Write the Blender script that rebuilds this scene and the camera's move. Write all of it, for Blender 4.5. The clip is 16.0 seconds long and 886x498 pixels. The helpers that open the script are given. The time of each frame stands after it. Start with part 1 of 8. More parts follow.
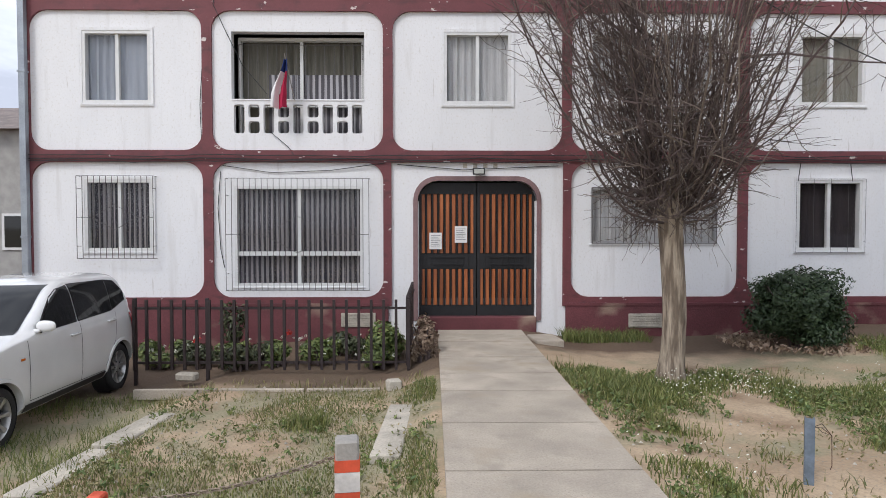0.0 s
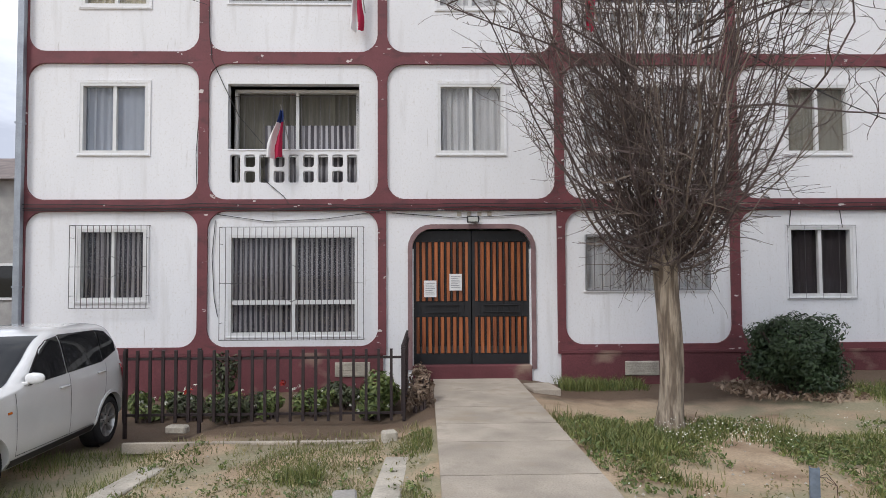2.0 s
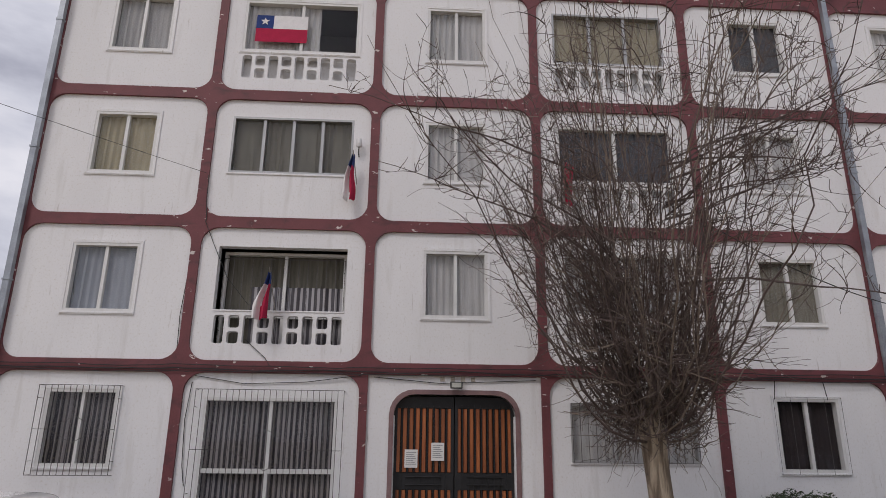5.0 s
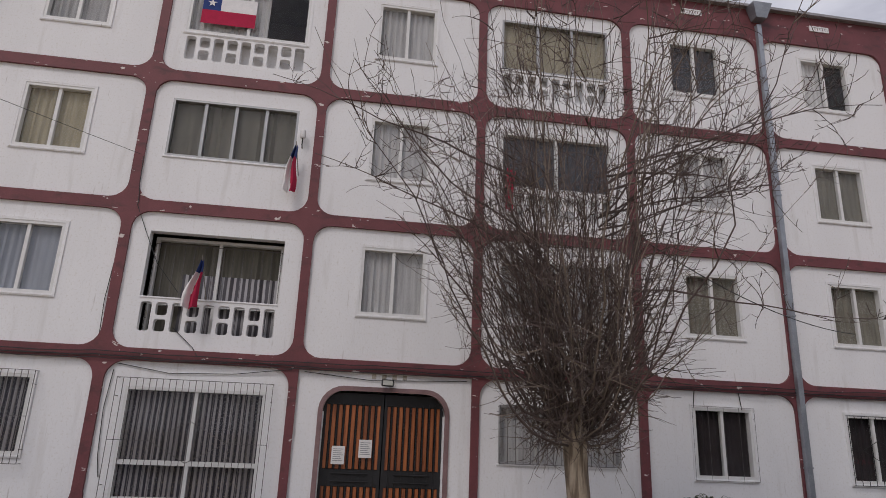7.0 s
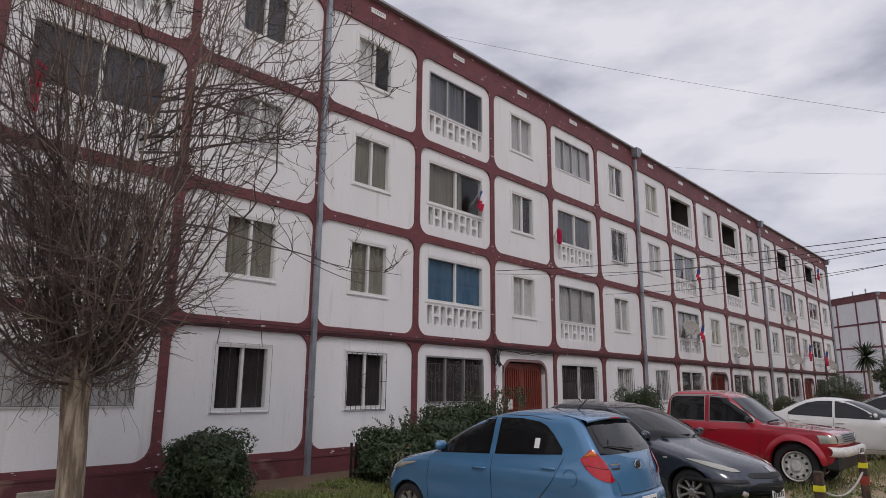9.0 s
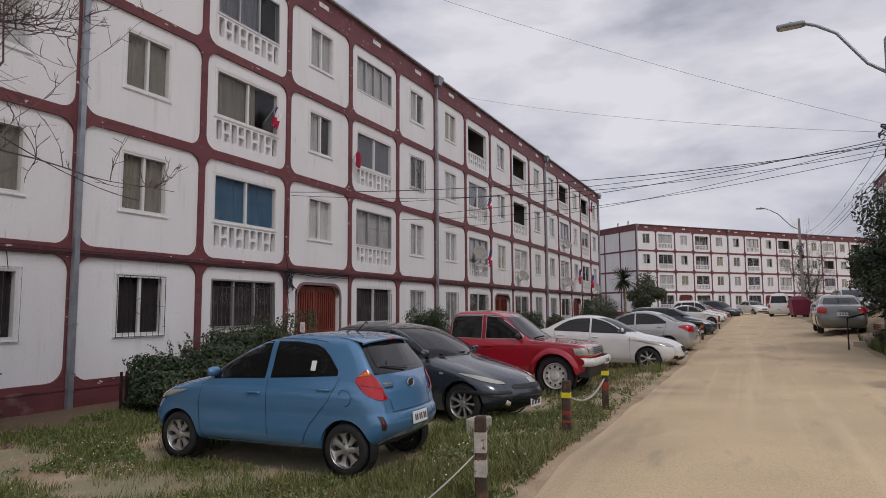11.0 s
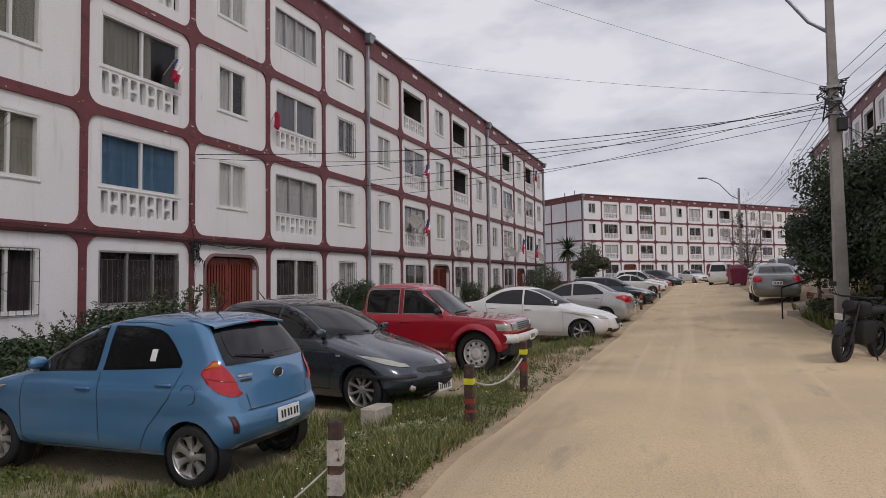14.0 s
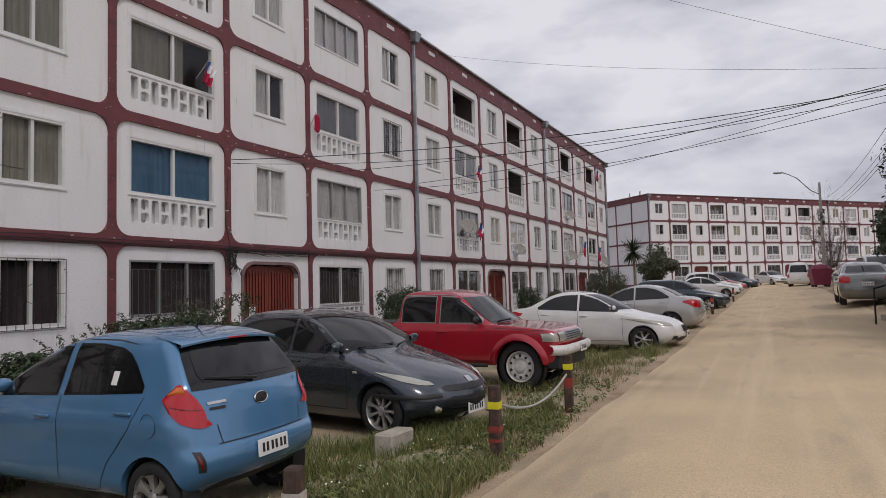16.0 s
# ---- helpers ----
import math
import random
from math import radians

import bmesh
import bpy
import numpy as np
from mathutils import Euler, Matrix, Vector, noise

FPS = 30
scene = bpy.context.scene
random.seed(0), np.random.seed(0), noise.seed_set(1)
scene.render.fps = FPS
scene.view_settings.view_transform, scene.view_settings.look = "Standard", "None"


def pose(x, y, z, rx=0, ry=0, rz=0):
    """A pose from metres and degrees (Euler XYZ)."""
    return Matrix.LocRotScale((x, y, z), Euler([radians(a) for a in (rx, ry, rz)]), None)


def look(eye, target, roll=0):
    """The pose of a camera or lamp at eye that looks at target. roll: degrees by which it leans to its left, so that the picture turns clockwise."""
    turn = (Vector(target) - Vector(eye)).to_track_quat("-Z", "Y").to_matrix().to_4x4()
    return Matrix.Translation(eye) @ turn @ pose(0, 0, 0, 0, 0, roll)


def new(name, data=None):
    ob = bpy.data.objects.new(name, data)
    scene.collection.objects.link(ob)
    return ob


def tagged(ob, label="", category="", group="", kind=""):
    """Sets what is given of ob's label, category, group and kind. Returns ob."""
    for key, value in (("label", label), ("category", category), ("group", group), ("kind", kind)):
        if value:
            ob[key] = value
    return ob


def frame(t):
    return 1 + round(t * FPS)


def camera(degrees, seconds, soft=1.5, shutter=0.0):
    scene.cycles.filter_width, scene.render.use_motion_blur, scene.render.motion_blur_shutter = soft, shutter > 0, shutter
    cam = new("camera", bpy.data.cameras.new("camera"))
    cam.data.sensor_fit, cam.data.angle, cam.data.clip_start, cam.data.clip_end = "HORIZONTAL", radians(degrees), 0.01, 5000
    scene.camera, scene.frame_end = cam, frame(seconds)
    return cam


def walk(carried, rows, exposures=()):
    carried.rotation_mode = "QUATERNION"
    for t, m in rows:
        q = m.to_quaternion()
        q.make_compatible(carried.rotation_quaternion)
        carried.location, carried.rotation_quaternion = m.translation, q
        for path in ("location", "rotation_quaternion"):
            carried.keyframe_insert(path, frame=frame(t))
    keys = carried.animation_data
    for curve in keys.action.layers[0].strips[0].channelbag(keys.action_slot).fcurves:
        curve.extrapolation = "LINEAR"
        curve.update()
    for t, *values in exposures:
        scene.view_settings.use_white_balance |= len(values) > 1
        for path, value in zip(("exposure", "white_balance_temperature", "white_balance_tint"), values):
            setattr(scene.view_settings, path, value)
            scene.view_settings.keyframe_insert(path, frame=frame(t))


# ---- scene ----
cam = camera(68.4, 16.0, soft=0.6)
PATH = [
    (0, (-0.314, -10.95, 1.657), (-0.281, -8.951, 1.593), 0.0),
    (0.5, (-0.322, -10.938, 1.659), (-0.257, -8.94, 1.597), -0.2),
    (1, (-0.33, -10.935, 1.661), (-0.256, -8.937, 1.615), -0.4),
    (1.5, (-0.338, -10.937, 1.663), (-0.25, -8.94, 1.636), -0.5),
    (2, (-0.348, -10.945, 1.666), (-0.292, -8.947, 1.747), -0.3),
    (2.5, (-0.359, -10.956, 1.669), (-0.312, -8.968, 1.883), -0.1),
    (3, (-0.37, -10.965, 1.673), (-0.312, -8.99, 1.986), 0.2),
    (3.5, (-0.379, -10.971, 1.676), (-0.314, -9.015, 2.092), 0.4),
    (4, (-0.384, -10.972, 1.68), (-0.326, -9.038, 2.183), -0.1),
    (4.2, (-0.382, -10.973, 1.681), (-0.306, -9.055, 2.24), -0.1),
    (6.3, (-0.317, -10.998, 1.698), (-0.207, -9.085, 2.272), 0.8),
    (6.5, (-0.308, -11.002, 1.699), (-0.197, -9.087, 2.263), 1.0),
    (7, (-0.277, -11.018, 1.701), (-0.005, -9.12, 2.269), 2.3),
    (7.1, (-0.271, -11.02, 1.702), (0.085, -9.131, 2.251), 1.9),
    (7.2, (-0.263, -11.021, 1.702), (0.178, -9.149, 2.25), 2.2),
    (7.4, (-0.248, -11.021, 1.702), (0.381, -9.202, 2.248), 1.6),
    (7.5, (-0.24, -11.019, 1.703), (0.467, -9.228, 2.244), 1.3),
    (8, (-0.203, -11.007, 1.706), (0.811, -9.362, 2.224), 0.5),
    (8.5, (-0.16, -10.997, 1.711), (1.098, -9.514, 2.18), 1.1),
    (9, (-0.111, -10.997, 1.714), (1.33, -9.674, 2.131), 0.5),
    (9.5, (-0.052, -11.01, 1.716), (1.539, -9.848, 2.061), -0.1),
    (9.7, (-0.023, -11.021, 1.717), (1.602, -9.904, 2.053), -0.4),
    (11.8, (0.367, -11.168, 1.729), (2.207, -10.395, 1.868), -0.2),
    (12, (0.435, -11.176, 1.731), (2.276, -10.406, 1.878), -0.5),
    (12.5, (0.68, -11.187, 1.749), (2.55, -10.494, 1.904), -0.5),
    (13, (0.968, -11.221, 1.765), (2.849, -10.561, 1.93), 0.7),
    (13.5, (1.247, -11.267, 1.768), (3.151, -10.665, 1.88), 0.5),
    (14, (1.51, -11.294, 1.766), (3.372, -10.57, 1.862), -0.8),
    (14.5, (1.782, -11.327, 1.761), (3.616, -10.535, 1.854), -0.9),
    (15, (2.08, -11.353, 1.76), (3.894, -10.517, 1.866), -1.1),
    (15.5, (2.367, -11.342, 1.756), (4.162, -10.461, 1.805), -0.9),
    (16, (2.655, -11.31, 1.759), (4.435, -10.407, 1.877), -1.6),
]
EXPOSURES = [(0, 0.88, 6300, 11), (2.0, 0.78, 6350, 11), (3.5, 0.50, 6500, 14), (4.0, 0.26, 6550, 13), (4.2, 0.22, 6600, 15), (6.5, 0.03, 6600, 16), (7.2, 0.10, 6600, 16), (8.0, 0.19, 6600, 16), (9.5, 0.03, 6600, 16), (12.0, 0.01, 6700, 16), (16.0, 0.05, 6700, 16)]
walk(cam, [(t, look(eye, target, roll)) for t, eye, target, roll in PATH], EXPOSURES)

# ---------- light ----------
world = bpy.data.worlds.new("overcast_sky")
scene.world = world
world.use_nodes = True
wn, wl = world.node_tree.nodes, world.node_tree.links
wn.clear()
w_out = wn.new("ShaderNodeOutputWorld")
w_bg = wn.new("ShaderNodeBackground")
w_sky = wn.new("ShaderNodeTexSky")
w_sky.sky_type, w_sky.sun_disc = "NISHITA", False
w_sky.sun_elevation, w_sky.sun_rotation = radians(50), radians(217)
w_sc = wn.new("ShaderNodeVectorMath"); w_sc.operation = "SCALE"; w_sc.inputs[3].default_value = 0.10
w_co = wn.new("ShaderNodeTexCoord")
w_map = wn.new("ShaderNodeMapping"); w_map.inputs["Scale"].default_value = (1.0, 1.0, 2.7)
w_n = wn.new("ShaderNodeTexNoise"); w_n.inputs["Scale"].default_value = 3.9
w_n.inputs["Detail"].default_value, w_n.inputs["Roughness"].default_value = 7, 0.54
w_n.inputs["Distortion"].default_value = 0.12
w_ramp = wn.new("ShaderNodeValToRGB")
for pos, col in ((0.33, (0.41, 0.43, 0.50, 1)), (0.49, (0.62, 0.65, 0.72, 1)), (0.64, (0.795, 0.815, 0.860, 1))):
    e = w_ramp.color_ramp.elements[0] if pos == 0.33 else w_ramp.color_ramp.elements.new(pos)
    e.position, e.color = pos, col
w_ramp.color_ramp.elements.remove(w_ramp.color_ramp.elements[-1])
w_mix = wn.new("ShaderNodeMixRGB"); w_mix.inputs[0].default_value = 0.9
wl.new(w_co.outputs["Generated"], w_map.inputs["Vector"])
wl.new(w_map.outputs[0], w_n.inputs["Vector"])
wl.new(w_n.outputs["Fac"], w_ramp.inputs[0])
wl.new(w_sky.outputs[0], w_sc.inputs[0])
wl.new(w_sc.outputs[0], w_mix.inputs[1])
wl.new(w_ramp.outputs[0], w_mix.inputs[2])
wl.new(w_mix.outputs[0], w_bg.inputs["Color"])
w_bg.inputs["Strength"].default_value = 0.93
wl.new(w_bg.outputs[0], w_out.inputs[0])

sun_data = bpy.data.lights.new("sun", "SUN")
sun_data.energy, sun_data.angle, sun_data.color = 0.92, radians(14), (1.0, 0.96, 0.9)
sun = new("sun", sun_data)
sun.matrix_world = look((-27, -40, 50), (0, -4, 0))

# ---------- materials ----------
def mat(name, base, rough=0.7, metal=0.0, dark=None, scale=3.0, grain=40.0, amount=0.25, bump=0.15, spread=0.0,
        stretch=(1, 1, 1), spec=0.5, coat=0.0, local=False, lo=0.35, hi=0.65):
    """Principled surface with stains (scale), grain and fine relief; spread varies it from piece to piece."""
    m = bpy.data.materials.new(name)
    m.use_nodes = True
    n, l = m.node_tree.nodes, m.node_tree.links
    p = n["Principled BSDF"]
    p.inputs["Roughness"].default_value, p.inputs["Metallic"].default_value = rough, metal
    p.inputs["Specular IOR Level"].default_value = spec
    p.inputs["Coat Weight"].default_value, p.inputs["Coat Roughness"].default_value = coat, 0.06
    co = n.new("ShaderNodeTexCoord")
    if local:
        vec = co.outputs["Object"]
    else:
        vec = n.new("ShaderNodeNewGeometry").outputs["Position"]
    mp = n.new("ShaderNodeMapping"); mp.inputs["Scale"].default_value = stretch
    l.new(vec, mp.inputs["Vector"])
    big = n.new("ShaderNodeTexNoise"); big.inputs["Scale"].default_value = scale; big.inputs["Detail"].default_value = 6
    fine = n.new("ShaderNodeTexNoise"); fine.inputs["Scale"].default_value = grain; fine.inputs["Detail"].default_value = 4
    for t in (big, fine):
        l.new(mp.outputs[0], t.inputs["Vector"])
    ramp = n.new("ShaderNodeMapRange"); ramp.inputs[1].default_value, ramp.inputs[2].default_value = lo, hi
    l.new(big.outputs["Fac"], ramp.inputs[0])
    mix = n.new("ShaderNodeMixRGB")
    d = dark if dark else tuple(c * (1 - amount) for c in base)
    mix.inputs[1].default_value, mix.inputs[2].default_value = (*d, 1), (*base, 1)
    l.new(ramp.outputs[0], mix.inputs[0])
    gr = n.new("ShaderNodeMapRange")
    gr.inputs[1].default_value, gr.inputs[2].default_value = 0.25, 0.75
    gr.inputs[3].default_value, gr.inputs[4].default_value = 1 - amount * 0.6, 1 + amount * 0.3
    l.new(fine.outputs["Fac"], gr.inputs[0])
    mul = n.new("ShaderNodeVectorMath"); mul.operation = "SCALE"
    l.new(mix.outputs[0], mul.inputs[0]); l.new(gr.outputs[0], mul.inputs[3])
    col = mul.outputs[0]
    if spread:
        oi = n.new("ShaderNodeObjectInfo")
        sr = n.new("ShaderNodeMapRange"); sr.inputs[3].default_value, sr.inputs[4].default_value = 1 - spread, 1 + spread
        l.new(oi.outputs["Random"], sr.inputs[0])
        m2 = n.new("ShaderNodeVectorMath"); m2.operation = "SCALE"
        l.new(col, m2.inputs[0]); l.new(sr.outputs[0], m2.inputs[3])
        col = m2.outputs[0]
    l.new(col, p.inputs["Base Color"])
    if bump:
        b = n.new("ShaderNodeBump"); b.inputs["Strength"].default_value = bump; b.inputs["Distance"].default_value = 0.02
        l.new(fine.outputs["Fac"], b.inputs["Height"])
        l.new(b.outputs[0], p.inputs["Normal"])
    return m


def blend_in(m, colour, scale, lo, hi, stretch=(1, 1, 1), detail=6, seed=0.0):
    """Lays a second tone over a material where a noise passes lo..hi (chips, rust, moss)."""
    n, l = m.node_tree.nodes, m.node_tree.links
    p = n["Principled BSDF"]
    old = p.inputs["Base Color"].links[0].from_socket
    mp = n.new("ShaderNodeMapping"); mp.inputs["Scale"].default_value = stretch; mp.inputs["Location"].default_value = (seed, seed, seed)
    l.new(n.new("ShaderNodeNewGeometry").outputs["Position"], mp.inputs[0])
    t = n.new("ShaderNodeTexNoise"); t.inputs["Scale"].default_value = scale; t.inputs["Detail"].default_value = detail
    l.new(mp.outputs[0], t.inputs["Vector"])
    r = n.new("ShaderNodeMapRange"); r.inputs[1].default_value, r.inputs[2].default_value = lo, hi
    l.new(t.outputs["Fac"], r.inputs[0])
    x = n.new("ShaderNodeMixRGB"); x.inputs[2].default_value = (*colour, 1)
    l.new(r.outputs[0], x.inputs[0]); l.new(old, x.inputs[1])
    l.new(x.outputs[0], p.inputs["Base Color"])
    return m


def glass(name, tint=(1, 1, 1), gloss=0.022):
    m = bpy.data.materials.new(name)
    m.use_nodes = True
    n, l = m.node_tree.nodes, m.node_tree.links
    n.clear()
    out = n.new("ShaderNodeOutputMaterial")
    tr = n.new("ShaderNodeBsdfTransparent"); tr.inputs[0].default_value = (*tint, 1)
    gl = n.new("ShaderNodeBsdfGlossy"); gl.inputs["Roughness"].default_value = 0.02
    lw = n.new("ShaderNodeLayerWeight"); lw.inputs["Blend"].default_value = 0.5
    fr = n.new("ShaderNodeMath"); fr.operation = "POWER"; fr.inputs[1].default_value = 4.5
    l.new(lw.outputs["Facing"], fr.inputs[0])
    ad = n.new("ShaderNodeMath"); ad.operation = "MULTIPLY_ADD"
    ad.inputs[1].default_value, ad.inputs[2].default_value = 0.85, gloss
    mx = n.new("ShaderNodeMixShader")
    l.new(fr.outputs[0], ad.inputs[0]); l.new(ad.outputs[0], mx.inputs[0])
    l.new(tr.outputs[0], mx.inputs[1]); l.new(gl.outputs[0], mx.inputs[2]); l.new(mx.outputs[0], out.inputs[0])
    return m


M_WALL = blend_in(mat("white_render", (0.80, 0.80, 0.81), 0.85, amount=0.05, scale=1.3, grain=60, bump=0.12, stretch=(1, 1, 0.35)),
                  (0.60, 0.585, 0.57), 2.2, 0.58, 0.84, (2.2, 1, 0.25))
blend_in(M_WALL, (0.46, 0.43, 0.40), 7.0, 0.66, 0.80, (2.6, 1, 0.30), 8, 4.0)
blend_in(M_WALL, (0.68, 0.665, 0.64), 26.0, 0.55, 0.75, (1, 1, 1), 8, 9.0)
M_RIB = blend_in(mat("burgundy_paint", (0.175, 0.048, 0.055), 0.62, amount=0.22, scale=2.0, grain=50, bump=0.15),
                 (0.62, 0.56, 0.53), 6.0, 0.675, 0.69, (1, 1, 2.2), 8)
blend_in(M_RIB, (0.085, 0.030, 0.034), 3.0, 0.55, 0.72, (1, 1, 2.0), 8, 5.0)
M_PLINTH = blend_in(mat("burgundy_plinth", (0.16, 0.045, 0.052), 0.7, amount=0.3, scale=1.5, grain=40, bump=0.3),
                    (0.36, 0.27, 0.20), 1.2, 0.60, 0.8, (1, 1, 1.5))
M_PVC = mat("white_window_frame", (0.72, 0.72, 0.71), 0.45, amount=0.08, scale=6, bump=0.03)
M_ALU = mat("grey_aluminium_frame", (0.42, 0.42, 0.42), 0.4, 0.6, amount=0.1, bump=0.03)
M_GLASS = glass("window_glass")
M_CURT_W = mat("white_net_curtain", (0.50, 0.50, 0.50), 0.95, amount=0.2, scale=4, stretch=(6, 1, 0.4), bump=0.1, spread=0.25)
M_CURT_G = mat("grey_curtain", (0.10, 0.103, 0.12), 0.95, amount=0.3, scale=4, stretch=(6, 1, 0.4), bump=0.1, spread=0.35)
M_CURT_B = mat("beige_curtain", (0.37, 0.335, 0.24), 0.95, amount=0.2, scale=4, stretch=(6, 1, 0.4), bump=0.1, spread=0.15)
M_CURT_BLUE = mat("blue_curtain", (0.048, 0.13, 0.22), 0.95, amount=0.3, scale=4, stretch=(6, 1, 0.4), bump=0.1)
# Near-black cloth; behind ground-floor balcony panes its tone stands in for unlit rooms.
M_DARKC = mat("dark_room_curtain", (0.035, 0.027, 0.030), 0.95, amount=0.3, scale=4, stretch=(6, 1, 0.4), bump=0.1)
def striped(name, a, b, pitch):
    """Cloth with upright stripes of a second tone."""
    m = mat(name, b, 0.95, amount=0.3, scale=4, stretch=(6, 1, 0.4), bump=0.1)
    n, l = m.node_tree.nodes, m.node_tree.links
    p = n["Principled BSDF"]
    old = p.inputs["Base Color"].links[0].from_socket
    w = n.new("ShaderNodeTexWave"); w.bands_direction = "X"
    w.inputs["Scale"].default_value, w.inputs["Distortion"].default_value = 0.314 / pitch, 0.6
    l.new(n.new("ShaderNodeNewGeometry").outputs["Position"], w.inputs["Vector"])
    r = n.new("ShaderNodeMapRange"); r.inputs[1].default_value, r.inputs[2].default_value = 0.45, 0.65
    l.new(w.outputs["Fac"], r.inputs[0])
    x = n.new("ShaderNodeMixRGB"); x.inputs[2].default_value = (*a, 1)
    l.new(r.outputs[0], x.inputs[0]); l.new(old, x.inputs[1]); l.new(x.outputs[0], p.inputs["Base Color"])
    return m


# Shade between the curtain's folds is painted as the dark stripes.
M_CURT_S = striped("dark_striped_curtain", (0.24, 0.225, 0.235), (0.035, 0.034, 0.045), 0.085)
# Pale blue-grey cloth colour stands in for sky mirrored in the pane.
M_CURT_SKY = mat("sky_reflection_curtain", (0.30, 0.325, 0.37), 0.95, amount=0.12, scale=3, stretch=(4, 1, 0.4), bump=0.1)
M_CURT_N = striped("grey_striped_curtain", (0.42, 0.41, 0.43), (0.12, 0.115, 0.13), 0.10)
M_CURT_O = mat("olive_grey_curtain", (0.20, 0.19, 0.155), 0.95, amount=0.3, scale=4, stretch=(6, 1, 0.4), bump=0.1, spread=0.2)
# Room shade is put into this low plaster colour.
M_ROOM = mat("shade_toned_room_plaster", (0.16, 0.15, 0.14), 0.95, amount=0.2)
M_GRILLE = mat("grey_painted_iron", (0.11, 0.10, 0.10), 0.5, amount=0.2, scale=8)
M_IRON = mat("black_painted_iron", (0.018, 0.018, 0.02), 0.5, amount=0.3, scale=8, spec=0.4)
M_FENCE = mat("dark_brown_painted_iron", (0.032, 0.020, 0.020), 0.55, amount=0.35, scale=8)
M_DOORWOOD = mat("varnished_orange_wood", (0.44, 0.135, 0.04), 0.42, amount=0.3, scale=2.5, grain=30, stretch=(6, 6, 0.5), spread=0.22, dark=(0.22, 0.06, 0.02))
M_DOORRED = mat("red_brown_wood", (0.25, 0.055, 0.038), 0.5, amount=0.3, scale=2.5, grain=30, stretch=(6, 6, 0.5), spread=0.15)
M_TRIM = mat("grey_mauve_trim", (0.26, 0.16, 0.16), 0.7, amount=0.3)
M_PAPER = mat("white_paper", (0.78, 0.77, 0.76), 0.9, amount=0.05, bump=0)
M_INK = mat("printed_grey_ink", (0.25, 0.25, 0.26), 0.9, amount=0.05, bump=0)
M_ZINC = mat("galvanised_steel", (0.36, 0.39, 0.43), 0.42, 0.55, amount=0.2, scale=5)
M_ROOF = mat("dull_roof_sheet", (0.34, 0.33, 0.34), 0.6, 0.3, amount=0.2)
M_CABLE = mat("black_cable", (0.02, 0.02, 0.022), 0.6, amount=0.1, bump=0)
M_BARK = mat("grey_brown_bark", (0.40, 0.33, 0.25), 0.95, dark=(0.17, 0.13, 0.095), scale=16, grain=60, stretch=(1, 1, 0.14), amount=0.5, bump=1.0, lo=0.42, hi=0.58)
M_TWIG = mat("bare_reddish_twig", (0.118, 0.086, 0.078), 0.9, amount=0.4, scale=4, grain=30, bump=0.1)
M_TWIG2 = mat("bare_straw_twig", (0.225, 0.178, 0.145), 0.9, amount=0.4, scale=4, grain=30, bump=0.1)


def leafy(name, a, b):
    """Leaf colour that varies from leaf to leaf."""
    m = bpy.data.materials.new(name)
    m.use_nodes = True
    n, l = m.node_tree.nodes, m.node_tree.links
    p = n["Principled BSDF"]
    p.inputs["Roughness"].default_value = 0.55
    ge = n.new("ShaderNodeNewGeometry")
    r = n.new("ShaderNodeMixRGB"); r.inputs[1].default_value, r.inputs[2].default_value = (*a, 1), (*b, 1)
    l.new(ge.outputs["Random Per Island"], r.inputs[0])
    t = n.new("ShaderNodeTexNoise"); t.inputs["Scale"].default_value = 3.0
    l.new(ge.outputs["Position"], t.inputs["Vector"])
    mr = n.new("ShaderNodeMapRange"); mr.inputs[3].default_value, mr.inputs[4].default_value = 0.6, 1.35
    l.new(t.outputs["Fac"], mr.inputs[0])
    s = n.new("ShaderNodeVectorMath"); s.operation = "SCALE"
    l.new(r.outputs[0], s.inputs[0]); l.new(mr.outputs[0], s.inputs[3]); l.new(s.outputs[0], p.inputs["Base Color"])
    return m


M_LEAF = leafy("dark_green_leaf", (0.013, 0.030, 0.010), (0.045, 0.075, 0.026))
M_LEAF_O = leafy("olive_leaf", (0.028, 0.04, 0.015), (0.085, 0.095, 0.042))
M_LEAF_T = leafy("deep_green_tree_leaf", (0.012, 0.028, 0.010), (0.04, 0.068, 0.022))
M_GRASS = leafy("green_grass", (0.065, 0.100, 0.022), (0.235, 0.240, 0.075))
M_WEED = leafy("low_weed", (0.060, 0.100, 0.026), (0.20, 0.235, 0.070))
M_DRY = leafy("dry_weed", (0.14, 0.14, 0.055), (0.30, 0.25, 0.12))
M_FLOWER = mat("white_petal", (0.72, 0.72, 0.62), 0.8, amount=0.1, bump=0)
M_REDFL = mat("red_petal", (0.45, 0.03, 0.02), 0.8, amount=0.1, bump=0)
M_DRYLEAF = leafy("dead_leaf", (0.12, 0.07, 0.045), (0.36, 0.27, 0.19))
M_CONC = blend_in(mat("worn_concrete", (0.50, 0.435, 0.355), 0.9, amount=0.28, scale=1.6, grain=55, bump=0.4, spread=0.06),
                  (0.30, 0.26, 0.21), 3.0, 0.56, 0.75)
M_KERB = mat("pale_concrete_kerb", (0.55, 0.50, 0.42), 0.92, amount=0.35, scale=3, grain=40, bump=0.5, spread=0.06)
M_ROAD = blend_in(mat("sandy_concrete_road", (0.695, 0.535, 0.332), 0.93, amount=0.26, scale=0.5, grain=48, bump=0.35, dark=(0.58, 0.445, 0.285)),
                  (0.36, 0.28, 0.19), 0.9, 0.60, 0.78, (0.35, 1.2, 1))


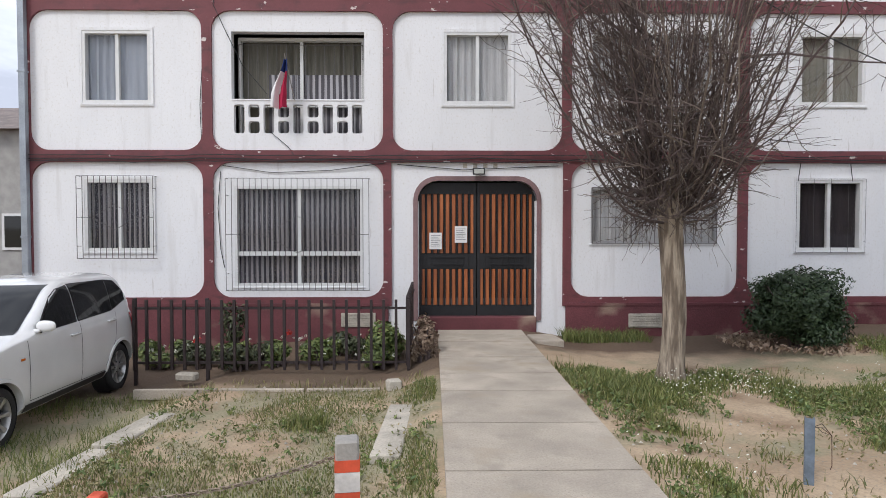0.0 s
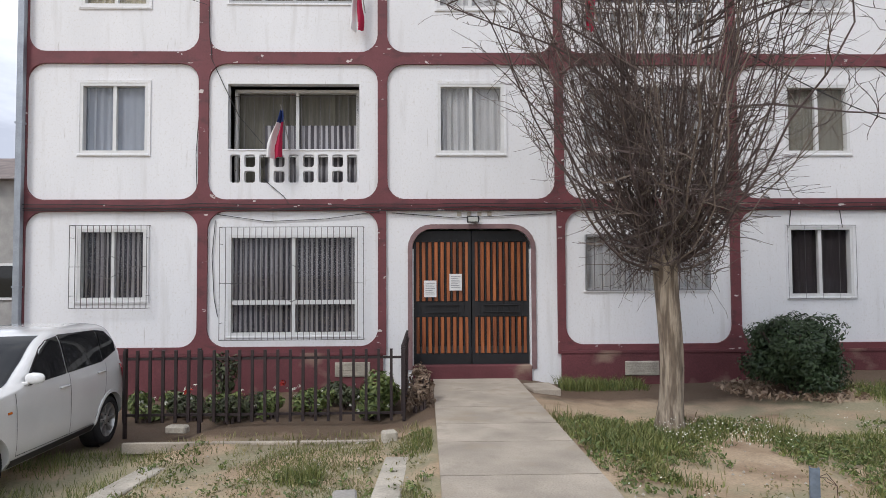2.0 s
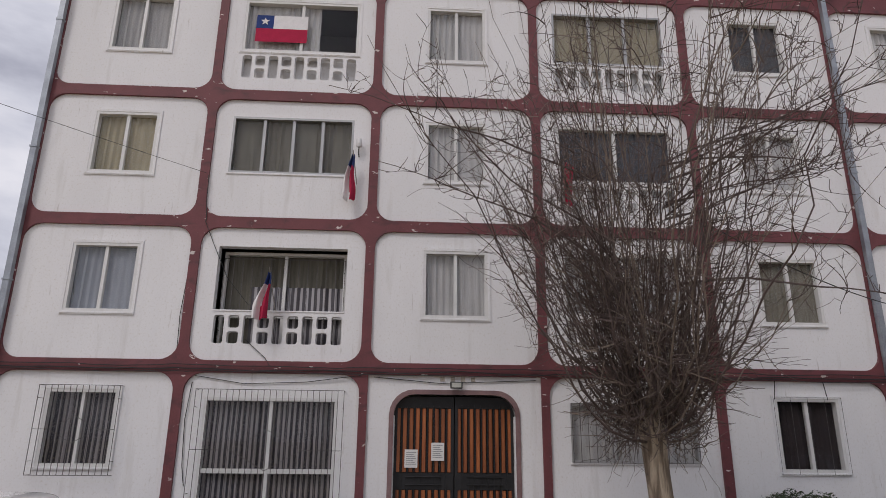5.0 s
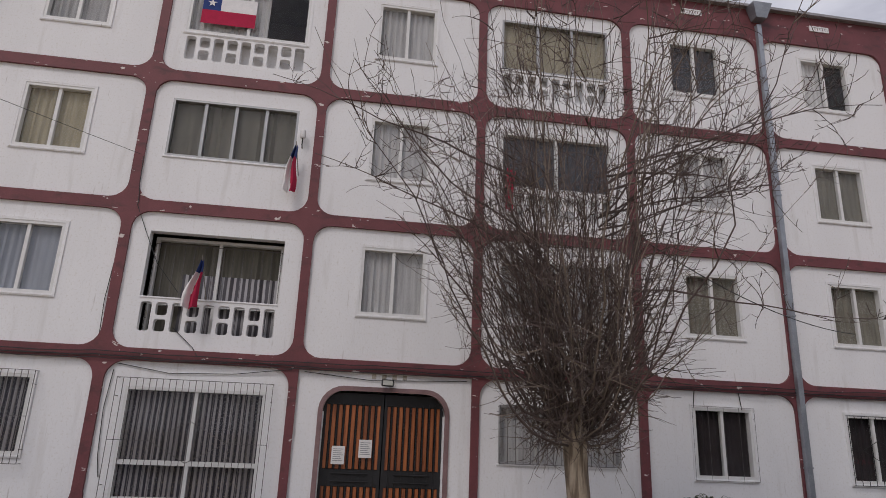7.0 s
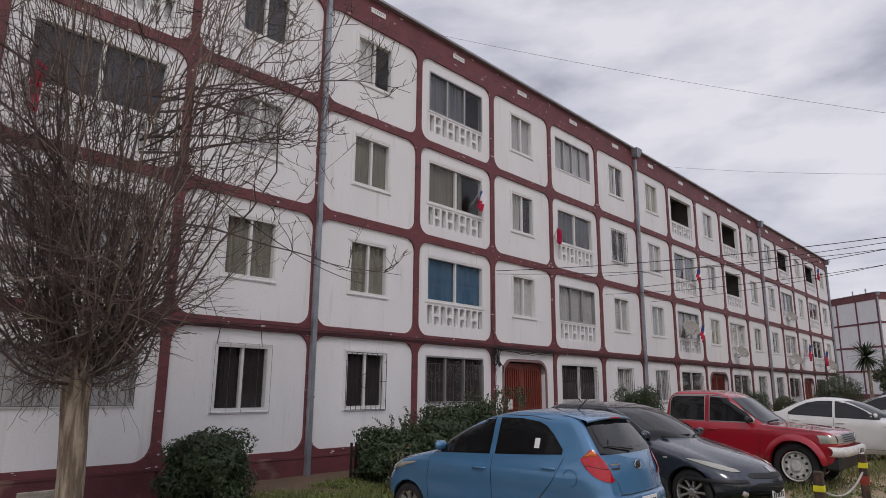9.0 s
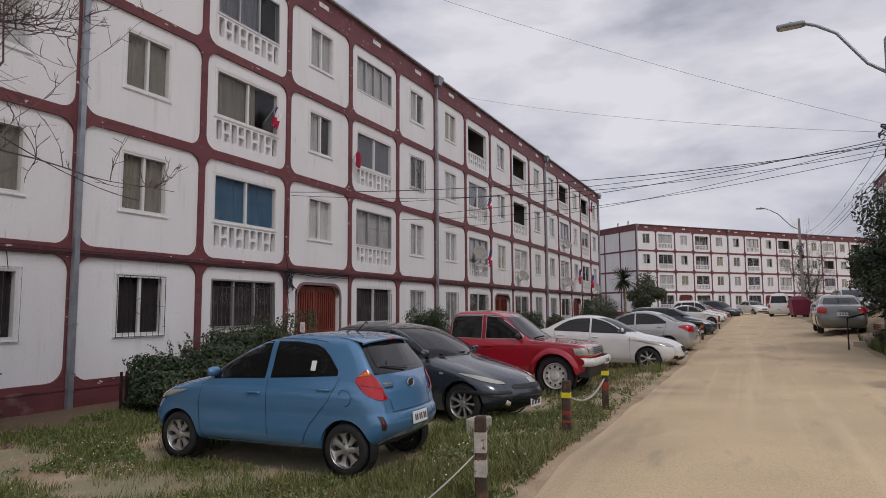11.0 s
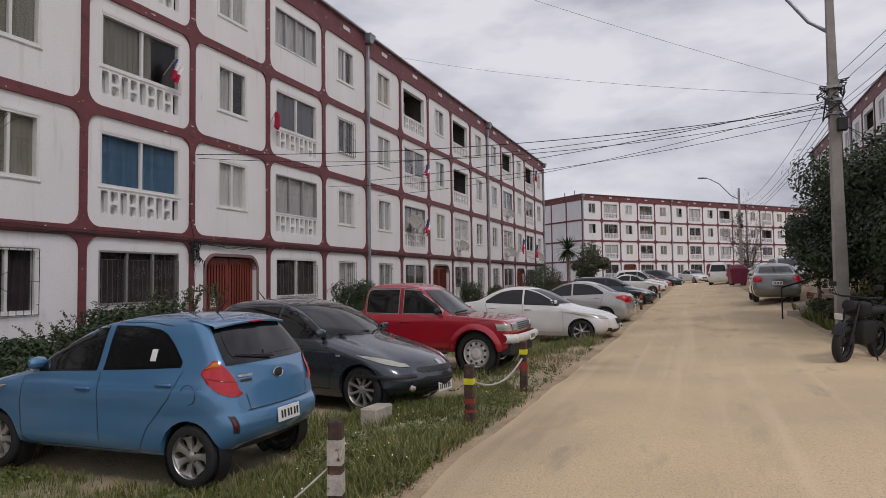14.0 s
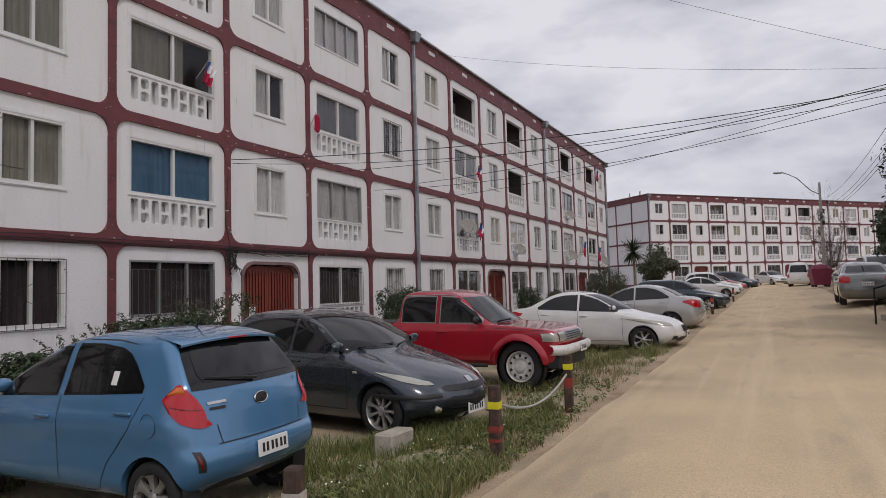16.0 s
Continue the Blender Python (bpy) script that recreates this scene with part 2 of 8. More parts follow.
def ground_mat():
    """Trodden sand with patches of thin grass; the grass is thicker in the parking strip and along the road."""
    m = mat("trodden_sandy_soil", (0.51, 0.39, 0.265), 0.97, amount=0.30, scale=0.8, grain=32, bump=0.8, dark=(0.37, 0.27, 0.175))
    blend_in(m, (0.30, 0.245, 0.18), 42, 0.56, 0.68, seed=1.7)
    blend_in(m, (0.20, 0.125, 0.075), 1.1, 0.55, 0.72, seed=3.1)
    n, l = m.node_tree.nodes, m.node_tree.links
    p = n["Principled BSDF"]
    old = p.inputs["Base Color"].links[0].from_socket
    pos = n.new("ShaderNodeNewGeometry").outputs["Position"]
    sep = n.new("ShaderNodeSeparateXYZ"); l.new(pos, sep.inputs[0])
    # more growth where x < 0 and again past x = 4
    a = n.new("ShaderNodeMapRange"); a.inputs[1].default_value, a.inputs[2].default_value = 0.3, -0.6
    b = n.new("ShaderNodeMapRange"); b.inputs[1].default_value, b.inputs[2].default_value = 3.0, 4.2
    l.new(sep.outputs[0], a.inputs[0]); l.new(sep.outputs[0], b.inputs[0])
    e = n.new("ShaderNodeMapRange"); e.inputs[1].default_value, e.inputs[2].default_value = -9.1, -8.2
    l.new(sep.outputs[1], e.inputs[0])
    be = n.new("ShaderNodeMath"); be.operation = "MULTIPLY"; l.new(b.outputs[0], be.inputs[0]); l.new(e.outputs[0], be.inputs[1])
    b = be
    mx = n.new("ShaderNodeMath"); mx.operation = "MAXIMUM"; l.new(a.outputs[0], mx.inputs[0]); l.new(b.outputs[0], mx.inputs[1])
    t = n.new("ShaderNodeTexNoise"); t.inputs["Scale"].default_value = 1.5; t.inputs["Detail"].default_value = 8
    l.new(pos, t.inputs["Vector"])
    ad = n.new("ShaderNodeMath"); ad.operation = "MULTIPLY_ADD"; ad.inputs[1].default_value = 0.16
    l.new(mx.outputs[0], ad.inputs[0]); l.new(t.outputs["Fac"], ad.inputs[2])
    r = n.new("ShaderNodeMapRange"); r.inputs[1].default_value, r.inputs[2].default_value = 0.56, 0.70
    r.inputs[4].default_value = 0.85
    l.new(ad.outputs[0], r.inputs[0])
    f = n.new("ShaderNodeTexNoise"); f.inputs["Scale"].default_value = 35; f.inputs["Detail"].default_value = 5
    l.new(pos, f.inputs["Vector"])
    gc = n.new("ShaderNodeMixRGB"); gc.inputs[1].default_value, gc.inputs[2].default_value = (0.15, 0.15, 0.075, 1), (0.40, 0.36, 0.25, 1)
    l.new(f.outputs["Fac"], gc.inputs[0])
    x = n.new("ShaderNodeMixRGB"); l.new(r.outputs[0], x.inputs[0]); l.new(old, x.inputs[1]); l.new(gc.outputs[0], x.inputs[2])
    # dark damp earth of the beds along the wall
    w = n.new("ShaderNodeMath"); w.operation = "MULTIPLY_ADD"; w.inputs[1].default_value = 1.6
    l.new(t.outputs["Fac"], w.inputs[0])
    near = n.new("ShaderNodeMapRange"); near.inputs[1].default_value, near.inputs[2].default_value, near.inputs[4].default_value = -0.2, 1.2, -1.7
    l.new(sep.outputs[0], near.inputs[0])
    back = n.new("ShaderNodeMapRange"); back.inputs[1].default_value, back.inputs[2].default_value, back.inputs[4].default_value = 5.8, 7.4, 1.9
    l.new(sep.outputs[0], back.inputs[0])
    both = n.new("ShaderNodeMath"); both.operation = "ADD"; l.new(near.outputs[0], both.inputs[0]); l.new(back.outputs[0], both.inputs[1])
    edge = n.new("ShaderNodeMath"); edge.operation = "ADD"
    l.new(both.outputs[0], edge.inputs[0]); l.new(sep.outputs[1], edge.inputs[1]); l.new(edge.outputs[0], w.inputs[2])
    wm = n.new("ShaderNodeMapRange"); wm.inputs[1].default_value, wm.inputs[2].default_value, wm.inputs[4].default_value = -2.75, -2.2, 0.9
    l.new(w.outputs[0], wm.inputs[0])
    bed = n.new("ShaderNodeMixRGB"); bed.inputs[2].default_value = (0.10, 0.062, 0.040, 1)
    l.new(wm.outputs[0], bed.inputs[0]); l.new(x.outputs[0], bed.inputs[1])
    l.new(bed.outputs[0], p.inputs["Base Color"])
    return m


M_SOIL = ground_mat()
blend_in(M_ROAD, (0.40, 0.335, 0.255), 70, 0.575, 0.66, seed=2.0)
blend_in(M_ROAD, (0.45, 0.355, 0.245), 1.3, 0.63, 0.72, (0.5, 1.6, 1), 8, 6.0)
blend_in(M_ROAD, (0.76, 0.605, 0.405), 1.1, 0.55, 0.90, (0.07, 2.4, 1), 8, 3.0)
blend_in(M_CONC, (0.28, 0.25, 0.215), 60, 0.60, 0.70, seed=5.0)
blend_in(M_CONC, (0.36, 0.30, 0.225), 2.3, 0.58, 0.75, seed=8.0)


def paint(name, c, metal=0.3, rough=0.25):
    return mat(name, c, rough, metal, amount=0.10, scale=2.0, grain=160, bump=0.0, coat=1.0)


M_P_BLUE = paint("sky_blue_car_paint", (0.085, 0.235, 0.43), 0.25)
M_P_DARK = paint("dark_grey_car_paint", (0.050, 0.062, 0.080), 0.45)
M_P_RED = paint("red_car_paint", (0.42, 0.014, 0.030), 0.15)
M_P_WHITE = paint("white_car_paint", (0.74, 0.74, 0.73), 0.0)
M_P_SILVER = paint("silver_car_paint", (0.48, 0.48, 0.47), 0.4)
M_P_NAVY = paint("dark_blue_green_car_paint", (0.025, 0.045, 0.065), 0.35)
M_P_GREY = paint("grey_green_car_paint", (0.20, 0.21, 0.20), 0.4)
M_CARGLASS = mat("dark_car_glass", (0.010, 0.011, 0.012), 0.04, amount=0.1, bump=0, spec=0.5)
M_BLACKGL = mat("black_glass_edge", (0.008, 0.008, 0.009), 0.12, amount=0.1, bump=0)
M_TAILD = mat("deep_red_lens_rib", (0.20, 0.006, 0.006), 0.2, amount=0.2, bump=0, coat=0.6)
M_CHROMED = mat("dull_chrome_strip", (0.40, 0.38, 0.37), 0.35, 0.8, amount=0.1, bump=0)
M_RUBBER = mat("black_rubber", (0.02, 0.02, 0.021), 0.8, amount=0.3, scale=10, bump=0.2)
M_BLACKP = mat("black_plastic", (0.02, 0.02, 0.022), 0.55, amount=0.2, bump=0.05)
M_RIM = mat("silver_alloy", (0.55, 0.54, 0.52), 0.35, 0.7, amount=0.2, scale=10, bump=0)
M_RIMW = mat("white_steel_rim", (0.70, 0.69, 0.66), 0.45, 0.1, amount=0.2, scale=10, bump=0)
M_TAIL = mat("red_lamp_lens", (0.50, 0.006, 0.014), 0.12, amount=0.2, bump=0, coat=0.6)
M_AMBER = mat("amber_lamp_lens", (0.65, 0.16, 0.015), 0.12, amount=0.2, bump=0, coat=0.6)
M_HEAD = mat("clear_headlamp_lens", (0.45, 0.45, 0.39), 0.12, 0.2, amount=0.2, bump=0, coat=0.8)
M_CHROME = mat("chrome", (0.65, 0.65, 0.65), 0.15, 1.0, amount=0.05, bump=0)
M_PLATE = mat("white_number_plate", (0.75, 0.75, 0.74), 0.5, amount=0.05, bump=0)
M_RUST = blend_in(mat("rusty_brown_post", (0.075, 0.047, 0.036), 0.88, amount=0.4, scale=8, bump=0.4), (0.17, 0.085, 0.05), 9, 0.52, 0.72)
M_POSTGREY = mat("bare_grey_metal_band", (0.34, 0.32, 0.29), 0.75, 0.0, amount=0.3, scale=10)
M_WORNBAND = blend_in(mat("peeling_white_paint", (0.50, 0.47, 0.43), 0.8, amount=0.3, scale=10), (0.11, 0.06, 0.04), 18, 0.60, 0.67)
M_ORANGE = mat("orange_red_band", (0.62, 0.085, 0.035), 0.6, amount=0.2, scale=9)
M_DULLRED = mat("faded_red_band", (0.30, 0.05, 0.03), 0.8, amount=0.4, scale=12)
M_YBAND = mat("yellow_reflective_band", (0.72, 0.66, 0.02), 0.5, amount=0.15, scale=9)
M_WBAND = mat("dirty_white_band", (0.66, 0.63, 0.60), 0.7, amount=0.25, scale=9)
M_POSTBLUE = mat("blue_grey_painted_post", (0.16, 0.20, 0.25), 0.55, amount=0.3, scale=9)
M_CHAIN = mat("rusty_steel_chain", (0.30, 0.24, 0.19), 0.6, 0.5, amount=0.4, scale=20)
M_ROPE = mat("grey_rope", (0.45, 0.43, 0.40), 0.9, amount=0.2)
M_POLE = mat("grey_concrete_pole", (0.36, 0.34, 0.31), 0.9, amount=0.25, scale=2, bump=0.3)
M_F_RED = mat("red_flag_cloth", (0.45, 0.012, 0.06), 0.9, amount=0.15, scale=8, bump=0)
M_F_WHITE = mat("white_flag_cloth", (0.78, 0.77, 0.77), 0.9, amount=0.08, scale=8, bump=0)
M_F_BLUE = mat("blue_flag_cloth", (0.02, 0.05, 0.20), 0.9, amount=0.15, scale=8, bump=0)
M_BIN = mat("magenta_plastic_bin", (0.22, 0.025, 0.065), 0.5, amount=0.2)
M_HOUSE = mat("grey_house_wall", (0.42, 0.41, 0.39), 0.9, amount=0.25)
M_HROOF = mat("rusty_zinc_roof", (0.24, 0.19, 0.17), 0.7, amount=0.4)
M_BRICK = mat("red_brick", (0.30, 0.115, 0.07), 0.9, amount=0.3, scale=6, spread=0.2)

# ---------- mesh helpers ----------
class Geo:
    """Vertices and faces gathered for one mesh; mi holds the material slot of each face."""
    def __init__(self):
        self.v, self.f, self.mi, self.slot = [], [], [], 0

    def add(self, verts, faces):
        o = len(self.v)
        self.v.extend(tuple(p) for p in verts)
        self.f.extend(tuple(i + o for i in q) for q in faces)
        self.mi.extend([self.slot] * len(faces))
        return self

    def box(self, x0, x1, y0, y1, z0, z1, m=None):
        vs = [Vector((x, y, z)) for z in (z0, z1) for y in (y0, y1) for x in (x0, x1)]
        if m is not None:
            vs = [m @ p for p in vs]
        return self.add(vs, [(0, 2, 3, 1), (4, 5, 7, 6), (0, 1, 5, 4), (2, 6, 7, 3), (0, 4, 6, 2), (1, 3, 7, 5)])

    def bbox(self, x0, x1, y0, y1, z0, z1, b=0.01, m=None, seg=1):
        bm = bmesh.new()
        bmesh.ops.create_cube(bm, size=1, matrix=Matrix.Translation(((x0 + x1) / 2, (y0 + y1) / 2, (z0 + z1) / 2)) @ Matrix.Diagonal((x1 - x0, y1 - y0, z1 - z0, 1)))
        bmesh.ops.bevel(bm, geom=bm.edges[:], offset=b, segments=seg, affect="EDGES", profile=0.5)
        if m is not None:
            bm.transform(m)
        bm.verts.index_update()
        self.add([p.co for p in bm.verts], [[p.index for p in q.verts] for q in bm.faces])
        bm.free()
        return self

    def tube(self, pts, r, sides=6, cap=True):
        """A pipe along pts; r is one radius or one for each point."""
        pts = [Vector(p) for p in pts]
        rs = r if isinstance(r, (list, tuple)) else [r] * len(pts)
        ring, o = [], len(self.v)
        up = None
        for i, p in enumerate(pts):
            d = (pts[min(i + 1, len(pts) - 1)] - pts[max(i - 1, 0)]).normalized()
            if up is None:
                up = d.orthogonal().normalized()
            a = (up - d * up.dot(d))
            a = a.normalized() if a.length > 1e-6 else d.orthogonal().normalized()
            up = a
            c = d.cross(a)
            for k in range(sides):
                t = 2 * math.pi * k / sides
                ring.append(p + (a * math.cos(t) + c * math.sin(t)) * rs[i])
        fs = [(i * sides + k, i * sides + (k + 1) % sides, (i + 1) * sides + (k + 1) % sides, (i + 1) * sides + k)
              for i in range(len(pts) - 1) for k in range(sides)]
        if cap and sides > 2:
            fs += [tuple(reversed(range(sides))), tuple((len(pts) - 1) * sides + k for k in range(sides))]
        return self.add(ring, fs)

    def lathe(self, prof, seg=24, axis="z", m=None):
        """A turned form: prof is (radius, height) from one end to the other."""
        vs, n = [], len(prof)
        for k in range(seg):
            t = 2 * math.pi * k / seg
            for r, h in prof:
                p = (r * math.cos(t), r * math.sin(t), h) if axis == "z" else (h, r * math.cos(t), r * math.sin(t))
                vs.append(m @ Vector(p) if m is not None else Vector(p))
        fs = [(k * n + i, ((k + 1) % seg) * n + i, ((k + 1) % seg) * n + i + 1, k * n + i + 1) for k in range(seg) for i in range(n - 1)]
        return self.add(vs, fs)

    def grid(self, rows):
        """A sheet from rows of points."""
        n = len(rows[0])
        return self.add([p for r in rows for p in r],
                        [(i * n + j, i * n + j + 1, (i + 1) * n + j + 1, (i + 1) * n + j) for i in range(len(rows) - 1) for j in range(n - 1)])

    def mesh(self, name, *mats, smooth=0.0, fix=False):
        me = bpy.data.meshes.new(name)
        me.from_pydata([tuple(p) for p in self.v], [], self.f)
        for m in mats:
            me.materials.append(m)
        if len(mats) > 1:
            me.polygons.foreach_set("material_index", self.mi)
        if smooth or fix:
            bm = bmesh.new(); bm.from_mesh(me)
            if fix:
                bmesh.ops.remove_doubles(bm, verts=bm.verts[:], dist=1e-5)
                bmesh.ops.recalc_face_normals(bm, faces=bm.faces[:])
            if smooth:
                for q in bm.faces:
                    q.smooth = True
                for e in bm.edges:
                    if len(e.link_faces) == 2 and e.calc_face_angle(0) > radians(smooth):
                        e.smooth = False
            bm.to_mesh(me); bm.free()
        me.update()
        return me


def part(name, me, parent, at=None, label=""):
    """Links a mesh as one object under parent, at a pose in the parent's space."""
    ob = new(name, me)
    ob.parent = parent
    if at is not None:
        ob.matrix_basis = at if isinstance(at, Matrix) else Matrix.Translation(at)
    if label:
        tagged(ob, label)
    return ob


def thing(name, me, at, label, category, group="", kind=""):
    ob = new(name, me)
    ob.matrix_basis = at if isinstance(at, Matrix) else Matrix.Translation(at)
    return tagged(ob, label, category, group, kind)


def rounded(x0, x1, z0, z1, r, seg=6, corners=(1, 1, 1, 1)):
    """A loop round a rectangle, grouped by corner: bottom left, bottom right, top right, top left."""
    out = []
    for k, (cx, cz, a) in enumerate(((x0 + r, z0 + r, 180), (x1 - r, z0 + r, 270), (x1 - r, z1 - r, 0), (x0 + r, z1 - r, 90))):
        if corners[k]:
            out.append([(cx + r * math.cos(radians(a + 90 * i / seg)), cz + r * math.sin(radians(a + 90 * i / seg))) for i in range(seg + 1)])
        else:
            out.append([((x0, z0), (x1, z0), (x1, z1), (x0, z1))[k]])
    return out


def ring_wall(g, outer, inner, y_front, y_back):
    """A flat slab between a rectangle and the hole inside it, with the hole's reveal; the outer sides stay open."""
    x0, x1, z0, z1 = outer
    oc = ((x0, z0), (x1, z0), (x1, z1), (x0, z1))
    loop = [p for c in inner for p in c]
    n = len(loop)
    own = [k for k, c in enumerate(inner) for p in c]
    for y, flip in ((y_front, False), (y_back, True)):
        vs = [(x, y, z) for x, z in oc] + [(x, y, z) for x, z in loop]
        fs = []
        for i in range(n):
            j = (i + 1) % n
            if own[i] == own[j]:
                q = (own[i], 4 + j, 4 + i)
            else:
                q = (own[i], own[j], 4 + j, 4 + i)
            fs.append(tuple(reversed(q)) if flip else q)
        g.add(vs, fs)
    vs = [(x, y, z) for y in (y_front, y_back) for x, z in loop]
    g.add(vs, [(i, (i + 1) % n, n + (i + 1) % n, n + i) for i in range(n)])
    return g


def step(a, b, x):
    t = min(1.0, max(0.0, (x - a) / (b - a)))
    return t * t * (3 - 2 * t)


def lift(x, y):
    """The height of the ground: lower before the first stair, rising gently along the street, with a bank on the far side of it."""
    z = -0.05 - 0.17 * step(-0.25, -0.8, x) - 0.13 * step(-2.8, -3.6, x) if x < 1.1 else -0.05 - 0.11 * step(1.1, 2.2, x) + 0.16 * step(4.5, 7.0, x)
    z += 0.05 * step(3.8, 5.4, x) * step(-9.0, -8.0, y)
    if x > 14:
        z += 0.013 * (min(x, 110) - 14) * step(14, 24, x)
    z += 0.17 * step(-7.6, -9.0, y) + 0.045 * min(5.0, max(0.0, -9.0 - y))
    z += 0.85 * step(-14.6, -17.0, y) * step(13.5, 18, x) + 0.18 * step(-13.4, -14.4, y) * step(24, 28, x)
    return z

# ---------- ground ----------
def spaced(lo, hi, a, b, d):
    """Coordinates from lo to hi, close together between a and b."""
    out = list(np.arange(a, b + 1e-6, d))
    g = d
    while out[-1] < hi:
        g *= 1.35; out.append(out[-1] + g)
    g = d
    while out[0] > lo:
        g *= 1.35; out.insert(0, out[0] - g)
    return out


gx, gy = spaced(-2200, 2200, -9, 34, 0.3), spaced(-2200, 2200, -18, 1, 0.25)
geo = Geo()
geo.grid([[(x, y, lift(x, y) - 0.015 + (0.025 * noise.noise((x * 0.9, y * 0.9, 0)) * (0.0 if -13.8 < y < -9.3 else 1.0) - (0.03 if -13.8 < y < -9.3 else 0.0) + 0.012 * noise.noise((x * 3, y * 3, 5)) if abs(x) < 60 else 0)) for x in gx] for y in gy])
thing("ground", geo.mesh("ground", M_SOIL, smooth=60), (0, 0, 0), "trodden sandy soil with patches of thin grass", "ground", kind="structure")

rx = spaced(-60, 84, 4, 40, 0.5)
road_rows = []
for k, y in enumerate((-9.28, -9.36, -10.5, -11.7, -12.7, -13.6, -14.05)):
    drop = 0.06 if k in (0, 6) else 0.0
    road_rows.append([(x, y + (0.10 * noise.noise((x * 0.5, k, 1)) if k < 2 else 0.35 * noise.noise((x * 0.3, k, 2)) if k > 4 else 0), lift(x, y) + 0.036 - drop) for x in rx])
geo = Geo().grid(list(reversed(road_rows)))
thing("road", geo.mesh("road", M_ROAD, smooth=60, fix=True), (0, 0, 0), "straight narrow concrete road dusted with pale sand", "road", kind="structure")

# ---------- the long apartment block ----------
P = 2.985                                  # width of a bay
XL = -7.02                                 # outer end of the first bay
LEVEL = (0.40, 2.85, 5.34, 7.83, 10.32)    # middles of the horizontal bands
BAYS = 20
DEEP = 9.0


def mesh_cell(h, hole):
    """The white wall of one bay, with its opening (x0, x1, z0, z1)."""
    g = Geo()
    x0, x1, z0, z1 = hole
    return ring_wall(g, (-P / 2, P / 2, 0, h), [[(x0, z0)], [(x1, z0)], [(x1, z1)], [(x0, z1)]], 0.0, 0.16).mesh("wall_panel", M_WALL, fix=True)


def mesh_rib(h):
    g = Geo()
    ring_wall(g, (-P / 2, P / 2, 0, h), rounded(-P / 2 + 0.08, P / 2 - 0.08, 0.10, h - 0.10, 0.30), -0.05, -0.001)
    return g.mesh("rib_frame", M_RIB, fix=True)


def mesh_door_wall(h):
    """The entrance bay: white from band to ground, with a round-cornered doorway."""
    g = Geo()
    ring_wall(g, (-P / 2, P / 2, -0.70, h), rounded(-1.0, 1.0, -0.70, h - 0.40, 0.34, corners=(0, 0, 1, 1)), 0.0, 0.30)
    me = g.mesh("entrance_wall", M_WALL, fix=True)
    return me


def mesh_jamb(h):
    """The white side of the doorway."""
    return Geo().box(-0.012, 0.012, 0.004, 0.119, -0.70, h - 0.74).mesh("door_jamb", M_WALL)


def mesh_door_rib(h):
    g = Geo()
    g.box(-P / 2, -P / 2 + 0.055, -0.05, -0.001, -0.05, h - 0.1)
    g.box(P / 2 - 0.055, P / 2, -0.05, -0.001, -0.05, h - 0.1)
    g.box(-P / 2, P / 2, -0.05, -0.001, h - 0.1, h)
    return g.mesh("rib_frame", M_RIB)


def mesh_door_trim(h):
    """The moulding round the doorway."""
    g = Geo()
    inner = rounded(-1.0, 1.0, -0.30, h - 0.40, 0.34, corners=(0, 0, 1, 1))
    outer = rounded(-1.075, 1.075, -0.30, h - 0.325, 0.40, corners=(0, 0, 1, 1))
    a = [p for c in inner for p in c]; b = [p for c in outer for p in c]
    n = len(a)
    order = list(range(1, n)) + [0]
    rows = []
    for y, src in ((-0.002, b), (-0.03, b), (-0.03, a), (0.13, a)):
        rows.append([(src[i][0], y, src[i][1]) for i in order])
    g.grid(rows)
    return g.mesh("door_surround", M_TRIM, fix=True)


def mesh_plinth(n=1):
    g = Geo()
    g.box(-P / 2, P / 2, -0.06, 0.10, -0.9, 0.0)
    g.box(-P / 2, P / 2, -0.075, -0.06, -0.045, 0.0)
    return g.mesh("plinth", M_PLINTH)


def sash(g, x0, x1, z0, z1, y0, y1, t=0.045):
    g.box(x0, x0 + t, y0, y1, z0, z1); g.box(x1 - t, x1, y0, y1, z0, z1)
    g.box(x0 + t, x1 - t, y0, y1, z0, z0 + t); g.box(x0 + t, x1 - t, y0, y1, z1 - t, z1)


def mesh_window(w, h, panes, m=M_PVC, t=0.05, rail=None):
    """A window frame that stands 1 cm proud of the wall."""
    g = Geo()
    ring_wall(g, (-w / 2, w / 2, 0, h), [[(-w / 2 + t, t)], [(w / 2 - t, t)], [(w / 2 - t, h - t)], [(-w / 2 + t, h - t)]], -0.012, 0.10)
    me = g.mesh("window_frame", m, fix=True)
    mould = ring_wall(Geo(), (-w / 2 - 0.045, w / 2 + 0.045, -0.045, h + 0.045), [[(-w / 2, 0)], [(w / 2, 0)], [(w / 2, h)], [(-w / 2, h)]], -0.020, -0.002)
    sash(mould, -w / 2 - 0.047, w / 2 + 0.047, -0.047, h + 0.047, -0.022, -0.001, 0.012)
    SUBS[me] = [("moulding", mould.mesh("moulding", M_WALL), (0, 0, 0))] if m is M_PVC and panes == 2 and not rail else []
    SUBS[me] += [("mullion", Geo().box(-0.028, 0.028, 0.015, 0.085, t, h - t).mesh("mullion", m), (-w / 2 + t + (w - 2 * t) / panes * k, 0, 0)) for k in range(1, panes)]
    if rail:
        SUBS[me].append(("transom", Geo().box(-w / 2 + t, w / 2 - t, 0.010, 0.09, rail - 0.035, rail + 0.035).mesh("transom", m), (0, 0, 0)))
    SUBS[me].append(("sill", Geo().bbox(-w / 2 - 0.03, w / 2 + 0.03, -0.03, -0.001, -0.035, 0.0, 0.005).mesh("sill", M_WALL), (0, 0, 0)))
    return me


